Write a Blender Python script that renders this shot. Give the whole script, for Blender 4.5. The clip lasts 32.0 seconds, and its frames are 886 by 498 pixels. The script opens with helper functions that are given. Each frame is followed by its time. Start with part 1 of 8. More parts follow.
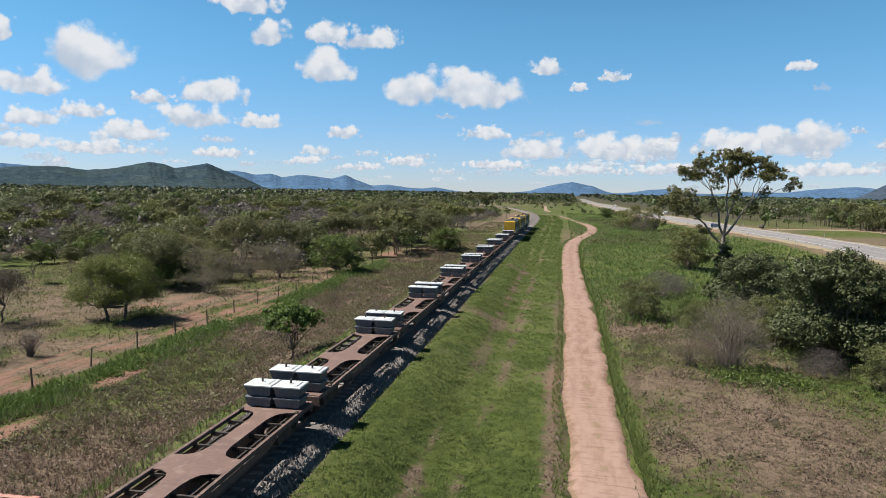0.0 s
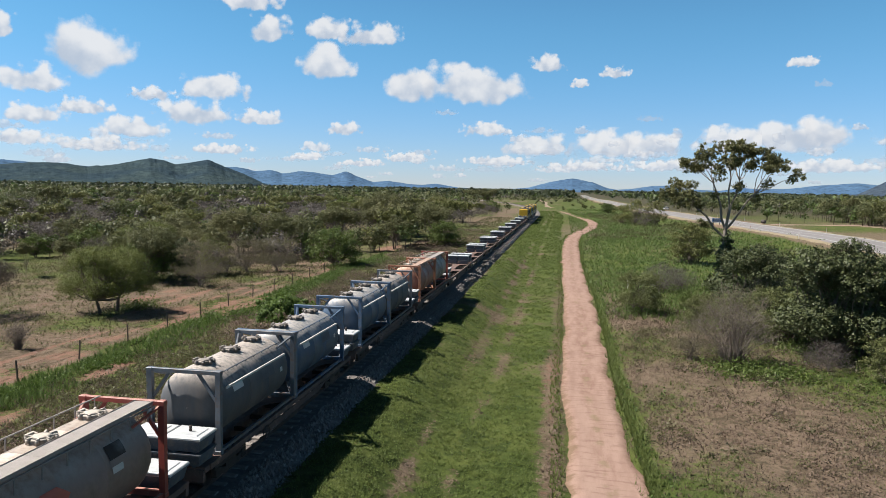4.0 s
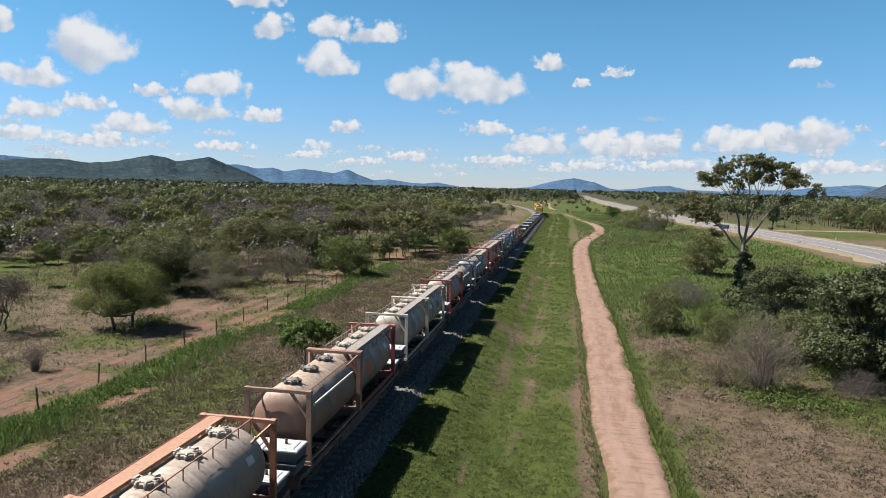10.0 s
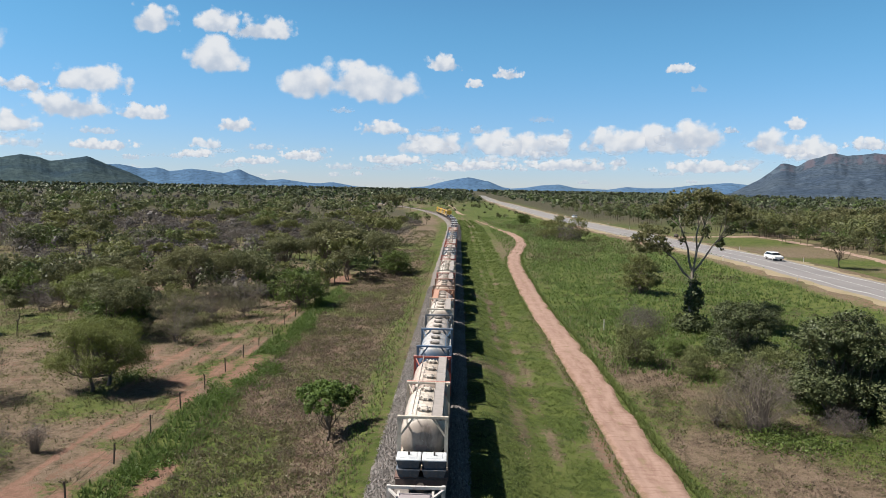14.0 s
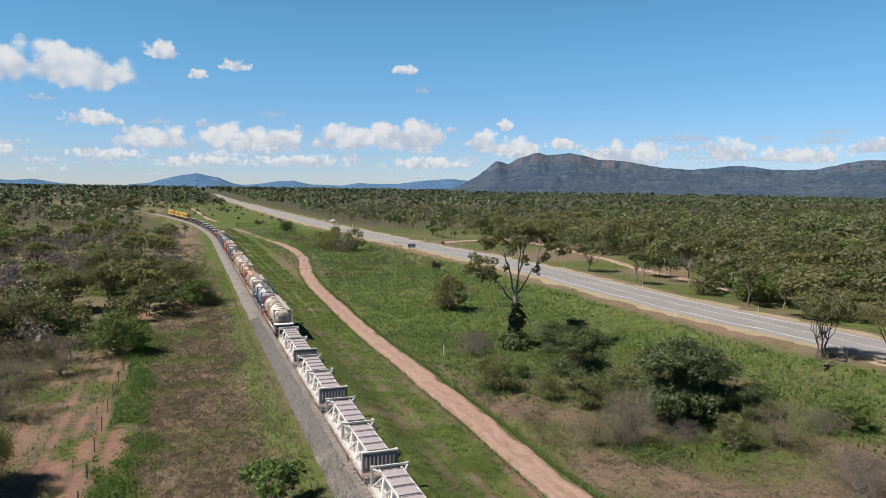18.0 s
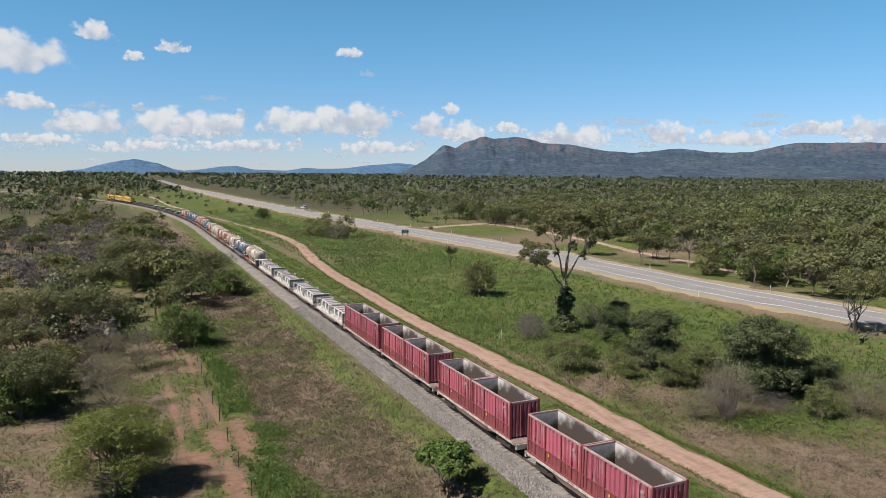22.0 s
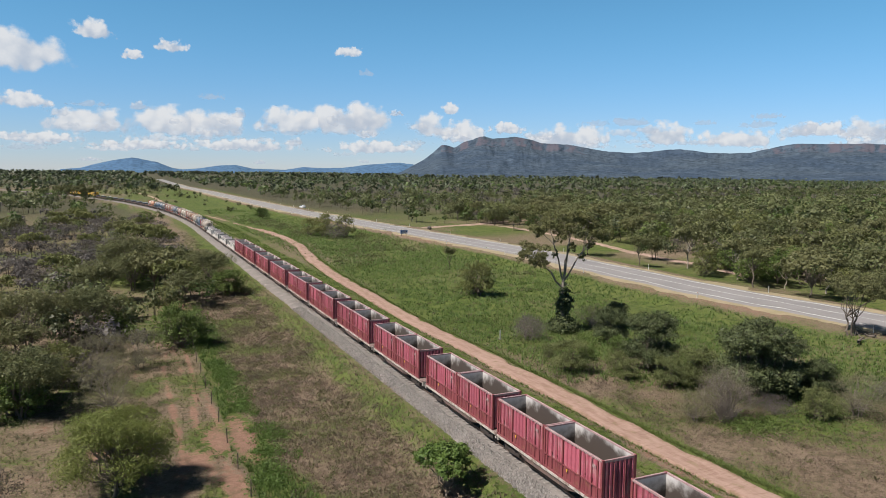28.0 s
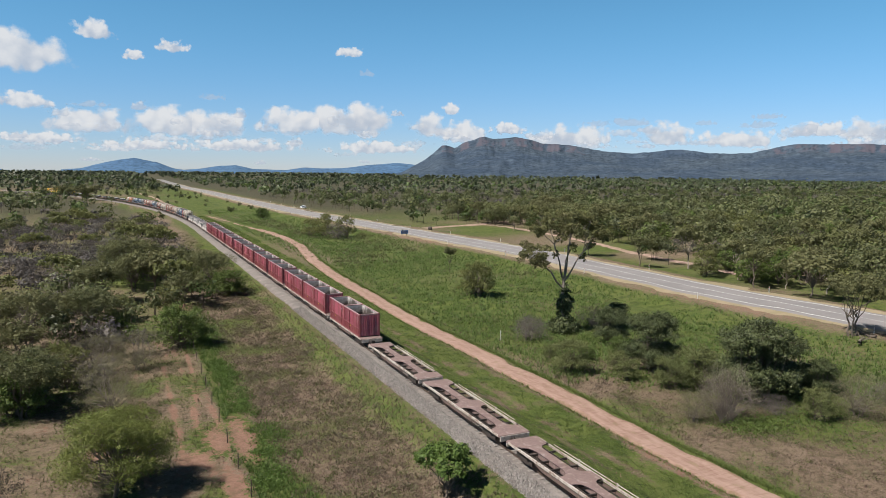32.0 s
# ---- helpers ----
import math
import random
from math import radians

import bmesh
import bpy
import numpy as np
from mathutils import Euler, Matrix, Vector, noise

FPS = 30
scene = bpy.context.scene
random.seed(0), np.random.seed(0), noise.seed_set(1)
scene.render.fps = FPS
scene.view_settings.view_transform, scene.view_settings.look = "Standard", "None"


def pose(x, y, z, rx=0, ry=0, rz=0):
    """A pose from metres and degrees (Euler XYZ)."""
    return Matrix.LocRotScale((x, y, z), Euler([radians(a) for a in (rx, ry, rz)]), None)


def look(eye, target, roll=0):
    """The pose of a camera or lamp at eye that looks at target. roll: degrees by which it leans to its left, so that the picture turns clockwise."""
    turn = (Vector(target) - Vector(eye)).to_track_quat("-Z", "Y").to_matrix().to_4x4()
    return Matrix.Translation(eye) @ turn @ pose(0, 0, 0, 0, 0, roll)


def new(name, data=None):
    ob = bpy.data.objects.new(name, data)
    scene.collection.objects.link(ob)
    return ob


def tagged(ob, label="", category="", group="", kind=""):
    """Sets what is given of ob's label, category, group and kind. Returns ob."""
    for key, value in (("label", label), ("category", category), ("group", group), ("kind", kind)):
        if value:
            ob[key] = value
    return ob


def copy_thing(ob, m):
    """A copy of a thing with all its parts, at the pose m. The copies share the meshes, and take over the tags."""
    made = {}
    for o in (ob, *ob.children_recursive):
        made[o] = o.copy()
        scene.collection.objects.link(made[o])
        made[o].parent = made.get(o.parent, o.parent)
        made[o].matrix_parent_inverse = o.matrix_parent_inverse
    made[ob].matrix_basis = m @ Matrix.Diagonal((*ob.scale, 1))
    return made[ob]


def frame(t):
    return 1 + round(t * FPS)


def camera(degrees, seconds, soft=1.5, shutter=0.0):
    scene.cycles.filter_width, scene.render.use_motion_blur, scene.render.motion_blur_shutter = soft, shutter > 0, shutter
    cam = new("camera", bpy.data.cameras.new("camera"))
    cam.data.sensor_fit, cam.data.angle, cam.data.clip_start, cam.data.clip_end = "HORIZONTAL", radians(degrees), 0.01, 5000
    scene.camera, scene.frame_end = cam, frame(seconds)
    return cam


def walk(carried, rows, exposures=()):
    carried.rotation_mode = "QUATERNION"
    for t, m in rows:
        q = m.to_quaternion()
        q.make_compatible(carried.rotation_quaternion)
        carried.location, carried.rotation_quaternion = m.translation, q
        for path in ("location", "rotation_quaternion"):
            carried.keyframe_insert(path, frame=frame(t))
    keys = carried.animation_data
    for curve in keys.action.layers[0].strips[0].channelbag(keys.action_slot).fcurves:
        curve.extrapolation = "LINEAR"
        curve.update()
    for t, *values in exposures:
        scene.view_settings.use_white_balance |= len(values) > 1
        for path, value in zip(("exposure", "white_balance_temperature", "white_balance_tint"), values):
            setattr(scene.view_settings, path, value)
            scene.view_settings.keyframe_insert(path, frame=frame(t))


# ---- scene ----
cam = camera(64.3, 32.0, 0.8)
PATH = [
    (0, (11.15, -0.288, 10.675), (10.817, 1.677, 10.513), 1.0),
    (1, (11.214, -0.062, 10.59), (10.881, 1.903, 10.424), 1.0),
    (2, (11.23, 0.197, 10.47), (10.897, 2.162, 10.301), 1.0),
    (2.5, (11.231, 0.31, 10.384), (10.898, 2.274, 10.215), 1.1),
    (3, (11.209, 0.489, 10.345), (10.874, 2.453, 10.173), 1.0),
    (3.5, (11.237, 0.615, 10.284), (10.902, 2.58, 10.112), 1.0),
    (5.5, (11.383, 1.176, 10.002), (11.046, 3.14, 9.828), 1.0),
    (6, (11.407, 1.309, 9.972), (11.07, 3.272, 9.797), 1.1),
    (7, (11.446, 1.433, 9.948), (11.108, 3.396, 9.773), 1.1),
    (8, (11.284, 1.45, 10.137), (10.947, 3.414, 9.96), 1.2),
    (9, (10.626, 1.414, 10.745), (10.289, 3.378, 10.57), 1.2),
    (10, (9.518, 1.388, 11.661), (9.182, 3.352, 11.485), 1.4),
    (11, (8.143, 1.261, 12.664), (7.811, 3.226, 12.487), 1.4),
    (11.5, (7.215, 1.129, 13.092), (6.91, 3.098, 12.916), 1.3),
    (12, (6.242, 1.046, 13.552), (5.971, 3.02, 13.377), 1.3),
    (12.5, (5.2, 0.884, 14.01), (4.98, 2.864, 13.835), 1.2),
    (13, (4.03, 0.711, 14.516), (3.867, 2.697, 14.343), 1.2),
    (13.5, (2.804, 0.506, 14.981), (2.7, 2.496, 14.808), 1.2),
    (14, (1.507, 0.354, 15.451), (1.464, 2.346, 15.278), 1.1),
    (14.5, (0.065, 0.298, 15.912), (0.083, 2.29, 15.74), 1.1),
    (16.5, (-6.333, 0.073, 18.616), (-6.153, 2.057, 18.437), 1.1),
    (17, (-7.982, 0.253, 19.229), (-7.755, 2.233, 19.052), 1.0),
    (17.5, (-9.754, 0.346, 19.755), (-9.299, 2.286, 19.58), 0.9),
    (18, (-11.536, 0.41, 20.19), (-10.848, 2.28, 20.016), 0.8),
    (18.5, (-13.501, 0.591, 20.498), (-12.621, 2.378, 20.317), 0.7),
    (19, (-15.404, 0.881, 20.57), (-14.497, 2.652, 20.362), 0.7),
    (20, (-19.67, 1.806, 20.621), (-18.763, 3.576, 20.407), 0.7),
    (20.5, (-21.873, 2.414, 20.621), (-21.006, 4.203, 20.404), 0.6),
    (21, (-23.74, 3.062, 20.647), (-22.911, 4.869, 20.429), 0.5),
    (21.5, (-24.928, 3.55, 20.647), (-24.1, 5.357, 20.428), 0.4),
    (22, (-25.44, 3.744, 20.619), (-24.611, 5.551, 20.402), 0.4),
    (23, (-25.575, 3.874, 20.562), (-24.744, 5.68, 20.345), 0.5),
    (25, (-25.549, 3.754, 20.604), (-24.719, 5.56, 20.388), 0.4),
    (28, (-25.559, 3.653, 20.809), (-24.726, 5.459, 20.591), 0.6),
    (30, (-25.54, 3.686, 20.774), (-24.708, 5.492, 20.556), 0.6),
    (32, (-25.534, 3.652, 20.805), (-24.703, 5.458, 20.588), 0.6),
]
walk(cam, [(t, look(eye, target, roll)) for t, eye, target, roll in PATH], [(0, 1.152), (13, 1.142), (17.5, 1.052), (32, 1.042)])

# ---- light ----
SUN_AZ, SUN_EL = -97.0, 53.0      # degrees from the line's direction, and above the horizon
world = bpy.data.worlds.new("sky")
scene.world = world
world.use_nodes = True
wn = world.node_tree.nodes
sky = wn.new("ShaderNodeTexSky")
sky.sky_type = "NISHITA"
sky.sun_disc = False
sky.sun_elevation, sky.sun_rotation = radians(SUN_EL), radians(SUN_AZ)
sky.air_density, sky.dust_density, sky.ozone_density = 1.0, 0.0, 3.0
wn["Background"].inputs["Strength"].default_value = 0.0502
# clean tropical air: pale blue at the horizon, azure above
wl = world.node_tree.links
height = wn.new("ShaderNodeSeparateXYZ")
wl.new(wn.new("ShaderNodeTexCoord").outputs["Generated"], height.inputs[0])
rise = wn.new("ShaderNodeMapRange")
rise.interpolation_type = "SMOOTHSTEP"
rise.inputs["From Min"].default_value, rise.inputs["From Max"].default_value = -0.02, 0.24
wl.new(height.outputs["Z"], rise.inputs["Value"])
tint = wn.new("ShaderNodeMix")
tint.data_type = "RGBA"
tint.inputs[6].default_value, tint.inputs[7].default_value = (0.64, 0.77, 1.16, 1), (0.58, 1.02, 1.15, 1)
wl.new(rise.outputs["Result"], tint.inputs[0])
clear = wn.new("ShaderNodeMix")
clear.data_type, clear.blend_type = "RGBA", "MULTIPLY"
clear.inputs[0].default_value = 1.0
wl.new(sky.outputs["Color"], clear.inputs[6])
wl.new(tint.outputs[2], clear.inputs[7])
# upper sky, out of view, darkened to weaken the fill light in shadows
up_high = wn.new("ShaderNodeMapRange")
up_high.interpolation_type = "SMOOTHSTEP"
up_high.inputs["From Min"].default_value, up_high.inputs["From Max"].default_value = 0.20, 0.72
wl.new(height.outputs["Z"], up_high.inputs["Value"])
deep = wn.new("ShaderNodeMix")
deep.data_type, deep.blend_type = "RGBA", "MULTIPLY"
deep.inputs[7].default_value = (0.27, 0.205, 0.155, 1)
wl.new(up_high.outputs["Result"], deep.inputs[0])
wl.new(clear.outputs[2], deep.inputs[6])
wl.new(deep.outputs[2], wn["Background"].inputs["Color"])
sun = new("sun", bpy.data.lights.new("sun", "SUN"))
sun.data.energy, sun.data.angle, sun.data.color = 5.0, radians(0.55), (1.0, 0.95, 0.875)
sun_from = Vector((math.sin(radians(SUN_AZ)) * math.cos(radians(SUN_EL)),
                   math.cos(radians(SUN_AZ)) * math.cos(radians(SUN_EL)), math.sin(radians(SUN_EL))))
sun.matrix_basis = look(sun_from * 300, (0, 0, 0))


# ---- materials ----
def nodes_of(name):
    m = bpy.data.materials.new(name)
    m.use_nodes = True
    return m, m.node_tree.nodes, m.node_tree.links


def mix_col(n, l, fac, a, b):
    x = n.new("ShaderNodeMix")
    x.data_type = "RGBA"
    for sock, v in ((x.inputs[0], fac), (x.inputs[6], a), (x.inputs[7], b)):
        if isinstance(v, bpy.types.NodeSocket):
            l.new(v, sock)
        elif isinstance(v, tuple):
            sock.default_value = (*v[:3], 1.0)
        else:
            sock.default_value = v
    return x.outputs[2]


def noise_of(n, l, coord, scale, detail=4.0, rough=0.6):
    t = n.new("ShaderNodeTexNoise")
    t.inputs["Scale"].default_value, t.inputs["Detail"].default_value, t.inputs["Roughness"].default_value = scale, detail, rough
    l.new(coord, t.inputs["Vector"])
    return t.outputs["Fac"]


def ramp(n, l, fac, lo, hi):
    r = n.new("ShaderNodeMapRange")
    r.interpolation_type = "SMOOTHSTEP"
    r.inputs["From Min"].default_value, r.inputs["From Max"].default_value = lo, hi
    l.new(fac, r.inputs["Value"])
    return r.outputs["Result"]


def maths(n, l, op, a, b):
    x = n.new("ShaderNodeMath")
    x.operation = op
    for sock, v in zip(x.inputs, (a, b)):
        if isinstance(v, bpy.types.NodeSocket):
            l.new(v, sock)
        else:
            sock.default_value = v
    return x.outputs[0]


def surf(name, base, alt, coarse=0.8, fine=9.0, rough=0.7, metal=0.0, bump=0.15, dirt=None, dirt_at=(0.5, 0.7), dusty_top_tone=None, per_object=0.0, run=1.0):
    """A surface whose colour wanders between base and alt, with dirt in patches (drawn out downwards by run) and a
    dusty tone on what faces up.
    """
    m, n, l = nodes_of(name)
    b = n["Principled BSDF"]
    co = n.new("ShaderNodeTexCoord").outputs["Object"]
    big, small = noise_of(n, l, co, coarse), noise_of(n, l, co, fine, 6.0)
    col = mix_col(n, l, ramp(n, l, maths(n, l, "ADD", maths(n, l, "MULTIPLY", big, 0.6), maths(n, l, "MULTIPLY", small, 0.4)), 0.35, 0.65), base, alt)
    if dirt:
        where = n.new("ShaderNodeMapping")
        where.inputs["Scale"].default_value = (1.0, 1.0, 1.0 / run)
        l.new(co, where.inputs["Vector"])
        spots = noise_of(n, l, where.outputs[0], coarse * 2.3, 8.0, 0.7)
        col = mix_col(n, l, ramp(n, l, spots, *dirt_at), col, dirt)
    if dusty_top_tone:
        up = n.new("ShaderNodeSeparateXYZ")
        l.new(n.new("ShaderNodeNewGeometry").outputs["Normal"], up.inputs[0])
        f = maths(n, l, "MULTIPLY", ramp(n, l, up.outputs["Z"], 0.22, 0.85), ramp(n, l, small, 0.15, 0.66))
        col = mix_col(n, l, f, col, dusty_top_tone)
    if per_object:
        v = n.new("ShaderNodeHueSaturation")
        l.new(maths(n, l, "ADD", maths(n, l, "MULTIPLY", n.new("ShaderNodeObjectInfo").outputs["Random"], per_object), 1.0 - per_object / 2), v.inputs["Value"])
        l.new(col, v.inputs["Color"])
        col = v.outputs["Color"]
    l.new(col, b.inputs["Base Color"])
    b.inputs["Roughness"].default_value, b.inputs["Metallic"].default_value = rough, metal
    if bump:
        k = n.new("ShaderNodeBump")
        k.inputs["Strength"].default_value, k.inputs["Distance"].default_value = bump, 0.03
        l.new(small, k.inputs["Height"])
        l.new(k.outputs["Normal"], b.inputs["Normal"])
    return m


def leaf(name, dark, light, warm, through_it=0.25, spread=0.7):
    """Leaves: each one its own shade, letting a little light through."""
    m, n, l = nodes_of(name)
    b = n["Principled BSDF"]
    rnd = n.new("ShaderNodeNewGeometry").outputs["Random Per Island"]
    who = n.new("ShaderNodeObjectInfo").outputs["Random"]
    col = mix_col(n, l, maths(n, l, "ADD", maths(n, l, "MULTIPLY", rnd, spread), 0.5 - spread / 2), dark, light)
    col = mix_col(n, l, maths(n, l, "MULTIPLY", who, 0.55), col, warm)
    tone = n.new("ShaderNodeAttribute")
    tone.attribute_name = "tone"
    shade = n.new("ShaderNodeHueSaturation")
    value = maths(n, l, "ADD", maths(n, l, "MULTIPLY", tone.outputs["Fac"], 0.5), maths(n, l, "ADD", maths(n, l, "MULTIPLY", who, 0.3), 0.85))
    l.new(value, shade.inputs["Value"])
    l.new(col, shade.inputs["Color"])
    col = shade.outputs["Color"]
    l.new(col, b.inputs["Base Color"])
    b.inputs["Roughness"].default_value = 0.55
    b.inputs["Specular IOR Level"].default_value = 0.25
    t = n.new("ShaderNodeBsdfTranslucent")
    l.new(col, t.inputs["Color"])
    x = n.new("ShaderNodeMixShader")
    x.inputs[0].default_value = through_it
    l.new(b.outputs[0], x.inputs[1])
    l.new(t.outputs[0], x.inputs[2])
    l.new(x.outputs[0], n["Material Output"].inputs["Surface"])
    return m


def ground_material():
    """Grass, dry grass and bare soil, laid out by the sheet's own weights and broken up by noise."""
    m, n, l = nodes_of("ground")
    b = n["Principled BSDF"]
    co = n.new("ShaderNodeTexCoord").outputs["Object"]

    def weight(name):
        a = n.new("ShaderNodeAttribute")
        a.attribute_name = name
        return a.outputs["Fac"]
    n0, n1 = noise_of(n, l, co, 0.07, 5.0), noise_of(n, l, co, 0.4, 6.0)
    n2, n3 = noise_of(n, l, co, 2.2, 8.0, 0.7), noise_of(n, l, co, 11.0, 6.0, 0.75)
    green = mix_col(n, l, ramp(n, l, n1, 0.35, 0.65), (0.043, 0.061, 0.015), (0.075, 0.092, 0.024))
    green = mix_col(n, l, ramp(n, l, n0, 0.4, 0.65), green, (0.074, 0.086, 0.026))
    green = mix_col(n, l, ramp(n, l, n3, 0.5, 0.75), green, (0.029, 0.038, 0.013))
    dry = mix_col(n, l, ramp(n, l, n2, 0.3, 0.7), (0.139, 0.101, 0.076), (0.092, 0.070, 0.044))
    dry = mix_col(n, l, ramp(n, l, n3, 0.4, 0.8), dry, (0.192, 0.143, 0.107))
    soil = mix_col(n, l, ramp(n, l, n2, 0.3, 0.7), (0.189, 0.113, 0.084), (0.130, 0.074, 0.054))
    soil = mix_col(n, l, ramp(n, l, n3, 0.5, 0.8), soil, (0.244, 0.161, 0.122))
    nc = noise_of(n, l, co, 0.9, 5.0, 0.65)
    clump = maths(n, l, "MULTIPLY", ramp(n, l, nc, 0.50, 0.62), 0.75)
    green = mix_col(n, l, clump, green, (0.023, 0.035, 0.009))
    dry = mix_col(n, l, maths(n, l, "MULTIPLY", ramp(n, l, n2, 0.50, 0.60), 0.7), dry, (0.061, 0.049, 0.032))
    soil = mix_col(n, l, maths(n, l, "MULTIPLY", ramp(n, l, nc, 0.52, 0.66), 0.6), soil, (0.081, 0.065, 0.037))
    spread = maths(n, l, "SUBTRACT", maths(n, l, "ADD", maths(n, l, "MULTIPLY", n2, 0.7), maths(n, l, "MULTIPLY", n3, 0.3)), 0.5)
    d = ramp(n, l, maths(n, l, "ADD", weight("dry"), maths(n, l, "MULTIPLY", spread, 3.2)), 0.3, 0.7)
    s = ramp(n, l, maths(n, l, "ADD", weight("soil"), maths(n, l, "MULTIPLY", spread, 3.4)), 0.36, 0.66)
    dry = mix_col(n, l, maths(n, l, "MULTIPLY", ramp(n, l, noise_of(n, l, co, 0.55, 5.0, 0.7), 0.50, 0.62), 0.55), dry, (0.057, 0.046, 0.028))
    col = mix_col(n, l, s, mix_col(n, l, d, green, dry), soil)
    # the far woodland floor darkened to stand in for shade and scrub under trees
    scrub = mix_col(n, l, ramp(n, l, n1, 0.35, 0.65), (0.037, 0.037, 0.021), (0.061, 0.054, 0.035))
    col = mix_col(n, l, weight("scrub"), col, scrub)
    l.new(col, b.inputs["Base Color"])
    b.inputs["Roughness"].default_value = 0.95
    b.inputs["Specular IOR Level"].default_value = 0.1
    k = n.new("ShaderNodeBump")
    k.inputs["Strength"].default_value, k.inputs["Distance"].default_value = 0.8, 0.12
    l.new(n3, k.inputs["Height"])
    l.new(k.outputs["Normal"], b.inputs["Normal"])
    return m


def track_material():
    """Trodden pinkish soil, streaked along the way, with a thin grassy middle and darker ragged hems."""
    m, n, l = nodes_of("trodden track soil")
    b = n["Principled BSDF"]
    co = n.new("ShaderNodeTexCoord").outputs["Object"]
    st = n.new("ShaderNodeMapping")
    st.inputs["Scale"].default_value = (1.0, 0.22, 1.0)
    l.new(co, st.inputs["Vector"])
    at = n.new("ShaderNodeAttribute")
    at.attribute_name = "across"
    side = maths(n, l, "ABSOLUTE", at.outputs["Fac"], 0.0)
    streak, fine = noise_of(n, l, st.outputs[0], 2.6, 7.0, 0.65), noise_of(n, l, co, 9.0, 6.0, 0.75)
    blot, big = noise_of(n, l, co, 1.3, 6.0, 0.65), noise_of(n, l, co, 0.12, 4.0)
    col = mix_col(n, l, ramp(n, l, streak, 0.35, 0.65), (0.171, 0.107, 0.085), (0.236, 0.158, 0.131))
    col = mix_col(n, l, maths(n, l, "MULTIPLY", ramp(n, l, big, 0.42, 0.62), 0.5), col, (0.249, 0.171, 0.140))
    col = mix_col(n, l, maths(n, l, "MULTIPLY", ramp(n, l, fine, 0.55, 0.75), 0.55), col, (0.109, 0.065, 0.049))
    rut = maths(n, l, "SUBTRACT", 1.0, ramp(n, l, maths(n, l, "ABSOLUTE", maths(n, l, "SUBTRACT", side, 0.45), 0.0), 0.05, 0.3))
    col = mix_col(n, l, maths(n, l, "MULTIPLY", rut, 0.4), col, (0.243, 0.167, 0.137))
    wash = n.new("ShaderNodeMapping")
    wash.inputs["Scale"].default_value = (0.5, 2.4, 1.0)
    l.new(co, wash.inputs["Vector"])
    col = mix_col(n, l, maths(n, l, "MULTIPLY", ramp(n, l, noise_of(n, l, wash.outputs[0], 1.5, 5.0, 0.65), 0.50, 0.66), 0.5), col, (0.126, 0.074, 0.056))
    mid = maths(n, l, "MULTIPLY", maths(n, l, "SUBTRACT", 1.0, ramp(n, l, side, 0.03, 0.24)), ramp(n, l, blot, 0.50, 0.62))
    col = mix_col(n, l, maths(n, l, "MULTIPLY", mid, 0.55), col, (0.137, 0.110, 0.059))
    hem = ramp(n, l, maths(n, l, "ADD", side, maths(n, l, "MULTIPLY", maths(n, l, "SUBTRACT", blot, 0.5), 1.3)), 0.72, 1.0)
    col = mix_col(n, l, maths(n, l, "MULTIPLY", hem, 0.8), col, (0.126, 0.086, 0.055))
    l.new(col, b.inputs["Base Color"])
    b.inputs["Roughness"].default_value = 0.95
    b.inputs["Specular IOR Level"].default_value = 0.1
    k = n.new("ShaderNodeBump")
    k.inputs["Strength"].default_value, k.inputs["Distance"].default_value = 0.55, 0.06
    l.new(maths(n, l, "ADD", streak, maths(n, l, "MULTIPLY", fine, 0.5)), k.inputs["Height"])
    l.new(k.outputs["Normal"], b.inputs["Normal"])
    return m


def hill_material(name, wood, wood_alt, rock, relief=1.0):
    """Wooded slopes whose colours carry the blue haze of miles of air, with bare broken rock along the crest."""
    m, n, l = nodes_of(name)
    b = n["Principled BSDF"]
    co = n.new("ShaderNodeTexCoord").outputs["Object"]
    a = n.new("ShaderNodeAttribute")
    a.attribute_name = "rock"
    st = n.new("ShaderNodeMapping")
    st.inputs["Scale"].default_value = (1.0, 1.0, 2.2)
    l.new(co, st.inputs["Vector"])
    n1, n2 = noise_of(n, l, co, 0.0035, 8.0, 0.65), noise_of(n, l, co, 0.045, 5.0, 0.7)
    n3, n4 = noise_of(n, l, co, 0.02, 6.0, 0.75), noise_of(n, l, st.outputs[0], 0.012, 7.0, 0.7)
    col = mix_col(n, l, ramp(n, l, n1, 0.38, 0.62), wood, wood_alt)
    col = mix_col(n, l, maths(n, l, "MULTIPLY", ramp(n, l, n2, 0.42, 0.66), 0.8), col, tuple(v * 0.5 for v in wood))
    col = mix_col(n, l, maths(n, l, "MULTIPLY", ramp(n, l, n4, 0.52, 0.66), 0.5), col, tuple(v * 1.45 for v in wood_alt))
    f = ramp(n, l, maths(n, l, "ADD", a.outputs["Fac"], maths(n, l, "MULTIPLY", maths(n, l, "SUBTRACT", n3, 0.5), 2.6)), 0.42, 0.85)
    l.new(mix_col(n, l, f, col, rock), b.inputs["Base Color"])
    b.inputs["Roughness"].default_value = 1.0
    b.inputs["Specular IOR Level"].default_value = 0.0
    k = n.new("ShaderNodeBump")
    k.inputs["Strength"].default_value, k.inputs["Distance"].default_value = 0.55, 9.0 * relief
    l.new(maths(n, l, "ADD", n2, n3), k.inputs["Height"])
    l.new(k.outputs["Normal"], b.inputs["Normal"])
    return m


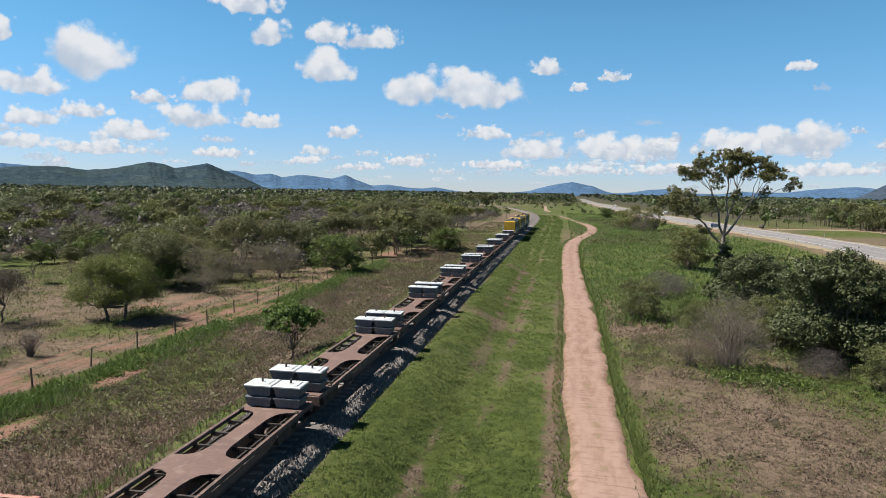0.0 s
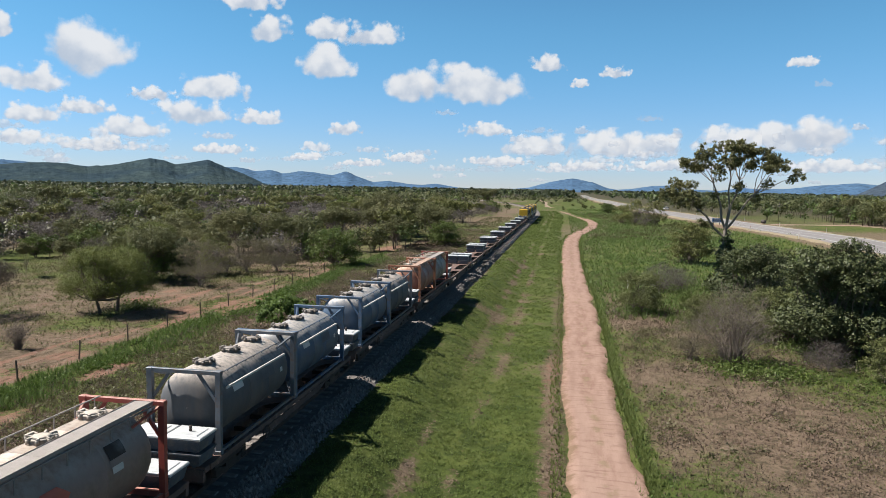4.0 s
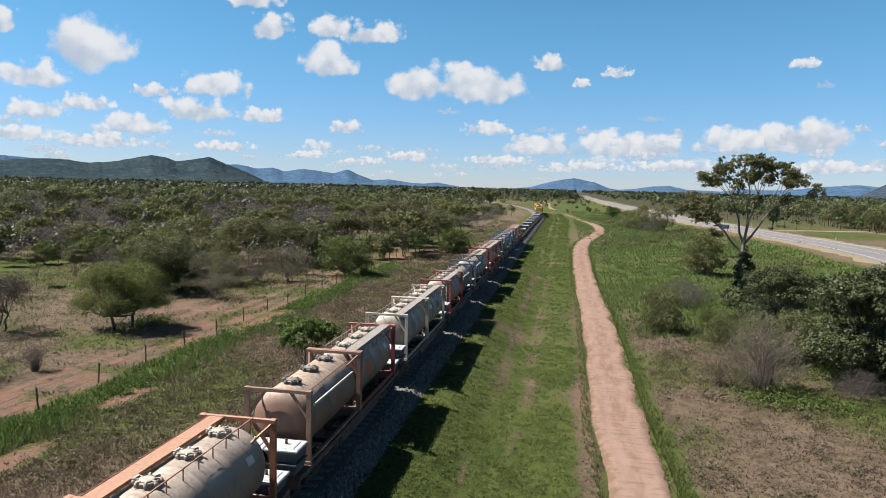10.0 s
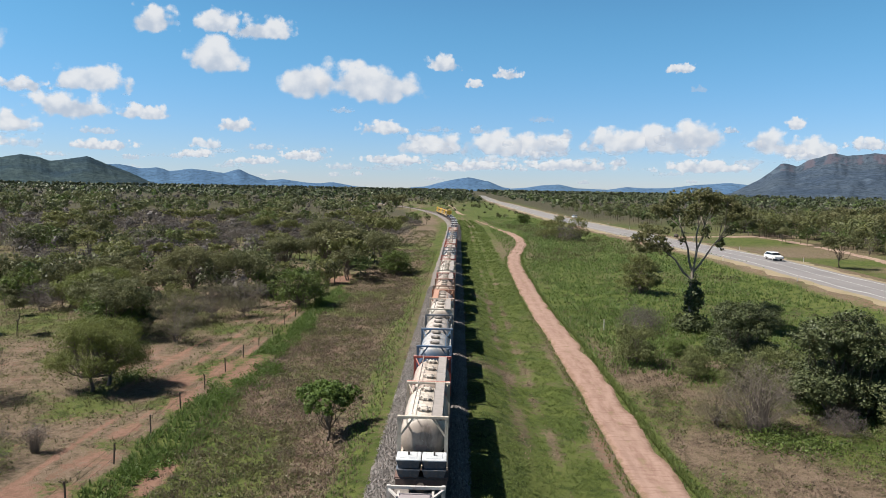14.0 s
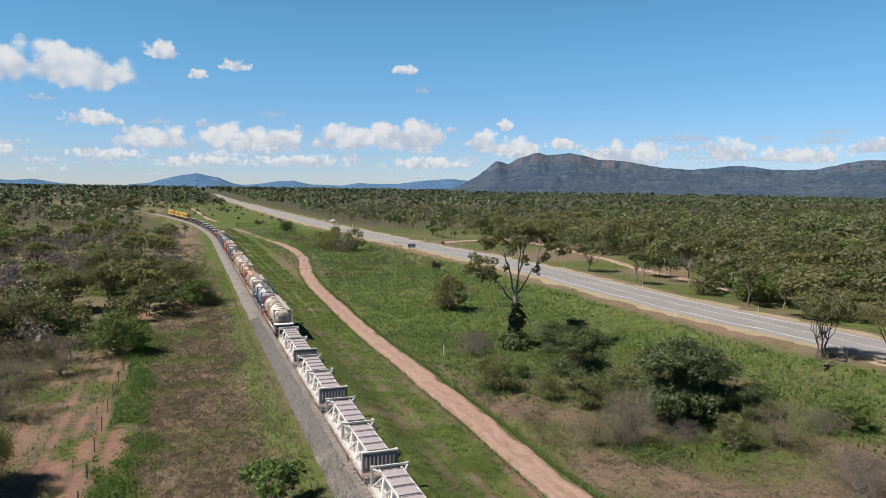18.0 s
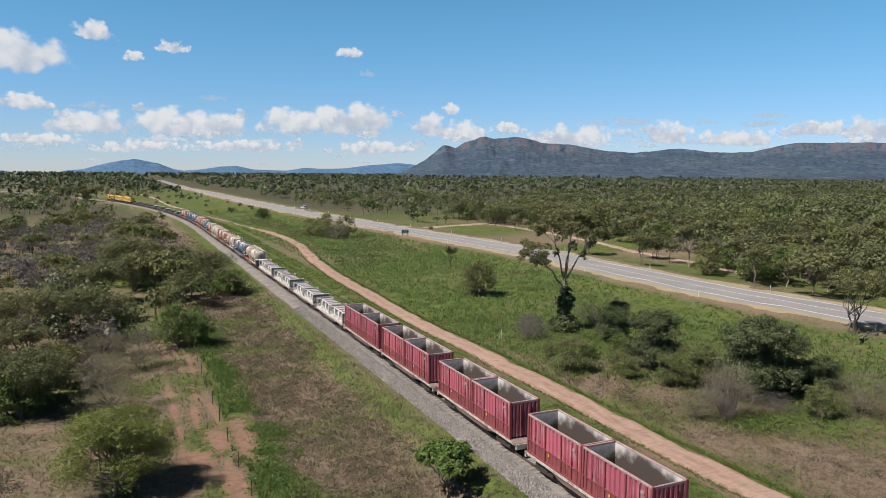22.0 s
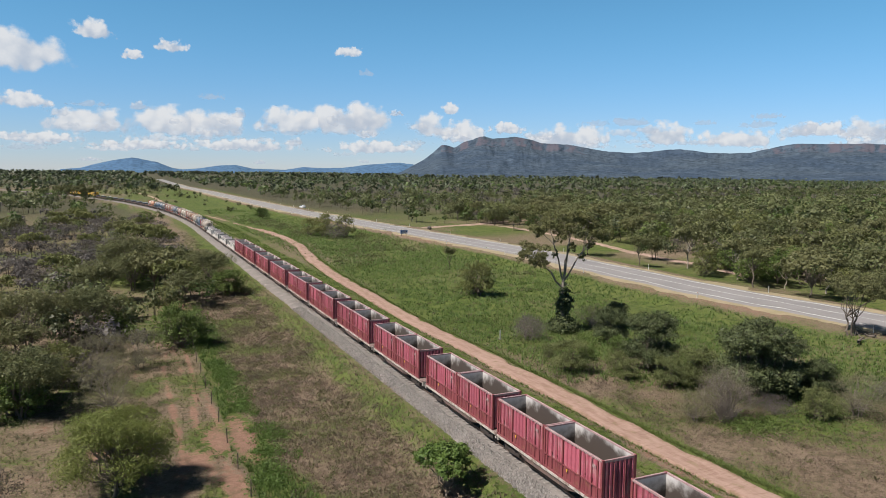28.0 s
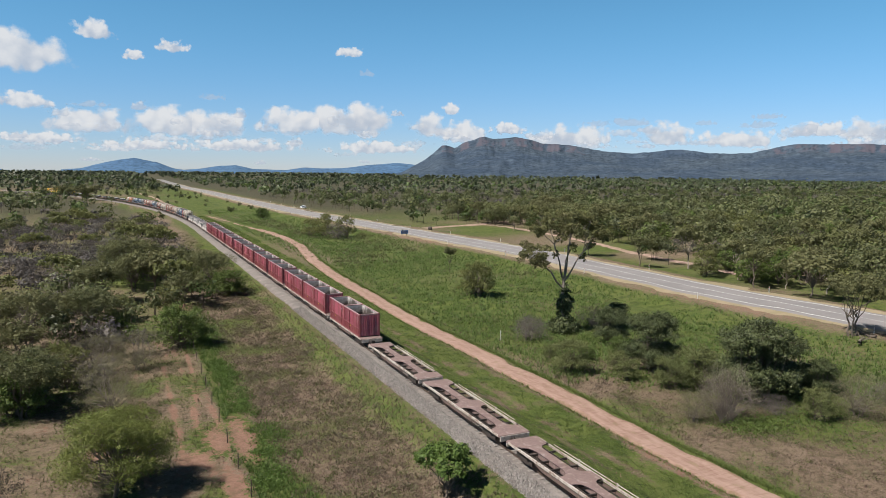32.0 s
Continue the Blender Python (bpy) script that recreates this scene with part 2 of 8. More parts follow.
def cloud_material():
    """Cumulus far off, glowing on its own: lit white heads and shaded grey-blue bases painted in, thinning to nothing
    at the rim.
    """
    m, n, l = nodes_of("cloud")
    n.remove(n["Principled BSDF"])
    uv = n.new("ShaderNodeUVMap").outputs["UV"]
    a = n.new("ShaderNodeAttribute")
    a.attribute_name = "body"
    h = n.new("ShaderNodeAttribute")
    h.attribute_name = "lift"
    dense = n.new("ShaderNodeAttribute")
    dense.attribute_name = "dense"
    shift = n.new("ShaderNodeVectorMath")
    shift.operation = "ADD"
    seed = n.new("ShaderNodeCombineXYZ")
    l.new(maths(n, l, "MULTIPLY", n.new("ShaderNodeObjectInfo").outputs["Random"], 300.0), seed.inputs["X"])
    l.new(uv, shift.inputs[0])
    l.new(seed.outputs[0], shift.inputs[1])
    n1, n2 = noise_of(n, l, shift.outputs[0], 1.2, 9.0, 0.58), noise_of(n, l, shift.outputs[0], 1.9, 5.0, 0.55)

    def lobes(scale, weight):
        c = n.new("ShaderNodeTexVoronoi")
        c.feature, c.voronoi_dimensions = "SMOOTH_F1", "2D"
        c.inputs["Scale"].default_value, c.inputs["Smoothness"].default_value = scale, 0.85
        l.new(shift.outputs[0], c.inputs["Vector"])
        return maths(n, l, "MULTIPLY", maths(n, l, "SUBTRACT", 0.42, c.outputs["Distance"]), weight)
    puffs = maths(n, l, "ADD", lobes(1.4, 0.55), lobes(3.4, 0.24))
    k = maths(n, l, "ADD", maths(n, l, "ADD", a.outputs["Fac"], puffs), maths(n, l, "MULTIPLY", maths(n, l, "SUBTRACT", n1, 0.5), 1.6))
    alpha = ramp(n, l, k, 0.14, 0.52)
    lit = maths(n, l, "ADD", maths(n, l, "ADD", h.outputs["Fac"], maths(n, l, "MULTIPLY", puffs, 0.9)), maths(n, l, "MULTIPLY", maths(n, l, "SUBTRACT", n2, 0.5), 0.7))
    lit = ramp(n, l, lit, 0.18, 0.74)
    e = n.new("ShaderNodeEmission")
    l.new(mix_col(n, l, lit, (0.230, 0.260, 0.307), (0.372, 0.376, 0.384)), e.inputs["Color"])
    x = n.new("ShaderNodeMixShader")
    l.new(maths(n, l, "MULTIPLY", alpha, dense.outputs["Fac"]), x.inputs[0])
    l.new(n.new("ShaderNodeBsdfTransparent").outputs[0], x.inputs[1])
    l.new(e.outputs[0], x.inputs[2])
    l.new(x.outputs[0], n["Material Output"].inputs["Surface"])
    return m


M_GROUND = ground_material()
M_TRACK = track_material()
M_BALLAST = surf("ballast", (0.143, 0.125, 0.117), (0.083, 0.071, 0.066), 0.5, 7.0, 0.95, bump=0.9, dirt=(0.192, 0.166, 0.152), dirt_at=(0.55, 0.7))
M_STONE = leaf("ballast stone", (0.059, 0.053, 0.050), (0.231, 0.211, 0.199), (0.132, 0.118, 0.110), 0.0, 1.0)
M_TRACK_SOIL = surf("pale trodden soil", (0.218, 0.144, 0.111), (0.136, 0.085, 0.063), 0.35, 2.6, 0.95, bump=1.0, dirt=(0.265, 0.188, 0.152), dirt_at=(0.46, 0.62))
M_ASPHALT = surf("worn asphalt", (0.156, 0.144, 0.143), (0.126, 0.117, 0.117), 0.15, 16.0, 0.85, bump=0.2)
M_VERGE = surf("road verge", (0.218, 0.169, 0.109), (0.156, 0.129, 0.070), 0.4, 5.0, 0.95, bump=0.5)
M_LINE = surf("road paint", (0.311, 0.304, 0.301), (0.245, 0.238, 0.235), 2.0, 12.0, 0.6)
M_RAIL = surf("rail steel", (0.132, 0.093, 0.073), (0.079, 0.056, 0.046), 2.0, 9.0, 0.5, 0.6)
M_SLEEPER = surf("weathered sleeper", (0.179, 0.159, 0.145), (0.126, 0.109, 0.099), 2.0, 12.0, 0.9)
M_RUST = surf("rusty deck paint", (0.122, 0.071, 0.058), (0.089, 0.053, 0.044), 0.8, 8.0, 0.8, dirt=(0.159, 0.109, 0.089))
M_RUST_DUSTY = surf("dusty brown deck paint", (0.143, 0.096, 0.088), (0.109, 0.071, 0.065), 0.8, 8.0, 0.85, dirt=(0.206, 0.163, 0.149))
M_SILL = surf("rusty side sill", (0.106, 0.066, 0.056), (0.066, 0.046, 0.040), 1.0, 9.0, 0.8, dirt=(0.172, 0.113, 0.086))
M_SILL_PALE = surf("pale side sill", (0.331, 0.304, 0.278), (0.265, 0.225, 0.199), 1.0, 9.0, 0.7, dirt=(0.145, 0.099, 0.079), dirt_at=(0.48, 0.62))
M_DARK = surf("greasy running gear", (0.030, 0.025, 0.022), (0.053, 0.040, 0.034), 2.0, 12.0, 0.7, 0.3)
M_WHEEL = surf("wheel steel", (0.066, 0.053, 0.046), (0.040, 0.034, 0.030), 3.0, 15.0, 0.5, 0.7)
# Tops are really dusty; bases are darkened to paint shade onto the shells' sides.
M_CREAM = surf("dusty cream shell", (0.230, 0.160, 0.136), (0.176, 0.117, 0.099), 0.6, 7.0, 0.55, bump=0.03, dirt=(0.132, 0.096, 0.073), dirt_at=(0.50, 0.70), dusty_top_tone=(0.371, 0.318, 0.272), run=3.0)
M_WHITE_SHELL = surf("stained white shell", (0.272, 0.229, 0.197), (0.209, 0.169, 0.144), 0.36, 7.0, 0.55, bump=0.03, dirt=(0.113, 0.086, 0.070), dirt_at=(0.50, 0.64), dusty_top_tone=(0.451, 0.404, 0.351), run=3.0)
M_ORANGE_SHELL = surf("rust-dusted orange shell", (0.331, 0.156, 0.102), (0.252, 0.099, 0.064), 0.5, 7.0, 0.6, bump=0.03, dirt=(0.159, 0.070, 0.050), dirt_at=(0.55, 0.75), dusty_top_tone=(0.437, 0.292, 0.218), run=3.0)
M_TAN_SHELL = surf("tan dusty shell", (0.192, 0.110, 0.078), (0.149, 0.083, 0.059), 0.6, 7.0, 0.6, bump=0.03, dirt=(0.126, 0.079, 0.059), dusty_top_tone=(0.371, 0.295, 0.238), run=3.0)
M_BLUE_SHELL = surf("dusty blue shell", (0.052, 0.089, 0.149), (0.041, 0.070, 0.113), 0.6, 7.0, 0.55, bump=0.03, dirt=(0.083, 0.089, 0.106), dirt_at=(0.45, 0.80), dusty_top_tone=(0.358, 0.331, 0.304), run=3.0)
M_GREY_SHELL = surf("grey-blue dusty shell", (0.073, 0.078, 0.090), (0.058, 0.061, 0.068), 0.6, 7.0, 0.7, bump=0.03, dirt=(0.109, 0.093, 0.083), dirt_at=(0.40, 0.80), dusty_top_tone=(0.371, 0.324, 0.288), run=3.0)
M_BLUE = surf("blue frame paint", (0.056, 0.109, 0.192), (0.046, 0.086, 0.143), 1.0, 9.0, 0.5, dirt=(0.113, 0.086, 0.070), dirt_at=(0.5, 0.66))
M_STEEL_BLUE = surf("grey-blue frame paint", (0.096, 0.116, 0.143), (0.073, 0.083, 0.099), 1.0, 9.0, 0.5, dirt=(0.113, 0.077, 0.059), dirt_at=(0.5, 0.66))
M_RED = surf("faded red frame paint", (0.278, 0.056, 0.043), (0.218, 0.046, 0.036), 1.0, 9.0, 0.55, dirt=(0.199, 0.113, 0.086), dirt_at=(0.6, 0.75), dusty_top_tone=(0.331, 0.172, 0.139))
M_ORANGE = surf("orange frame paint", (0.292, 0.113, 0.056), (0.238, 0.086, 0.046), 1.0, 9.0, 0.55, dirt=(0.186, 0.113, 0.079), dusty_top_tone=(0.365, 0.218, 0.152))
M_TAN = surf("tan frame paint", (0.238, 0.145, 0.102), (0.179, 0.102, 0.073), 1.0, 9.0, 0.6, dirt=(0.145, 0.093, 0.073))
M_CREAM_FRAME = surf("cream frame paint", (0.410, 0.365, 0.304), (0.331, 0.285, 0.231), 1.0, 9.0, 0.55, dirt=(0.212, 0.139, 0.106), dirt_at=(0.58, 0.72))
M_MANHOLE = surf("manhole steel", (0.159, 0.139, 0.126), (0.113, 0.099, 0.089), 4.0, 20.0, 0.6, 0.4, dusty_top_tone=(0.265, 0.231, 0.206))
M_WALK = surf("grey walkway grating", (0.245, 0.218, 0.206), (0.192, 0.172, 0.159), 2.0, 18.0, 0.8, bump=0.5)
M_WALK_RUST = surf("rust-dusted walkway grating", (0.311, 0.218, 0.169), (0.238, 0.156, 0.116), 1.2, 18.0, 0.85, bump=0.5, dirt=(0.179, 0.109, 0.079), dirt_at=(0.55, 0.75))
M_PALE_HATCH = surf("dusty pale hatch", (0.304, 0.265, 0.225), (0.238, 0.206, 0.175), 4.0, 20.0, 0.65, dusty_top_tone=(0.384, 0.338, 0.292))
M_STRIPE = surf("white painted strip", (0.497, 0.490, 0.476), (0.410, 0.397, 0.378), 2.0, 9.0, 0.5)
M_YELLOW = surf("yellow warning paint", (0.497, 0.318, 0.020), (0.410, 0.252, 0.020), 2.0, 9.0, 0.5)
M_PATCH = surf("orange-red sign paint", (0.410, 0.079, 0.034), (0.344, 0.066, 0.030), 2.0, 9.0, 0.5)
M_BIN = surf("slate-blue bin steel", (0.079, 0.096, 0.120), (0.056, 0.066, 0.083), 1.5, 9.0, 0.6, dirt=(0.132, 0.120, 0.113))
M_LID = surf("pale bin lid", (0.410, 0.424, 0.437), (0.331, 0.344, 0.358), 1.5, 9.0, 0.5, dirt=(0.238, 0.225, 0.218), dirt_at=(0.62, 0.8))
M_MAROON = surf("maroon container paint", (0.275, 0.067, 0.095), (0.215, 0.051, 0.072), 0.7, 7.0, 0.5, dirt=(0.278, 0.143, 0.149), dirt_at=(0.48, 0.70), per_object=0.3, run=2.0)
M_RIM = surf("worn pale rim", (0.265, 0.192, 0.188), (0.192, 0.109, 0.113), 1.2, 9.0, 0.6, dirt=(0.159, 0.046, 0.056), dirt_at=(0.52, 0.68))
M_MAROON_DEEP = surf("dark maroon trim", (0.166, 0.038, 0.046), (0.132, 0.032, 0.037), 0.9, 8.0, 0.55, dirt=(0.166, 0.066, 0.046), dirt_at=(0.5, 0.72))
M_RACK = surf("off-white rack paint", (0.384, 0.361, 0.344), (0.311, 0.285, 0.272), 1.0, 9.0, 0.6, dirt=(0.225, 0.166, 0.139), dirt_at=(0.6, 0.75))
M_SLAB = surf("lilac-grey cover sheet", (0.238, 0.206, 0.215), (0.199, 0.169, 0.175), 0.9, 9.0, 0.75, dirt=(0.166, 0.132, 0.132), dirt_at=(0.6, 0.8))
M_PANEL = surf("grey end panel", (0.145, 0.149, 0.156), (0.113, 0.113, 0.120), 1.0, 9.0, 0.6)
M_LOCO = surf("yellow locomotive paint", (0.476, 0.285, 0.013), (0.397, 0.231, 0.013), 0.5, 8.0, 0.45, dirt=(0.199, 0.132, 0.053), dirt_at=(0.62, 0.8))
M_LOCO_ROOF = surf("sooty roof", (0.066, 0.056, 0.040), (0.040, 0.036, 0.034), 0.7, 8.0, 0.8)
M_GLASS = surf("dark window glass", (0.013, 0.016, 0.020), (0.020, 0.023, 0.027), 1.0, 3.0, 0.08, bump=0.0)
M_BARK = surf("grey-brown bark", (0.113, 0.086, 0.066), (0.066, 0.053, 0.043), 1.5, 9.0, 0.9, bump=0.5)
M_PALE_BARK = surf("pale gum bark", (0.218, 0.182, 0.149), (0.126, 0.099, 0.079), 0.7, 6.0, 0.8, bump=0.3)
M_TWIG = surf("grey twigs", (0.132, 0.107, 0.091), (0.093, 0.074, 0.064), 1.0, 6.0, 0.9, bump=0.0)
M_POST = surf("rusty steel post", (0.050, 0.040, 0.034), (0.073, 0.050, 0.036), 3.0, 12.0, 0.8)
M_POST_WHITE = surf("white guide post", (0.497, 0.497, 0.483), (0.431, 0.424, 0.410), 3.0, 12.0, 0.6)
M_SIGN = surf("blue sign sheet", (0.034, 0.113, 0.278), (0.030, 0.099, 0.245), 1.0, 8.0, 0.4)
M_CAR = surf("white car paint", (0.517, 0.517, 0.517), (0.476, 0.476, 0.483), 1.0, 8.0, 0.25, bump=0.0)
M_TYRE = surf("tyre rubber", (0.016, 0.016, 0.016), (0.027, 0.025, 0.024), 4.0, 15.0, 0.9)
M_LEAF_LIME = leaf("lime leaves", (0.046, 0.065, 0.013), (0.138, 0.159, 0.032), (0.111, 0.118, 0.030), 0.22, 0.5)
M_LEAF_GREEN = leaf("green leaves", (0.032, 0.061, 0.013), (0.123, 0.168, 0.038), (0.095, 0.111, 0.033), 0.34)
M_LEAF_GUM = leaf("olive-brown gum leaves", (0.066, 0.071, 0.028), (0.199, 0.192, 0.078), (0.159, 0.143, 0.066), 0.34, 0.8)
M_LEAF_FRESH = leaf("fresh green leaves", (0.038, 0.075, 0.014), (0.110, 0.164, 0.034), (0.085, 0.120, 0.032), 0.34)
M_LEAF_OLIVE = leaf("olive gum leaves", (0.055, 0.062, 0.025), (0.140, 0.146, 0.060), (0.121, 0.111, 0.053), 0.36, 0.55)
M_LEAF_DARK = leaf("dark vine leaves", (0.021, 0.032, 0.012), (0.088, 0.104, 0.039), (0.062, 0.066, 0.030), 0.12)
M_LEAF_GREY = leaf("grey-brown leaves", (0.060, 0.052, 0.047), (0.138, 0.119, 0.111), (0.104, 0.091, 0.077), 0.34, 0.9)
M_LEAF_TAN = leaf("tan thorn leaves", (0.091, 0.083, 0.049), (0.191, 0.170, 0.105), (0.135, 0.129, 0.068), 0.34)
M_LEAF_SOFT = leaf("soft olive-green leaves", (0.052, 0.066, 0.022), (0.129, 0.147, 0.052), (0.106, 0.109, 0.044), 0.34, 0.5)
M_LEAF_UMBER = leaf("dark brown thorn leaves", (0.039, 0.032, 0.025), (0.099, 0.079, 0.061), (0.073, 0.063, 0.044), 0.3, 0.7)
M_LEAF_YELLOW = leaf("yellow-green leaves", (0.067, 0.077, 0.023), (0.159, 0.167, 0.053), (0.127, 0.122, 0.047), 0.34)
M_GRASS = leaf("fresh grass", (0.050, 0.077, 0.017), (0.134, 0.180, 0.043), (0.120, 0.135, 0.047), 0.45, 0.9)
M_GRASS_DULL = leaf("dull paddock grass", (0.058, 0.062, 0.023), (0.134, 0.138, 0.056), (0.109, 0.100, 0.053), 0.4, 0.9)
M_GRASS_FIELD = leaf("lush field grass", (0.040, 0.072, 0.017), (0.114, 0.173, 0.042), (0.093, 0.125, 0.039), 0.42, 0.8)
M_STRAW = leaf("dry grass", (0.112, 0.078, 0.060), (0.223, 0.161, 0.125), (0.153, 0.109, 0.080), 0.35, 0.9)
M_FAR_OLIVE = leaf("olive crowns of the woods", (0.064, 0.075, 0.031), (0.112, 0.123, 0.050), (0.086, 0.087, 0.041), 0.34, 0.35)
M_FAR_GREEN = leaf("green crowns of the woods", (0.047, 0.075, 0.021), (0.092, 0.126, 0.035), (0.071, 0.093, 0.028), 0.34, 0.35)
M_FAR_YELLOW = leaf("yellowish crowns of the woods", (0.084, 0.092, 0.031), (0.130, 0.137, 0.047), (0.100, 0.103, 0.039), 0.34, 0.35)
M_FAR_GREY = leaf("bare grey crowns of the woods", (0.069, 0.060, 0.057), (0.106, 0.093, 0.090), (0.084, 0.075, 0.068), 0.34, 0.35)
M_BRUSH = leaf("dead grey-brown brush", (0.053, 0.041, 0.031), (0.144, 0.113, 0.086), (0.089, 0.072, 0.049), 0.3, 0.9)
M_HORIZON = leaf("dark crowns at the horizon", (0.040, 0.052, 0.027), (0.064, 0.078, 0.038), (0.052, 0.063, 0.032), 0.1, 0.35)
# The blue of distant haze is mixed straight into these hill colours.
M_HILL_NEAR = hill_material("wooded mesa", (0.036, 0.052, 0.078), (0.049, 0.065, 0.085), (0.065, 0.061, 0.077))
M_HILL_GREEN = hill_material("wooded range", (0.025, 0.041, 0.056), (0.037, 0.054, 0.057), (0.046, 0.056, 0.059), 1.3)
M_HILL_FAR = hill_material("haze-blue distant range", (0.054, 0.099, 0.171), (0.058, 0.105, 0.174), (0.059, 0.099, 0.159), 0.2)
M_CLOUD = cloud_material()


# ---- small builders ----
class Form:
    """Gathers solid pieces into one mesh."""

    def __init__(self):
        self.v, self.f, self.smooth = [], [], []

    def add(self, verts, faces, smooth=False):
        k = len(self.v)
        self.v.extend(tuple(p) for p in verts)
        self.f.extend(tuple(i + k for i in face) for face in faces)
        self.smooth.extend([smooth] * len(faces))
        return self

    def box(self, x0, x1, y0, y1, z0, z1, chamfer=0.0):
        c = chamfer
        if not c:
            v = [(x, y, z) for z in (z0, z1) for y in (y0, y1) for x in (x0, x1)]
            return self.add(v, [(0, 2, 3, 1), (4, 5, 7, 6), (0, 1, 5, 4), (2, 6, 7, 3), (0, 4, 6, 2), (1, 3, 7, 5)])
        low = [(x0, y0), (x1, y0), (x1, y1), (x0, y1)]
        top = [(x0 + c, y0 + c), (x1 - c, y0 + c), (x1 - c, y1 - c), (x0 + c, y1 - c)]
        v = [(x, y, z0) for x, y in low] + [(x, y, z1 - c) for x, y in low] + [(x, y, z1) for x, y in top]
        f = [(3, 2, 1, 0), (8, 9, 10, 11)]
        for r in (0, 4):
            f += [(r + i, r + (i + 1) % 4, r + 4 + (i + 1) % 4, r + 4 + i) for i in range(4)]
        return self.add(v, f)

    def rod(self, a, b, r, r2=None, seg=6, ends=True):
        a, b = Vector(a), Vector(b)
        r2 = r if r2 is None else r2
        d = (b - a).normalized()
        e = d.orthogonal().normalized()
        g = d.cross(e)
        v = []
        for p, q in ((a, r), (b, r2)):
            v += [p + (e * math.cos(2 * math.pi * i / seg) + g * math.sin(2 * math.pi * i / seg)) * q for i in range(seg)]
        f = [(i, (i + 1) % seg, seg + (i + 1) % seg, seg + i) for i in range(seg)]
        self.add(v, f, seg > 5)
        if ends:
            k = len(self.v) - 2 * seg
            self.f += [tuple(k + seg - 1 - i for i in range(seg)), tuple(k + seg + i for i in range(seg))]
            self.smooth += [False, False]
        return self

    def bar(self, a, b, w, h):
        """A square-section bar from a to b."""
        a, b = Vector(a), Vector(b)
        d = (b - a).normalized()
        s = d.cross(Vector((0, 0, 1)))
        s = s.normalized() if s.length > 1e-4 else Vector((1, 0, 0))
        u = s.cross(d)
        v = [p + s * (i * w / 2) + u * (j * h / 2) for p in (a, b) for i, j in ((-1, -1), (1, -1), (1, 1), (-1, 1))]
        return self.add(v, [(3, 2, 1, 0), (4, 5, 6, 7)] + [(i, (i + 1) % 4, 4 + (i + 1) % 4, 4 + i) for i in range(4)])

    def turned(self, profile, seg=28):
        """A body turned round the y axis from pairs of (y, radius)."""
        v = [(r * math.sin(2 * math.pi * i / seg), y, r * math.cos(2 * math.pi * i / seg)) for y, r in profile for i in range(seg)]
        f = []
        for k in range(len(profile) - 1):
            f += [(k * seg + i, (k + 1) * seg + i, (k + 1) * seg + (i + 1) % seg, k * seg + (i + 1) % seg) for i in range(seg)]
        return self.add(v, f, True)

    def ring(self, big, small, seg=16):
        """A closed ring about the x axis."""
        v, f = [], []
        for i in range(seg):
            a = 2 * math.pi * i / seg
            for x, r in ((-small, big), (0, big + small), (small, big), (0, big - small)):
                v.append((x, r * math.cos(a), r * math.sin(a)))
            f += [(4 * i + j, 4 * i + (j + 1) % 4, (4 * i + 4 + (j + 1) % 4) % (4 * seg) if i < seg - 1 else (j + 1) % 4, 4 * i + 4 + j if i < seg - 1 else j) for j in range(4)]
        return self.add(v, f)

    def moved(self, x, y, z):
        self.v = [(p[0] + x, p[1] + y, p[2] + z) for p in self.v]
        return self

    def mesh(self, name, material):
        me = bpy.data.meshes.new(name)
        me.from_pydata(self.v, [], self.f)
        me.materials.append(material)
        me.polygons.foreach_set("use_smooth", self.smooth)
        me.update()
        return me


def part(name, form, material, parent, label=""):
    """One mesh object under a thing or under a part; form is a Form or a finished mesh."""
    me = form if isinstance(form, bpy.types.Mesh) else form.mesh(name, material)
    ob = new(name, me)
    ob.parent = parent
    if label:
        ob["label"] = label
    return ob


def thing(name, label, category, group="", m=None):
    ob = tagged(new(name), label, category, group)
    if m is not None:
        ob.matrix_basis = m
    return ob


def sheet(name, verts, faces, material, smooth=True, weights=None):
    me = bpy.data.meshes.new(name)
    me.from_pydata(np.asarray(verts).tolist() if not isinstance(verts, list) else verts, [], faces)
    me.materials.append(material)
    me.polygons.foreach_set("use_smooth", [smooth] * len(me.polygons))
    for key, vals in (weights or {}).items():
        me.attributes.new(key, "FLOAT", "POINT").data.foreach_set("value", np.asarray(vals, dtype=np.float32))
    me.update()
    return me


def grid_faces(nu, nv):
    i = np.arange(nu * nv).reshape(nv, nu)
    return np.stack([i[:-1, :-1], i[:-1, 1:], i[1:, 1:], i[1:, :-1]], -1).reshape(-1, 4).tolist()


# ---- the lie of the land ----
RAIL = 0.93                # height of the rail heads
lattice = np.random.RandomState(7).rand(256, 256)


def soft_noise(x, y):
    """Smooth noise of about one metre's grain, 0 to 1, for arrays."""
    xi, yi = np.floor(x).astype(int), np.floor(y).astype(int)
    fx, fy = x - xi, y - yi
    fx, fy = fx * fx * (3 - 2 * fx), fy * fy * (3 - 2 * fy)
    a, b = lattice[xi % 256, yi % 256], lattice[(xi + 1) % 256, yi % 256]
    c, d = lattice[xi % 256, (yi + 1) % 256], lattice[(xi + 1) % 256, (yi + 1) % 256]
    return (a * (1 - fx) + b * fx) * (1 - fy) + (c * (1 - fx) + d * fx) * fy


def step(lo, hi, v):
    t = np.clip((np.asarray(v, dtype=float) - lo) / (hi - lo), 0, 1)
    return t * t * (3 - 2 * t)


BEND_AT, BEND = 255.0, 5.0e-4


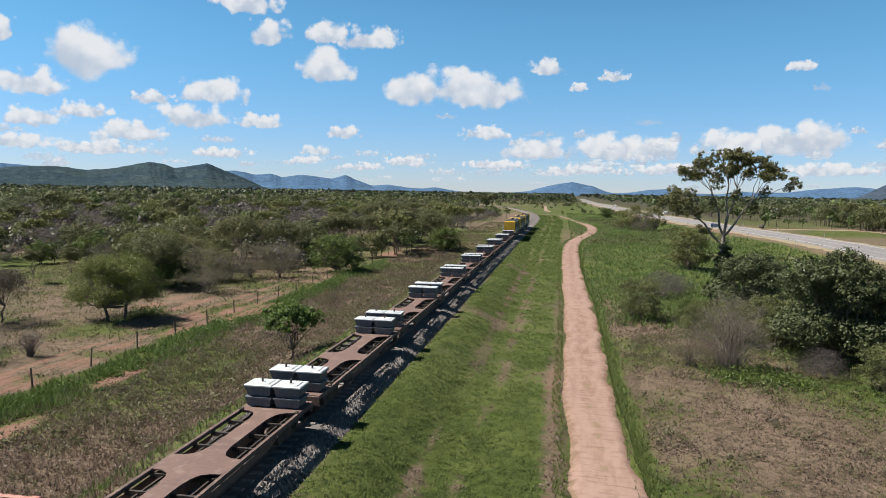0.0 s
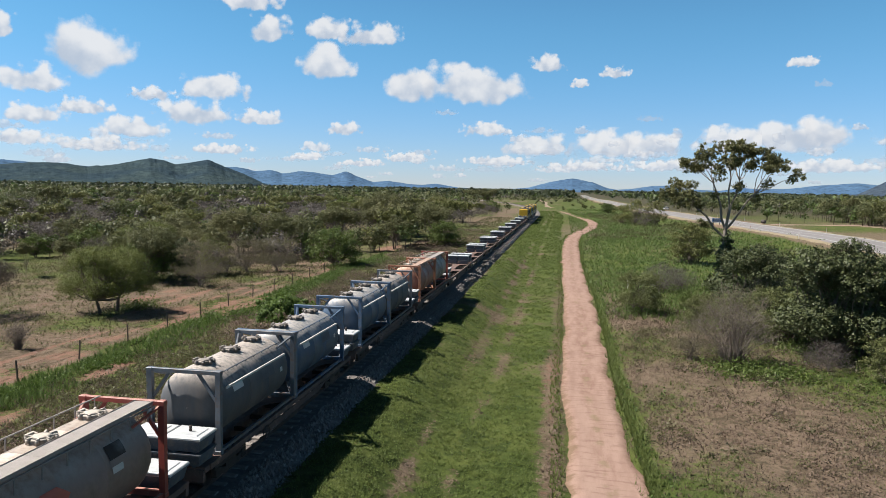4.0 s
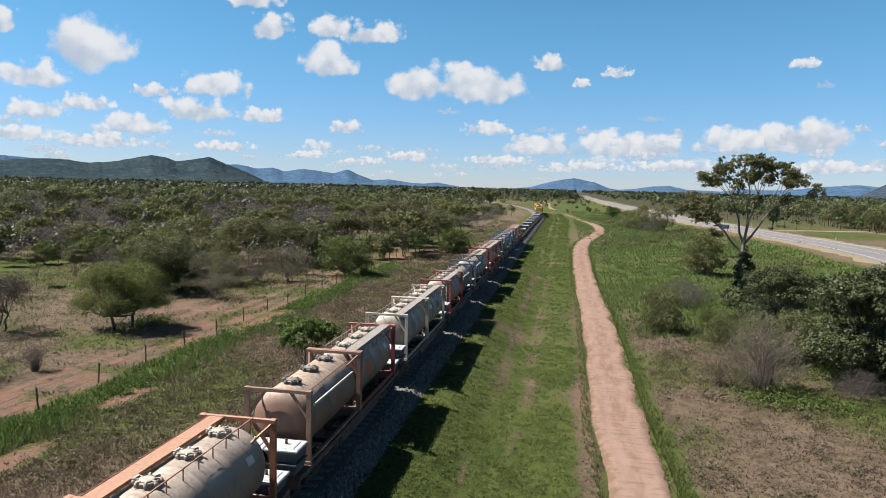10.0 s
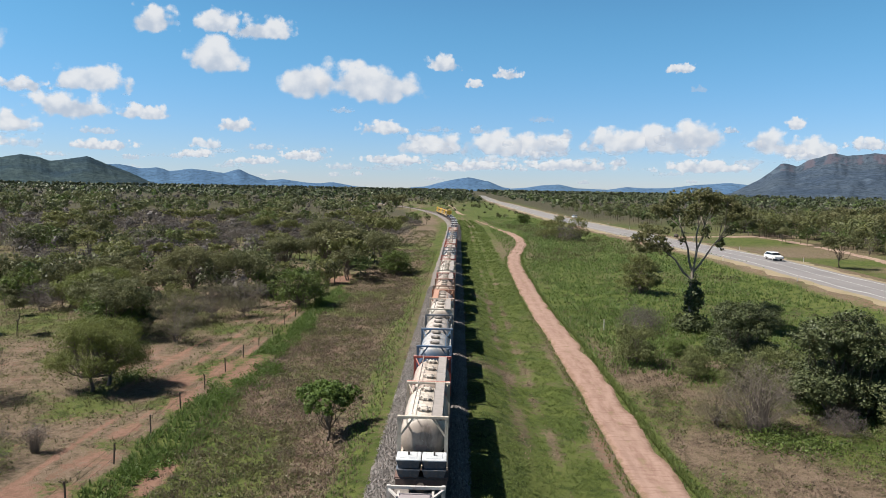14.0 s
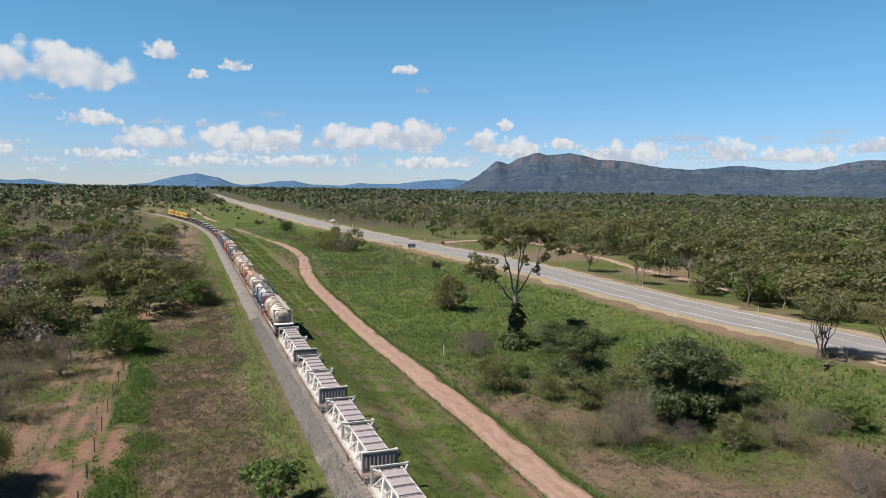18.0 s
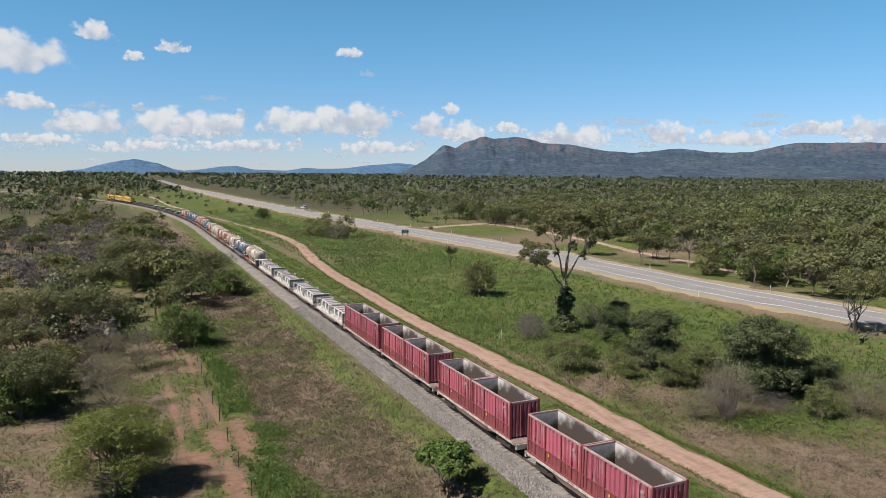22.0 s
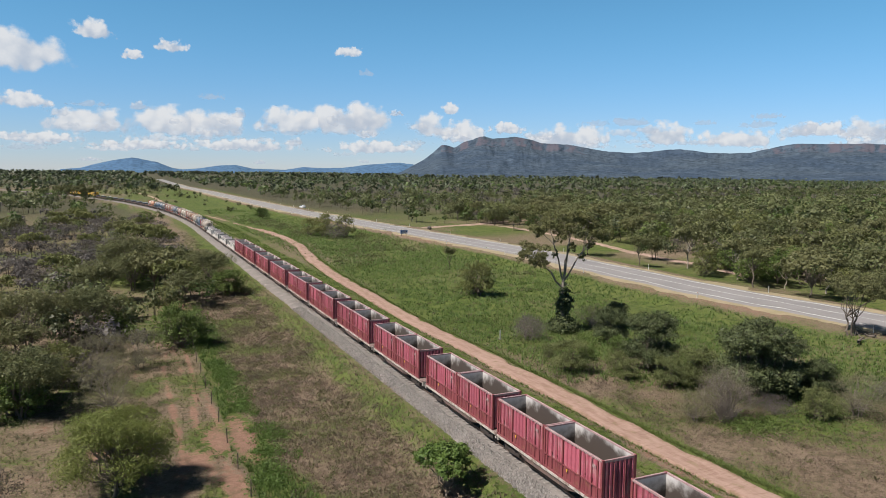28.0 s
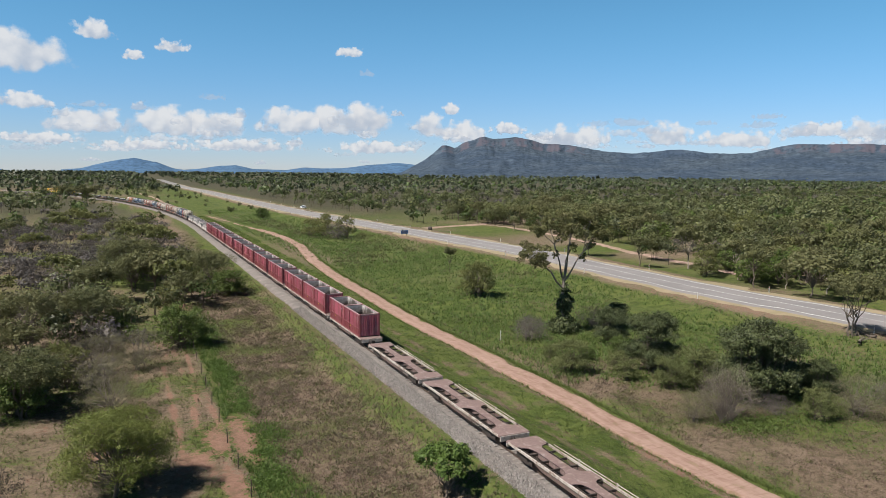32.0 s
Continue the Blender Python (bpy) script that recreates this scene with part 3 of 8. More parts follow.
def line_x(y):
    """The railway's centre line: straight, then a long bend to the left."""
    d = np.maximum(np.asarray(y, dtype=float) - BEND_AT, 0)
    return np.where(d < 420, -BEND * d * d, -BEND * 420 * 420 - 2 * BEND * 420 * (d - 420))


ROAD_Y = (-300.0, 0.0, 60.0, 100.0, 135.0, 185.0, 222.0, 270.0, 353.0, 540.0, 900.0, 2500.0)
ROAD_X = (108.0, 79.0, 71.5, 67.5, 65.0, 61.5, 58.5, 54.5, 49.5, 45.0, 43.0, 60.0)


def road_x(y):
    y = np.asarray(y, dtype=float)
    return (np.interp(y - 18, ROAD_Y, ROAD_X) + np.interp(y, ROAD_Y, ROAD_X) * 2 + np.interp(y + 18, ROAD_Y, ROAD_X)) / 4


TRACK_Y = (-20.0, 30.0, 70.0, 95.0, 112.0, 126.0, 143.0, 160.0, 173.0, 188.0, 205.0, 215.0, 231.0, 243.0, 262.0, 285.0, 330.0, 400.0)
TRACK_X = (13.05, 13.05, 12.95, 12.75, 12.55, 12.5, 12.9, 14.4, 15.9, 18.2, 19.6, 20.1, 19.8, 18.6, 16.6, 14.0, 10.0, 8.5)


def path_x(y):
    """The foot track beside the line."""
    y = np.asarray(y, dtype=float)
    base = sum(np.interp(y + d, TRACK_Y, TRACK_X) for d in (-5, 0, 5)) / 3
    return base + 0.10 * np.sin(y / 9.0) + 0.05 * np.sin(y / 3.7)


def land(x, y):
    x, y = np.asarray(x, dtype=float), np.asarray(y, dtype=float)
    z = -0.75 + 1.15 * step(85, 155, y)
    z = z + 0.22 * (soft_noise(x / 7 + 40, y / 7 + 90) - 0.5) + 0.10 * (soft_noise(x / 2.1 + 11, y / 2.1 + 5) - 0.5)
    d = np.abs(x - line_x(y))
    z = z + (0.42 - z) * (1 - step(3.2, 7.0, d))
    r = np.abs(x - road_x(y))
    z = z + 1.25 * (1 - step(9.0, 17.0, r)) * (1 - step(600, 900, np.abs(y)))
    return z


def land_z(x, y):
    return float(land(np.array([x]), np.array([y]))[0])


def zones(x, y):
    """How dry and how bare the land is, each 0 to 1."""
    n1, n2 = soft_noise(x / 5.5 + 3, y / 5.5 + 8), soft_noise(x / 16 + 31, y / 16 + 77)
    n3 = soft_noise(x / 2.0 + 9, y / 2.0 + 1)
    dry = 0.42 + 0.6 * (n2 - 0.5) + 0.4 * (n1 - 0.5)
    soil = -0.25 + 0.5 * (n1 - 0.5)
    off = x - line_x(y)
    dry = dry + 0.12 * step(24, 32, -x) * step(80, 100, y) - 0.08 * step(18.5, 21, -x) * (1 - step(80, 100, y))
    loose = off + 3.2 * (n2 - 0.5) + 2.4 * (n1 - 0.5) + 1.0 * (n3 - 0.5)
    # left of the line: a green hem, dry grass, a lush band by the fence, then ruts in red soil
    left = step(-16.0, -12.5, loose) * (1 - step(-6.8, -4.2, loose))
    dry = dry + left * (0.74 + 0.2 * (1 - step(38, 56, y)) + 1.3 * (n1 - 0.5) + 0.9 * (n2 - 0.5) - dry)
    lush = np.exp(-((loose + 16.4) / 0.85) ** 2) * (0.35 + 1.1 * n1) * (1 - step(95, 125, y))
    dry = dry * (1 - lush)
    hem = np.exp(-((loose + 4.4) / 0.9) ** 2)
    dry = dry * (1 - 0.75 * hem) + 0.15 * hem
    near = (1 - step(92, 115, y)) * step(-70, -55, x)
    dry = dry + near * (1 - step(-26, -19, x)) * (0.26 + 0.6 * (n3 - 0.5))
    dry = dry + near * step(-28, -25, x) * (1 - step(-18.5, -17.5, x)) * (0.62 + 0.9 * (n3 - 0.5) + 0.9 * (n1 - 0.5) - dry)
    for cx, w in ((-20.2, 0.36), (-21.9, 0.30), (-24.6, 0.20), (-18.9, 0.30)):
        rut = np.exp(-((x - cx - 1.1 * (soft_noise(y / 9 + cx, y * 0 + 4) - 0.5)) / w) ** 2)
        soil = np.maximum(soil, near * rut * (-0.10 + 0.95 * n1 + 0.55 * n2 + 1.0 * (n3 - 0.5)))
    soil = np.maximum(soil, near * (1 - step(-26, -19, x)) * (-0.42 + 0.9 * (n2 - 0.35) + 0.8 * (n1 - 0.5) + 1.2 * (n3 - 0.5)))
    for cx, cy, rx, ry in ((-17.0, 60.5, 1.0, 5.5), (-18.9, 51.5, 0.9, 3.0), (-21.0, 57.2, 1.3, 1.8), (-19.0, 60.5, 0.8, 3.0), (-14.9, 37.6, 0.75, 2.7), (-21.2, 34.8, 1.3, 1.7), (-20.0, 44.8, 0.7, 1.7), (-19.6, 40.0, 0.8, 1.5), (-19.0, 34.6, 0.7, 2.0), (-18.0, 118.0, 2.2, 6.0), (-13.9, 27.6, 0.9, 2.6)):
        soil = np.maximum(soil, 1.15 * np.exp(-(((x - cx) / rx) ** 2 + ((y - cy) / ry) ** 2)))
    # right of the line: mown green strip with two faint wheel marks, the track's hems, rough grass, green field
    strip = step(2.2, 2.9, off) * (1 - step(10.2, 11.0, off))
    dry = dry * (1 - strip) + strip * (0.05 + 0.6 * (n1 - 0.5) + 0.4 * (n2 - 0.5) + 0.6 * (n3 - 0.5))
    for cx in (5.9, 7.6):
        mark = strip * np.exp(-((off - cx - 0.3 * (n1 - 0.5)) / 0.28) ** 2)
        dry = dry + mark * 0.75 * (0.3 + n3)
    p = x - path_x(y)
    edge = np.exp(-((p + 1.95) / 0.6) ** 2) * (1 - step(42, 70, y))
    dry = np.maximum(dry, edge * (0.55 + 0.7 * n3))
    soil = np.maximum(soil, edge * (0.25 + 0.5 * n1))
    bright = np.exp(-((p - 1.9) / 0.45) ** 2)
    dry = dry * (1 - bright)
    rough = step(1.9, 3.0, p) * (1 - step(60, 84, y + 14 * (n2 - 0.5))) * (1 - step(44, 52, x))
    dry = dry + rough * (0.42 + 0.34 * (1 - step(36, 50, y)) + 1.3 * (n2 - 0.5) + 0.9 * (n1 - 0.5) + 0.3 * (n3 - 0.5) - dry)
    field = step(2.5, 5.0, p) * step(60, 90, y + 14 * (n2 - 0.5)) * (1 - step(-12, -9, x - road_x(y)))
    dry = dry * (1 - field) + field * (0.08 + 0.7 * (n2 - 0.5) + 0.35 * (n1 - 0.5))
    r = np.abs(x - road_x(y))
    verge = (1 - step(9.5, 12.5, r)) * step(5, 6, r)
    dry = dry * (1 - verge) + verge * (0.72 + 0.3 * (n1 - 0.5))
    soil = np.maximum(soil, verge * (0.38 + 0.4 * (n2 - 0.5)))
    beyond = step(11, 16, x - road_x(y))
    dry = dry * (1 - beyond) + beyond * (0.42 + 0.8 * (n2 - 0.5) + 0.3 * (n1 - 0.5))
    return np.clip(dry, -0.2, 1.2), np.clip(soil, -0.4, 1.2)


def woodland_floor_shade(x, y):
    """Where shade and scrub under the far woods are painted in: far off, clear of the railway and the highway."""
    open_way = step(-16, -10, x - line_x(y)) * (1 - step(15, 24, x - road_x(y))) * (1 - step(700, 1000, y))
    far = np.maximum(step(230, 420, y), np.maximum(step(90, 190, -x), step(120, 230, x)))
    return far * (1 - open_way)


def spread_out(lo, hi, fine, a, b, growth=1.13):
    """Stations from a to b, fine between lo and hi and ever wider outside."""
    mid = list(np.arange(lo, hi + fine, fine))
    s, v = fine, mid[0]
    while v > a:
        s *= growth
        v -= s
        mid.insert(0, max(v, a))
    s, v = fine, mid[-1]
    while v < b:
        s *= growth
        v += s
        mid.append(min(v, b))
    return np.array(mid)


def ribbon(name, centre, half, y0, y1, dy, lift, material, jag=0.0, seed=1, cross=5, hump=0.0):
    """A strip of ground along a course, its edges ragged by jag, lying lift above the land."""
    rng = np.random.RandomState(seed)
    ys = np.arange(y0, y1 + dy, dy)
    cx = centre(ys)
    slope = np.gradient(cx, ys)
    wl = half + 0.25 * jag * (rng.rand(len(ys)) - 0.5) + jag * (soft_noise(ys / 2.3, ys * 0 + seed) - 0.5) * 1.5
    wr = half + 0.25 * jag * (rng.rand(len(ys)) - 0.5) + jag * (soft_noise(ys / 2.3, ys * 0 + seed + 50) - 0.5) * 1.5
    ln = np.sqrt(1 + slope ** 2)
    rows = []
    for k in range(cross):
        f = k / (cross - 1)
        o = -wl * (1 - f) + wr * f
        x, y = cx + o / ln, ys - o * slope / ln
        drop = -0.10 if k in (0, cross - 1) else lift + hump * (1 - (2 * f - 1) ** 2)
        rows.append(np.stack([x, y, land(x, y) + drop], -1))
    v = np.stack(rows, 1).reshape(-1, 3)
    across = np.tile(np.linspace(-1, 1, cross), len(ys))
    ob = new(name, sheet(name, v, grid_faces(cross, len(ys)), material, True, {"across": across}))
    return ob


def build_land():
    xs = spread_out(-46, 46, 0.55, -4900, 4900)
    ys = spread_out(14, 125, 0.6, -900, 4900)
    gx, gy = np.meshgrid(xs, ys)
    x, y = gx.ravel(), gy.ravel()
    dry, soil = zones(x, y)
    z = land(x, y)
    z = z - 0.12 * (np.abs(x - path_x(y)) < 1.4) * ((y > -60) & (y < 252))
    me = sheet("ground", np.stack([x, y, z], -1), grid_faces(len(xs), len(ys)), M_GROUND, True, {"dry": dry, "soil": soil, "scrub": woodland_floor_shade(x, y)})
    tagged(new("ground", me), "grassy plain with dry patches and red bare soil", "ground", kind="structure")
    ob = ribbon("dirt_track", path_x, 1.50, -60, 250, 0.25, 0.05, M_TRACK, 0.42, 3, 11)
    tagged(ob, "pale pinkish dirt track worn into the grass", "track", kind="structure")
    ob = ribbon("faint_track", path_x, 0.7, 250, 330, 1.5, 0.05, M_TRACK, 0.9, 13, 5)
    tagged(ob, "faint dirt track fading into the grass", "track", kind="structure")
    ob = ribbon("road_verge", road_x, 9.2, -250, 1100, 3, 0.045, M_VERGE, 1.6, 14, 11)
    tagged(ob, "brown dusty verge along the highway", "verge", kind="structure")
    ob = ribbon("road", road_x, 6.3, -250, 1500, 4, 0.10, M_ASPHALT, 0.0, 4, 19, 0.06)
    tagged(ob, "grey two-lane asphalt highway with white lines", "road", kind="structure")
    for k, (off, half, name) in enumerate(((-4.3, 0.045, "edge_line"), (4.3, 0.045, "edge_line"), (0.0, 0.06, "centre_line"))):
        ob = ribbon(name, lambda y, o=off: road_x(y) + o, half, -250, 1100, 4, 0.19, M_LINE, 0, 5, 4, 0.0)
        tagged(ob, "white painted road line", "road line", kind="structure")

    def side(y):
        return np.interp(y, (130, 146, 171, 206, 224, 240), (95.5, 95.5, 101.0, 106.0, 108.0, 107.0))
    ob = ribbon("side_track", side, 2.3, 112, 246, 2.5, 0.06, M_TRACK_SOIL, 0.8, 6, 5)
    tagged(ob, "sandy side track among the trees", "track", kind="structure")
    pts = [(66, 234), (74, 238), (84, 243), (94, 247), (106, 252), (120, 258), (140, 268)]
    v, f = [], []
    for i, (px, py) in enumerate(pts):
        w = 7.5 if i == 0 else 3.8
        for s in (-1, -0.4, 0.4, 1):
            v.append((px, py + s * w, land_z(px, py + s * w) + (0.08 if abs(s) < 1 else -0.08)))
    tagged(new("side_road", sheet("side_road", v, grid_faces(4, len(pts)), M_TRACK_SOIL)), "sandy side road joining the highway", "road", kind="structure")
    ob = ribbon("far_track", lambda y: np.interp(y, (395, 420, 480, 560, 700), (5, 1.5, -1, -3, -14)), 1.4, 390, 700, 6, 0.15, M_TRACK_SOIL, 0.6, 8, 5)
    tagged(ob, "pale dirt track curving beside the railway", "track", kind="structure")


def build_railway():
    ys = np.concatenate([np.arange(-320, 14, 6.0), np.arange(14, 130, 1.0), np.arange(130, 760, 5.0)])
    cx = line_x(ys)
    heads = np.arctan(np.gradient(cx, ys))
    prof = [(-3.2, 0.2), (-2.75, 0.42), (-1.9, 0.70), (-1.2, 0.74), (0, 0.73), (1.2, 0.74), (1.75, 0.70), (2.3, 0.46), (2.7, 0.2)]
    rng = np.random.RandomState(2)
    v = []
    for y, x, h in zip(ys, cx, heads):
        for o, z in prof:
            edge = 0.3 * (rng.rand() - 0.5) if abs(o) > 2.2 else 0.0
            v.append((x + (o + edge) * math.cos(h), y - o * math.sin(h), z + 0.05 * (rng.rand() - 0.5) + (-0.2 if o in (-3.2, 2.7) else 0)))
    tagged(new("ballast_bed", sheet("ballast_bed", v, grid_faces(len(prof), len(ys)), M_BALLAST)), "grey crushed-stone ballast bed", "ballast", kind="structure")
    # loose stones on the shoulders
    n = 26000
    sy = 16 + 90 * rng.rand(n) ** 1.3
    sx = np.where(rng.rand(n) < 0.75, -(1.35 + 1.8 * rng.rand(n) ** 0.9), 1.35 + 1.15 * rng.rand(n))
    sz = np.interp(sx, (-3.2, -2.75, -1.9, -1.2, 1.2, 1.75, 2.3, 2.7), (0.2, 0.42, 0.70, 0.74, 0.74, 0.70, 0.46, 0.2))
    r = 0.045 + 0.065 * rng.rand(n)
    tet = np.array([(1, 0, -0.6), (-0.6, 0.9, -0.5), (-0.6, -0.9, -0.5), (0.1, 0.1, 0.9)])
    ang = rng.rand(n) * 6.28
    ca, sa = np.cos(ang)[:, None], np.sin(ang)[:, None]
    tx, ty = tet[None, :, 0] * ca - tet[None, :, 1] * sa, tet[None, :, 0] * sa + tet[None, :, 1] * ca
    vv = np.stack([sx[:, None] + tx * r[:, None], sy[:, None] + ty * r[:, None], sz[:, None] + 0.02 + tet[None, :, 2] * r[:, None]], -1).reshape(-1, 3)
    k = np.arange(n)[:, None] * 4
    ff = np.concatenate([k + np.array(q) for q in ((0, 1, 3), (1, 2, 3), (2, 0, 3))]).tolist()
    tagged(new("ballast_stones", sheet("ballast_stones", vv, ff, M_STONE, False)), "loose grey ballast stones", "ballast", kind="stuff")
    for side in (-0.5685, 0.5685):
        f = Form()
        for i in range(len(ys) - 1):
            a, b = heads[i], heads[i + 1]
            f.bar((cx[i] + side * math.cos(a), ys[i] - side * math.sin(a), RAIL - 0.075), (cx[i + 1] + side * math.cos(b), ys[i + 1] - side * math.sin(b), RAIL - 0.075), 0.07, 0.15)
        tagged(new("rail", f.mesh("rail", M_RAIL)), "rusty steel rail with a worn head", "rail", kind="structure")
    me = Form().box(-1.05, 1.05, -0.12, 0.12, 0.60, 0.785, 0.02).mesh("sleeper", M_SLEEPER)
    bed = bpy.data.objects["ballast_bed"]
    for i in range(170):
        ob = new("sleeper", me)
        ob.parent = bed
        ob.matrix_basis = pose(0.02 * math.sin(i * 1.7), 14 + i * 0.685, 0, 0, 0, 0.6 * math.sin(i * 2.3))


# ---- hills and clouds at the horizon ----
def crest(az, stations):
    """The skyline's height in degrees over a bearing, rounded between its stations."""
    at, high = [p[0] for p in stations], [p[1] for p in stations]
    return sum(np.interp(az + d, at, high) for d in (-0.14, -0.07, 0, 0.07, 0.14)) / 5


def hills(name, label, peaks, a0, a1, far, deep, material, cliff=0.0, seed=3, worn=1.0):
    az = np.arange(a0, a1, 0.08)
    rng = np.random.RandomState(seed)
    top = crest(az, peaks)
    wob = soft_noise(az * 2.1 + seed, az * 0 + 3) - 0.5
    wob2 = soft_noise(az * 7 + seed, az * 0 + 9) - 0.5
    top = np.maximum(top + 0.05 * wob * np.minimum(top, 1) + 0.03 * wob2 * np.minimum(top, 1), -0.05)
    if cliff:
        fr = np.array((0, 0.25, 0.5, 0.72, 0.86, 0.93, 0.97, 1.0, 1.08, 1.3))
        hz = np.array((0, 0.13, 0.34, 0.57, 0.73, 0.80, 0.985, 1.0, 0.97, 0.6))
    else:
        fr = np.array((0, 0.2, 0.4, 0.6, 0.75, 0.87, 0.95, 1.0, 1.1, 1.4))
        hz = np.array((0, 0.11, 0.28, 0.51, 0.71, 0.87, 0.97, 1.0, 0.93, 0.4))
    v, rock = [], []
    rows = np.concatenate([np.linspace(0, 0.86, 22), np.linspace(0.88, 1.0, 9), [1.08, 1.3]])
    hs = np.interp(rows, fr, hz)
    crest_m = np.tan(np.radians(top)) * far + 11
    for q, h in zip(rows, hs):
        calm = min(1.0, q * 5) * (1.0 if q < 0.9 else max(0.0, (1.0 - q) * 6 + 0.15))
        gully = 0
        for o, (fa, fq, amp) in enumerate(((0.25, 2.2, 0.6), (0.6, 5.5, 0.45), (1.4, 12.0, 0.32), (5.0, 16.0, 0.15))):
            gully = gully + amp * (1 - 2 * np.abs(2 * soft_noise(az * fa + seed * 3.1 + o * 17 + q * fa * 0.9, az * 0 + q * fq + o * 5) - 1))
        d = far - deep * (1 - q) - deep * 0.036 * worn * gully * calm
        z = -6 + (crest_m + 6) * h * (1 + 0.03 * worn * gully * calm)
        v.append(np.stack([np.sin(np.radians(az)) * d, np.cos(np.radians(az)) * d, z], -1))
        band = 0.0
        if cliff and 0.88 < q < 1.0:
            band = 0.60 * step(1.9, 2.3, top) * (0.35 + 1.1 * soft_noise(az * 3.3 + 5, az * 0 + 2))
        rock.append(np.zeros(len(az)) + band)
    me = sheet(name, np.concatenate(v), grid_faces(len(az), len(rows)), material, True, {"rock": np.concatenate(rock)})
    tagged(new(name, me), label, "hills", kind="structure")


def build_distance():
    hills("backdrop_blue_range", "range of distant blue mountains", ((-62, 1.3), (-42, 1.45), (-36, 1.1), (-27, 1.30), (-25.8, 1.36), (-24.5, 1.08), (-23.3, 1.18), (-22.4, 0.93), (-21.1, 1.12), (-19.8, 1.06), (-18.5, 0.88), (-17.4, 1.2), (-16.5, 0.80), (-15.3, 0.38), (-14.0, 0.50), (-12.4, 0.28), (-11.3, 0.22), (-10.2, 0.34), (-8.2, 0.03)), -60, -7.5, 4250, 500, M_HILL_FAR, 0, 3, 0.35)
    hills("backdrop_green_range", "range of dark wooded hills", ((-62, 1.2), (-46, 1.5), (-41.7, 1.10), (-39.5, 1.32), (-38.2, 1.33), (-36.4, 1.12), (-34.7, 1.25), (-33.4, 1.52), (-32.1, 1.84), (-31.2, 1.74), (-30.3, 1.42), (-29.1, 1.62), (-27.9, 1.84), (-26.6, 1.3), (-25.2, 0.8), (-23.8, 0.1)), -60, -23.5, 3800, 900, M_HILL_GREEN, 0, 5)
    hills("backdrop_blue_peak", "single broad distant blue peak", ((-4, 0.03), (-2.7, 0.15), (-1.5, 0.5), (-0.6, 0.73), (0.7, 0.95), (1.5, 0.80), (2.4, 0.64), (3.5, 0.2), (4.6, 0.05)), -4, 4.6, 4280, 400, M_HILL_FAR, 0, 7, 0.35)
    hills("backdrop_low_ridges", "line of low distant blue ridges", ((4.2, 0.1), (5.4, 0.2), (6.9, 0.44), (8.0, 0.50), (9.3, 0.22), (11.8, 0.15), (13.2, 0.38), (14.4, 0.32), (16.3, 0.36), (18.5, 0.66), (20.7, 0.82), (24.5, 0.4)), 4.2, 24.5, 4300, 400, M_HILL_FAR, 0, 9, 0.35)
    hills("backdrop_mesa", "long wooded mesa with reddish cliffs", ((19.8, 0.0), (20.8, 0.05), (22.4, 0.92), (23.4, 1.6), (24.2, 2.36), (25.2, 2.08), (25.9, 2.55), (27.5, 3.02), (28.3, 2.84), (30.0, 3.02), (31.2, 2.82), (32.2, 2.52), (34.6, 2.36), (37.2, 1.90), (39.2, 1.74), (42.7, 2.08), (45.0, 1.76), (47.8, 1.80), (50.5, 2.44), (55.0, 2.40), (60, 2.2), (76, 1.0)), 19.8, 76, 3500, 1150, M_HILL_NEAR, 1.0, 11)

    def cloud(at, el, wide, high, thin=0.0, grey=0.0):
        far = 4850.0
        w, h = far * math.tan(radians(wide)) * 0.78, far * math.tan(radians(high)) * 0.84
        nu, nv = 19, 13
        u, q = np.meshgrid(np.linspace(-1, 1, nu), np.linspace(-1, 1, nv))
        low = np.where(q < -0.15, (q + 0.15) / 0.55, (q + 0.15) / 1.1)
        body = 1.05 - 1.35 * np.sqrt((u / 0.98) ** 2 + low ** 2) - 1.4 * step(0.72, 1.0, np.maximum(np.abs(u), np.abs(q)))
        v = np.stack([u.ravel() * w, np.zeros(u.size), q.ravel() * h], -1)
        me = sheet("cloud", v, grid_faces(nu, nv), M_CLOUD, True, {"body": body.ravel() - thin, "lift": ((q + 1) / 2).ravel() * (1 - grey), "dense": np.full(u.size, 0.93 - 0.9 * thin - 0.42 * grey)})
        uv = me.uv_layers.new(name="UVMap")
        idx = np.empty(len(me.loops), dtype=np.int32)
        me.loops.foreach_get("vertex_index", idx)
        uv.data.foreach_set("uv", np.stack([u.ravel() * w / h, q.ravel()], -1)[idx].ravel())
        a, e = radians(at), radians(el)
        ob = new("backdrop_cloud", me)
        ob.matrix_basis = pose(far * math.sin(a) * math.cos(e), far * math.cos(a) * math.cos(e), 12 + far * math.sin(e), el, 0, -at)
        tagged(ob, "white cumulus cloud with a grey-blue base", "cloud", kind="structure")

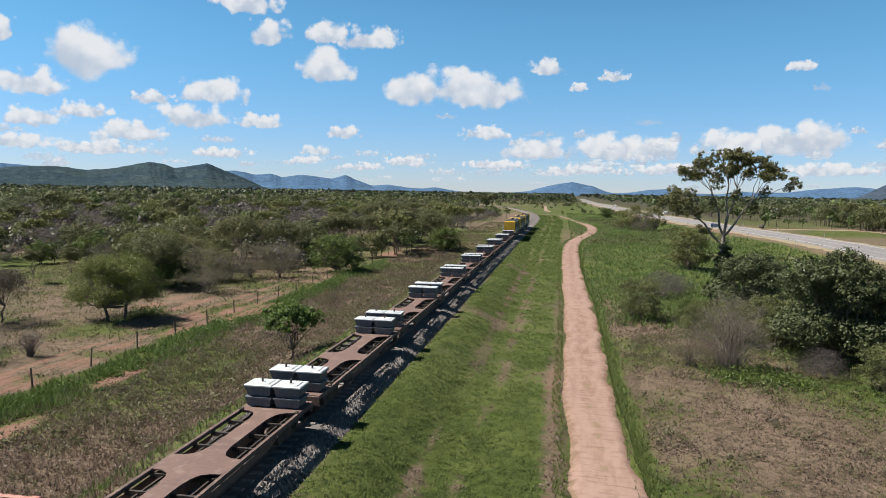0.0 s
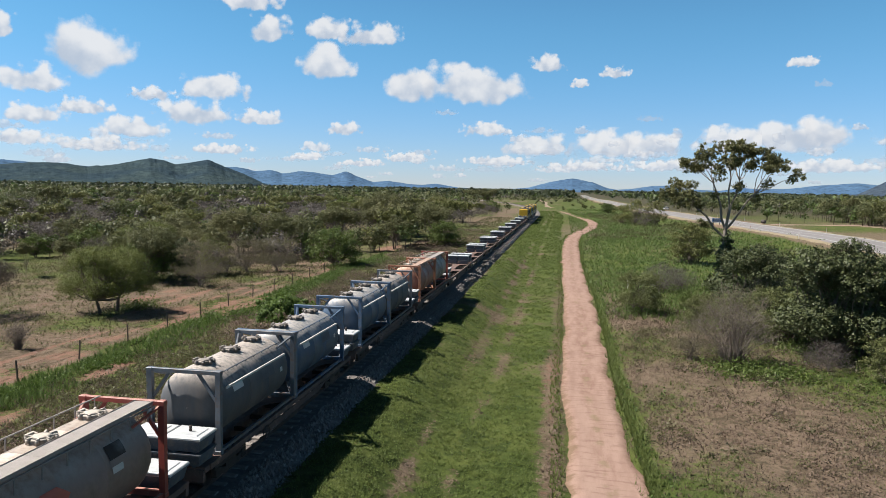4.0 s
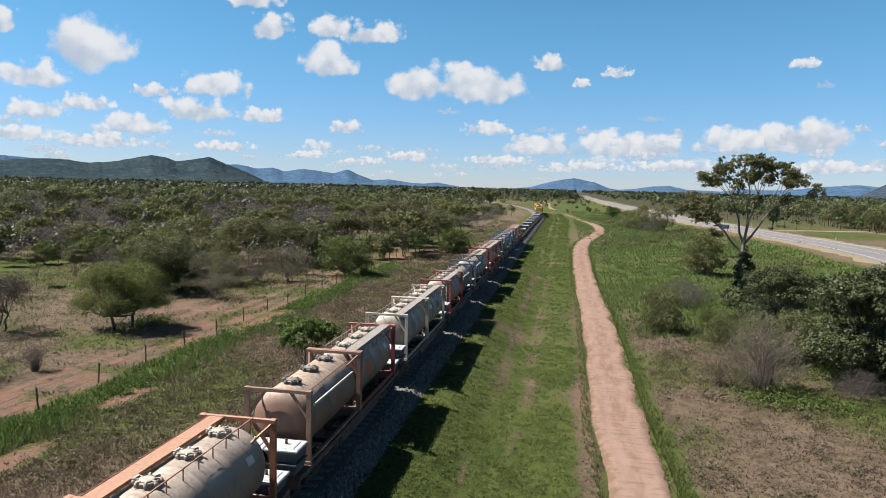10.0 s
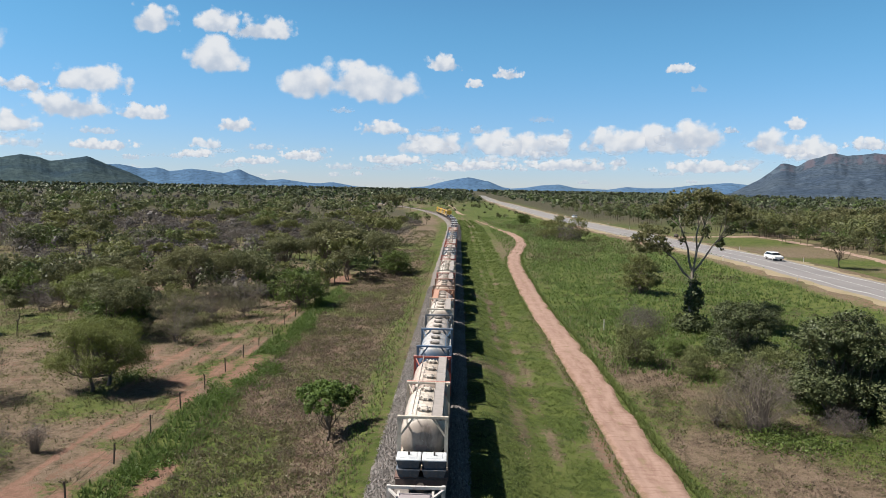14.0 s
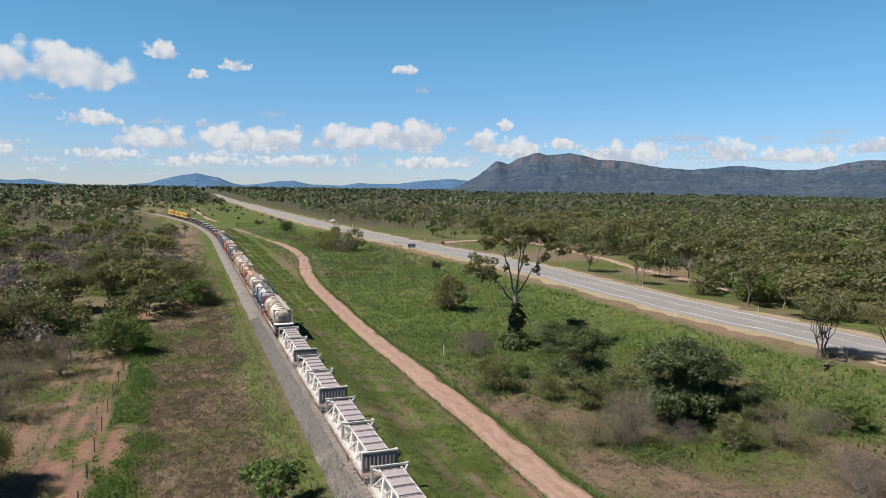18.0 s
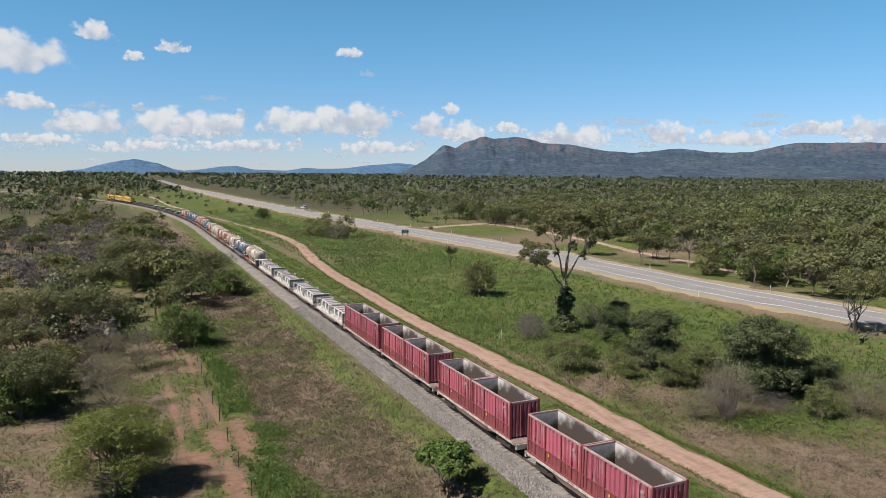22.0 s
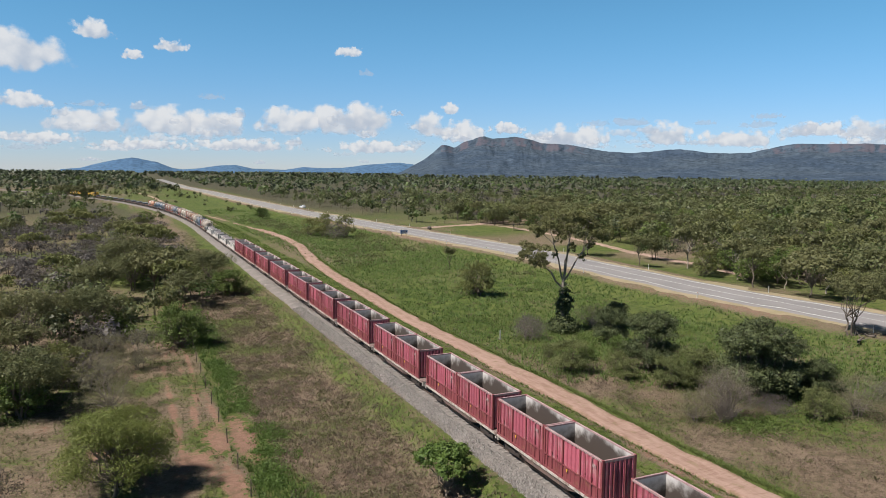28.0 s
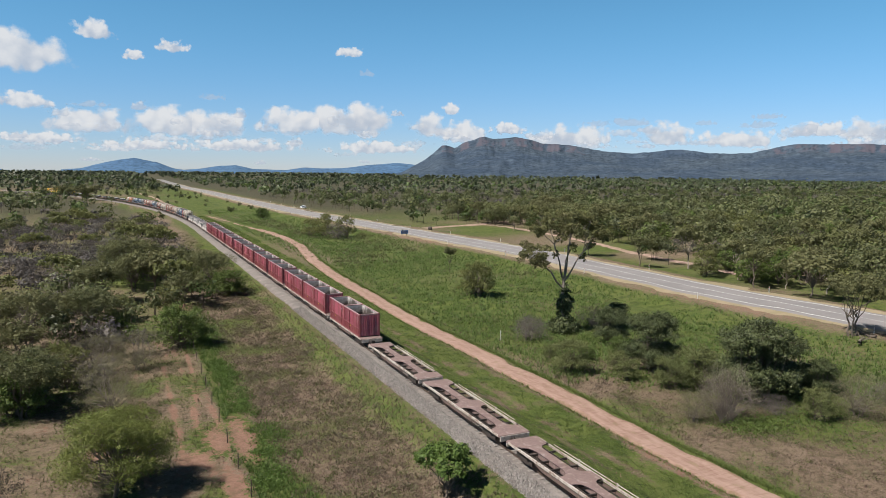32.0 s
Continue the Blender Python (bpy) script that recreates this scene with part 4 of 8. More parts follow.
    for row in ((-35.9, 9.6, 5.6, 4.4), (-41.3, 10.4, 2.0, 1.9), (-25.0, 13.9, 5.2, 1.8), (-23.2, 11.8, 3.2, 2.2), (-19.0, 12.1, 3.4, 2.0), (-15.5, 11.8, 4.6, 2.0),
                (-19.0, 9.6, 4.4, 2.9), (-12.1, 8.3, 4.6, 3.2), (-7.3, 8.2, 8.6, 3.4), (-27.7, 7.3, 5.4, 2.2), (-29.0, 5.4, 6.6, 2.0), (-24.0, 5.2, 4.0, 1.4),
                (-1.5, 9.9, 2.8, 1.5), (3.7, 9.1, 2.3, 1.0), (1.0, 8.3, 1.6, 0.8), (-6.2, 4.7, 4.2, 1.3), (-39.6, 4.7, 4.0, 1.5), (-33.3, 4.0, 5.2, 1.8), (-36.4, 5.4, 4.0, 1.3)):
        cloud(*row)
    for row in ((-39.6, 7.1, 4.6, 2.2), (16.9, 9.3, 2.1, 0.9), (-2.4, 3.5, 5.8, 2.2), (3.0, 3.6, 7.0, 2.4), (6.9, 3.5, 5.8, 2.3), (12.6, 3.9, 6.0, 2.2), (16.3, 4.1, 7.4, 2.7), (18.2, 4.5, 3.6, 2.4),
                (23.1, 3.8, 3.4, 2.1), (24.9, 5.1, 1.5, 1.1), (26.0, 3.3, 4.0, 1.8), (34.3, 3.0, 6.4, 2.0), (41.6, 3.2, 4.2, 1.9), (46.9, 2.8, 6.0, 1.5), (52.4, 3.4, 4.2, 1.2), (55.5, 3.3, 4.0, 1.8)):
        cloud(*row)
    # thin broken veils low over the horizon
    veil = random.Random(12)
    for k in range(34):
        cloud(-44 + 3.0 * k + veil.uniform(-1.5, 1.5), veil.uniform(0.9, 3.4), veil.uniform(3.0, 6.5), veil.uniform(0.45, 0.9), veil.uniform(0.18, 0.42), veil.uniform(0.0, 0.6))
    # small heads crowding towards the horizon
    crowd = random.Random(31)
    for k in range(64):
        el = 0.7 + 3.4 * crowd.random() ** 1.3
        if 22 < k < 42 and k % 2:
            continue
        cloud(-46 + 1.68 * k + crowd.uniform(-1.2, 1.2), el, (0.9 + 0.42 * el) * crowd.uniform(0.7, 1.5), (0.28 + 0.17 * el) * crowd.uniform(0.7, 1.3), crowd.uniform(0.05, 0.28), crowd.uniform(0.0, 0.45))
    # a broken bank between the far peak and the mesa
    bank = random.Random(57)
    for k in range(13):
        cloud(-6 + 2.4 * k + bank.uniform(-0.5, 0.5), 2.3 + 2.4 * (k * 5 % 8) / 7.0, bank.uniform(1.1, 1.9), bank.uniform(0.5, 0.95), bank.uniform(0.02, 0.15), bank.uniform(0.2, 0.6))
    for row in ((39.0, 4.1, 3.2, 0.7, 0.0, 0.9), (48.3, 3.8, 2.6, 0.6, 0.0, 0.9), (48.8, 4.4, 2.4, 0.45, 0.0, 0.9), (36.5, 4.0, 2.2, 0.6, 0.1, 0.9), (44.5, 4.0, 2.0, 0.5, 0.1, 0.9), (51.8, 3.5, 4.0, 0.9, 0.1, 0.7), (18.3, 7.8, 1.6, 0.7, 0.2, 0.8), (-2.0, 4.7, 3.0, 0.6, 0.15, 0.7), (6.5, 5.6, 2.6, 0.6, 0.15, 0.8), (-9.5, 6.0, 2.4, 0.6, 0.2, 0.6), (-5.2, 2.2, 6.0, 0.9), (9.0, 2.0, 9.0, 1.1), (1.5, 1.9, 7.0, 0.9), (19.0, 2.0, 7.0, 1.1), (-12.5, 2.4, 4.0, 0.9),
                (-16.0, 1.9, 4.0, 0.7), (-20.5, 2.3, 3.0, 0.8), (-27.0, 2.7, 5.0, 0.9), (-35.5, 2.8, 7.0, 1.2), (-41.0, 3.0, 6.0, 1.3), (-17.5, 4.6, 3.2, 1.2), (-31.8, 6.6, 3.4, 1.2), (29.5, 3.6, 3.0, 1.0)):
        cloud(*row)


# ---- the train ----
TRAVEL = ((0, 0.0), (1, 12.6), (2.5, 31.65), (4, 50.9), (6, 77.2), (7.5, 97.05), (9, 116.75), (11, 143.6), (13, 170.95), (14.5, 191.6), (17, 227.1), (20, 270.05), (24, 327.95), (28, 386.45), (32, 445.45))


def travelled(t):
    """How far the train has come at t seconds: straight runs between stations, rounded where they meet."""
    ts, ss = [r[0] for r in TRAVEL], [r[1] for r in TRAVEL]
    return float(np.mean([np.interp(t + d, ts, ss) if 0 <= t + d <= 32 else (ss[0] + 12.6 * (t + d) if t + d < 0 else ss[-1] + 14.8 * (t + d - 32)) for d in (-0.6, -0.3, 0, 0.3, 0.6)]))


def on_line(s, z):
    """The pose of a thing whose middle stands s metres along the line."""
    y = s
    if s > BEND_AT:
        d = s - BEND_AT
        y = BEND_AT + d - (2.0 / 3.0) * BEND * BEND * d ** 3
    k = 2 * BEND * min(max(y - BEND_AT, 0), 420)
    return pose(float(line_x(y)), y, z, 0, 0, math.degrees(math.atan(k)))


RIDERS = []                # (thing, metres along the train from the mark that stands at y = 0 at the start, height)


def ride(ob, along, z):
    ob.matrix_basis = on_line(along, z)
    RIDERS.append((ob, along, z))
    return ob


shapes = {}


def shared(key, material, make):
    """One mesh for all pieces of a shape in a material."""
    k = (key, material.name)
    if k not in shapes:
        shapes[k] = make().mesh(key, material)
    return shapes[k]


DECK = 1.05


def add_bogie(parent, y):
    def side_frame(s):
        f = Form()
        f.bar((s * 0.93, -0.95, 0.46), (s * 0.93, -0.35, 0.30), 0.14, 0.2)
        f.bar((s * 0.93, 0.95, 0.46), (s * 0.93, 0.35, 0.30), 0.14, 0.2)
        f.box(s * 0.93 - 0.07, s * 0.93 + 0.07, -1.05, 1.05, 0.52, 0.66)
        f.box(s * 0.93 - 0.08, s * 0.93 + 0.08, -0.36, 0.36, 0.22, 0.54)
        for yy in (-0.875, 0.875):
            f.box(s * 0.93 - 0.09, s * 0.93 + 0.09, yy - 0.14, yy + 0.14, 0.28, 0.56)
        return f
    b = part("bogie", shared("bolster", M_DARK, lambda: Form().box(-0.86, 0.86, -0.2, 0.2, 0.35, 0.68)), M_DARK, parent)
    b.matrix_basis = pose(0, y, 0)
    for s in (-1, 1):
        part("side_frame", shared("side_frame_%s" % ("a" if s < 0 else "b"), M_DARK, lambda: side_frame(s)), M_DARK, b)
        for yy in (-0.875, 0.875):
            def wheel():
                f = Form()
                f.rod((-0.065, 0, 0), (0.065, 0, 0), 0.43, seg=16)
                f.rod((-0.075, 0, 0), (-0.06, 0, 0), 0.46, seg=16)
                f.rod((-0.09, 0, 0), (0.09, 0, 0), 0.12, seg=8)
                return f
            w = part("wheel", shared("wheel", M_WHEEL, wheel), M_WHEEL, b)
            w.matrix_basis = pose(s * 0.57, yy, 0.43, 0, 0, 0 if s < 0 else 180)
    for yy in (-0.875, 0.875):
        part("axle", shared("axle%.1f" % yy, M_DARK, lambda: Form().rod((-0.9, yy, 0.43), (0.9, yy, 0.43), 0.07, seg=8)), M_DARK, b)


def flat_wagon(length, deck_mat, sill_mat, label, rail_on_side=False):
    """An open-decked container wagon: spine, sills, bearers, end platforms, bogies, couplers."""
    w = thing("container_wagon", label, "wagon", "wagons of the train")
    h, key = length / 2, "%.1f" % length
    part("centre_sill", shared("centre_sill" + key, deck_mat, lambda: Form().box(-0.34, 0.34, -h + 1.2, h - 1.2, DECK - 0.03, DECK).box(-0.25, 0.25, -h, h, 0.62, DECK - 0.03)), deck_mat, w)
    for s in (-1, 1):
        def sill():
            f = Form()
            f.box(s * 1.22 - 0.04, s * 1.22 + 0.04, -h + 0.3, h - 0.3, 0.88, DECK)
            f.box(s * 1.20 - 0.055, s * 1.20 + 0.055, -h + 0.3, h - 0.3, DECK - 0.035, DECK - 0.004)
            return f

        def truss():
            f = Form()
            f.add([(s * 1.22, y, z) for y, z in ((-h * 0.5, 0.8), (-h * 0.36, 0.56), (h * 0.36, 0.56), (h * 0.5, 0.8))] +
                  [(s * 1.18, y, z) for y, z in ((-h * 0.5, 0.8), (-h * 0.36, 0.56), (h * 0.36, 0.56), (h * 0.5, 0.8))],
                  [(0, 1, 2, 3), (7, 6, 5, 4), (0, 4, 5, 1), (1, 5, 6, 2), (2, 6, 7, 3)])
            return f
        part("side_sill", shared("side_sill%s%d" % (key, s), sill_mat, sill), sill_mat, w)
        part("side_truss", shared("side_truss%s%d" % (key, s), M_SILL, truss), M_SILL, w)
    def flared(half):
        """A deck plate as wide as the wagon that narrows in curves to the spine at both ends."""
        rim = [(1.19, half), (0.80, half + 0.04), (0.55, half + 0.2), (0.42, half + 0.48), (0.345, half + 0.95)]
        rim = rim + [(-x, y) for x, y in reversed(rim)]
        rim = [(x, -y) for x, y in reversed(rim)] + [(-x, y) for x, y in reversed(rim)][::1]
        n = len(rim)
        return Form().add([(x, y, z) for z in (DECK - 0.03, DECK + 0.002) for x, y in rim],
                          [tuple(range(n - 1, -1, -1)), tuple(range(n, 2 * n))] + [(i, (i + 1) % n, n + (i + 1) % n, n + i) for i in range(n)])
    part("cross_plate", shared("cross_plate", deck_mat, lambda: flared(0.62)), deck_mat, w)
    for y in np.linspace(-h + 2.6, h - 2.6, 8):
        for s in (-1, 1):
            me = shared("bearer%d" % s, M_DARK, lambda: Form().box(min(s * 0.25, s * 1.2), max(s * 0.25, s * 1.2), -0.05, 0.05, DECK - 0.27, DECK - 0.13))
            part("cross_bearer", me, M_DARK, w).matrix_basis = pose(0, float(y), 0)
    for s in (-1, 1):
        part("stringer", shared("stringer" + key, M_DARK, lambda: Form().box(-0.03, 0.03, -h + 1.3, h - 1.3, DECK - 0.26, DECK - 0.19)), M_DARK, w).matrix_basis = pose(s * 0.78, 0, 0)
        part("deck_flare", shared("deck_flare", deck_mat, lambda: flared(0.10)), deck_mat, w).matrix_basis = pose(0, s * (h - 1.52), -0.006)
    for s in (-1, 1):
        part("end_platform", shared("end_platform", deck_mat, lambda: Form().box(-1.24, 1.24, -0.75, 0.75, DECK - 0.16, DECK + 0.004, 0.02)), deck_mat, w).matrix_basis = pose(0, s * (h - 0.75), 0)
        part("headstock", shared("headstock", sill_mat, lambda: Form().box(-1.2, 1.2, -0.07, 0.07, 0.62, DECK - 0.05, 0.02)), sill_mat, w).matrix_basis = pose(0, s * (h - 0.02), 0)
        part("coupler", shared("coupler", M_DARK, lambda: Form().box(-0.1, 0.1, -0.45, 0.3, 0.62, 0.84).box(-0.17, 0.17, 0.25, 0.48, 0.58, 0.88, 0.03)), M_DARK, w).matrix_basis = pose(0, s * h, 0, 0, 0, 0 if s > 0 else 180)
        for q in (-1, 1):
            part("twist_lock", shared("twist_lock", M_DARK, lambda: Form().box(-0.07, 0.07, -0.09, 0.09, DECK, DECK + 0.06, 0.015)), M_DARK, w).matrix_basis = pose(q * 1.13, s * (h - 1.6), 0)
    add_bogie(w, -h + 2.1)
    add_bogie(w, h - 2.1)

    def brake():
        f = Form()
        f.ring(0.24, 0.016, 16)
        for i in range(3):
            a = 2 * math.pi * i / 3
            f.rod((0, 0, 0), (0, 0.24 * math.cos(a), 0.24 * math.sin(a)), 0.012, seg=4)
        return f
    for s in (-1, 1):
        part("brake_wheel", shared("brake_wheel", M_DARK, brake), M_DARK, w).matrix_basis = pose(s * 1.28, -h + 4.2, 0.68)
    part("air_tank", shared("air_tank", M_DARK, lambda: Form().rod((0.62, -0.6, 0.72), (0.62, 0.6, 0.72), 0.2, seg=10)), M_DARK, w)
    if rail_on_side:
        for k in range(2):
            y = -h + 5.2 + k * (length - 10.4)
            part("stanchion", shared("stanchion", M_SILL_PALE, lambda: Form().box(-0.035, 0.035, -0.05, 0.05, DECK - 0.2, DECK + 0.2)), M_SILL_PALE, w).matrix_basis = pose(1.29, y, 0)
        part("side_rail", shared("side_rail" + key, M_SILL_PALE, lambda: Form().rod((1.29, -h + 2.2, DECK + 0.12), (1.29, h - 2.2, DECK + 0.12), 0.03, seg=5)), M_SILL_PALE, w)
    return w


def tank_container(shell, frame, walkway="", label="", stripe=False, ladder=False, patch=None, braces=True, end_plate=None):
    """A 20-foot tank container: a long drum slung in two end frames."""
    t = thing("tank_container", label, "tank container", "tank containers on the train")
    prof = [(-2.86, 0.02), (-2.845, 0.35), (-2.79, 0.66), (-2.68, 0.92), (-2.53, 1.08), (-2.40, 1.135), (-2.2, 1.14), (-0.75, 1.14), (-0.74, 1.15), (-0.70, 1.15), (-0.69, 1.14),
            (0.69, 1.14), (0.70, 1.15), (0.74, 1.15), (0.75, 1.14), (2.2, 1.14), (2.40, 1.135), (2.53, 1.08), (2.68, 0.92), (2.79, 0.66), (2.845, 0.35), (2.86, 0.02)]
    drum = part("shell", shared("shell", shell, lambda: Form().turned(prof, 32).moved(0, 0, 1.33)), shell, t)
    for sy in (-1, 1):
        y = sy * 2.97
        for sx in (-1, 1):
            def post():
                f = Form().box(-0.085, 0.085, -0.075, 0.075, 0.0, 2.59)
                for z in (0.06, 2.53):
                    f.box(-0.095, 0.095, -0.09, 0.09, z - 0.06, z + 0.062, 0.015)
                return f
            part("corner_post", shared("corner_post", frame, post), frame, t).matrix_basis = pose(sx * 1.13, y, 0)
            if braces:
                part("brace", shared("brace%d" % sx, frame, lambda: Form().bar((sx * 1.07, 0, 1.62), (sx * 0.45, 0, 2.50), 0.07, 0.09)), frame, t).matrix_basis = pose(0, y, 0)
                part("stay", shared("stay%d%d" % (sx, sy), frame, lambda: Form().bar((sx * 1.10, 0, 2.46), (sx * 0.80, -sy * 0.85, 2.12), 0.06, 0.06)), frame, t).matrix_basis = pose(0, y, 0)
            part("saddle", shared("saddle%d" % sx, frame, lambda: Form().bar((sx * 1.1, 0, 0.12), (sx * 0.62, -sy * 0.7, 0.42), 0.1, 0.14)), frame, t).matrix_basis = pose(0, y, 0)
        part("top_beam", shared("top_beam", frame, lambda: Form().box(-1.05, 1.05, -0.06, 0.06, 2.46, 2.585, 0.012)), frame, t).matrix_basis = pose(0, y, 0)
        part("bottom_beam", shared("bottom_beam", frame, lambda: Form().box(-1.05, 1.05, -0.07, 0.07, 0.02, 0.17)), frame, t).matrix_basis = pose(0, y, 0)
    for s in (-1, 1):
        part("bottom_rail", shared("bottom_rail", frame, lambda: Form().box(-0.05, 0.05, -2.9, 2.9, 0.03, 0.13)), frame, t).matrix_basis = pose(s * 1.12, 0, 0)
    for y in (-1.75, 0.05, 1.75):
        def hatch():
            f = Form()
            f.rod((0, 0, -0.08), (0, 0, 0.07), 0.285, 0.275, 18)
            f.rod((0, 0, 0.07), (0, 0, 0.115), 0.30, 0.25, 18)
            f.rod((0, 0, 0.115), (0, 0, 0.14), 0.25, 0.12, 18)
            for i in range(8):
                a = 2 * math.pi * (i + 0.5) / 8
                x, y = 0.315 * math.cos(a), 0.315 * math.sin(a)
                f.rod((x, y, 0.02), (x, y, 0.12), 0.046, 0.04, 7)
                f.bar((x * 0.6, y * 0.6, 0.12), (x * 1.05, y * 1.05, 0.13), 0.045, 0.03)
            f.bar((-0.30, -0.14, 0.12), (-0.30, 0.14, 0.12), 0.07, 0.07)
            return f
        hm = M_PALE_HATCH if shell in (M_CREAM, M_WHITE_SHELL, M_ORANGE_SHELL) else M_MANHOLE
        part("manhole", shared("manhole", hm, hatch), hm, drum).matrix_basis = pose(0, y, 2.47)
    if walkway:
        side = -1 if walkway == "left" else 1
        wm = M_ORANGE if walkway == "left" else M_WALK_RUST if shell == M_ORANGE_SHELL else M_WALK

        def plank():
            f = Form()
            for y0, y1 in ((-2.9, -0.975), (-0.965, 0.965), (0.975, 2.9)):
                f.box(side * 0.66 - 0.25, side * 0.66 + 0.25, y0, y1, 2.54, 2.563, 0.006)
            for q in (-0.262, 0.25):
                f.box(side * 0.66 + q, side * 0.66 + q + 0.012, -2.9, 2.9, 2.50, 2.585)
            for y in np.linspace(-2.7, 2.7, 8):
                f.box(side * 0.66 - 0.25, side * 0.66 + 0.25, y - 0.03, y + 0.03, 2.50, 2.535)
            return f
        wk = part("walkway", shared("walkway%d" % side, wm, plank), wm, t)
        for s, a in ((side * 0.95, 0.0), (-side * 0.55, 0.0)):
            def hand():
                f = Form()
                z = 2.46 if abs(s) > 0.8 else 2.64
                f.rod((s, -2.85, z), (s, 2.85, z), 0.022, seg=5)
                for y in np.linspace(-2.6, 2.6, 8):
                    f.rod((s, y, z), (s, y, z - 0.32), 0.018, seg=4)
                return f
            part("handrail", shared("handrail%.1f" % s, wm, hand), wm, wk)
    else:
        def pipe():
            f = Form()
            a = radians(38)
            x, z = 1.2 * math.sin(a), 1.33 + 1.2 * math.cos(a)
            f.rod((x, -2.4, z), (x, 2.5, z), 0.022, seg=5)
            for y in np.linspace(-2.2, 2.3, 8):
                f.rod((x, y, z), (x * 0.93, y, z - 0.12), 0.02, seg=4)
            return f
        part("pipe", shared("pipe", frame, pipe), frame, drum)
    if stripe:
        a = radians(62)
        part("white_strip", shared("white_strip", M_STRIPE, lambda: Form().bar((1.19 * math.sin(a), -2.3, 1.33 + 1.19 * math.cos(a)), (1.19 * math.sin(a), 2.3, 1.33 + 1.19 * math.cos(a)), 0.06, 0.07)), M_STRIPE, drum)
    if ladder:
        def rungs():
            f = Form()
            for x in (0.48, 0.86):
                f.rod((x, -3.0, 0.15), (x, -3.0, 2.5), 0.022, seg=5)
            for z in np.linspace(0.35, 2.3, 8):
                f.rod((0.48, -3.0, z), (0.86, -3.0, z), 0.018, seg=5)
            return f
        part("ladder", shared("ladder", M_CREAM_FRAME, rungs), M_CREAM_FRAME, t)
    if patch:
        def curved(y0, y1, a0, a1, cut):
            """A painted patch on the drum; cut trims its corners to a six-sided badge."""
            v = []
            for a in np.linspace(a0, a1, 7):
                trim = cut * (y1 - y0) * 0.28 * abs(2 * (a - a0) / (a1 - a0) - 1)
                v += [(1.153 * math.sin(radians(a)), y, 1.33 + 1.153 * math.cos(radians(a))) for y in (y0 + trim, y1 - trim)]
            return Form().add(v, [(2 * i, 2 * i + 1, 2 * i + 3, 2 * i + 2) for i in range(6)], True)
        for k, (y0, y1, a0, a1, pm) in enumerate(patch):
            part("painted_mark", curved(y0, y1, a0, a1, pm == M_PATCH), pm, drum)
    if end_plate:
        part("end_plate", shared("end_plate", end_plate, lambda: Form().box(-0.34, 0.22, -2.895, -2.86, 0.72, 1.12)), end_plate, t)
    return t


def bin_stack(high):
    """Lidded bins of slate-blue steel, one or two high, under a pale lid with a lifting post."""
    b = thing("bin_stack", "slate-blue steel bins under a pale lid on the wagon", "bin", "bins on the train")

    def tub():
        f = Form()
        lo, hi = [(-0.46, -0.40), (0.46, -0.40), (0.46, 0.40), (-0.46, 0.40)], [(-0.54, -0.47), (0.54, -0.47), (0.54, 0.47), (-0.54, 0.47)]
        f.add([(x, y, 0.04) for x, y in lo] + [(x, y, 0.37) for x, y in hi], [(3, 2, 1, 0), (4, 5, 6, 7)] + [(i, (i + 1) % 4, 4 + (i + 1) % 4, 4 + i) for i in range(4)])
        f.box(-0.57, 0.57, -0.5, 0.5, 0.37, 0.415)
        for x in (-0.3, 0.3):
            f.box(x - 0.05, x + 0.05, -0.4, 0.4, 0.0, 0.04)
        return f

    def cover():
        f = Form().box(-0.58, 0.58, -0.51, 0.51, 0.0, 0.07, 0.025)
        f.box(-0.4, 0.4, -0.35, 0.35, 0.07, 0.095, 0.02)
        return f
    for k in range(high):
        part("bin", shared("bin", M_BIN, tub), M_BIN, b).matrix_basis = pose(0, 0, 0.42 * k)
    lid = part("lid", shared("lid", M_LID, cover), M_LID, b, "pale grey lid")
    lid.matrix_basis = pose(0, 0, 0.42 * high)
    part("lifting_post", shared("lifting_post", M_DARK, lambda: Form().rod((0, 0, 0.09), (0, 0, 0.27), 0.045, seg=8)), M_DARK, lid)
    return b


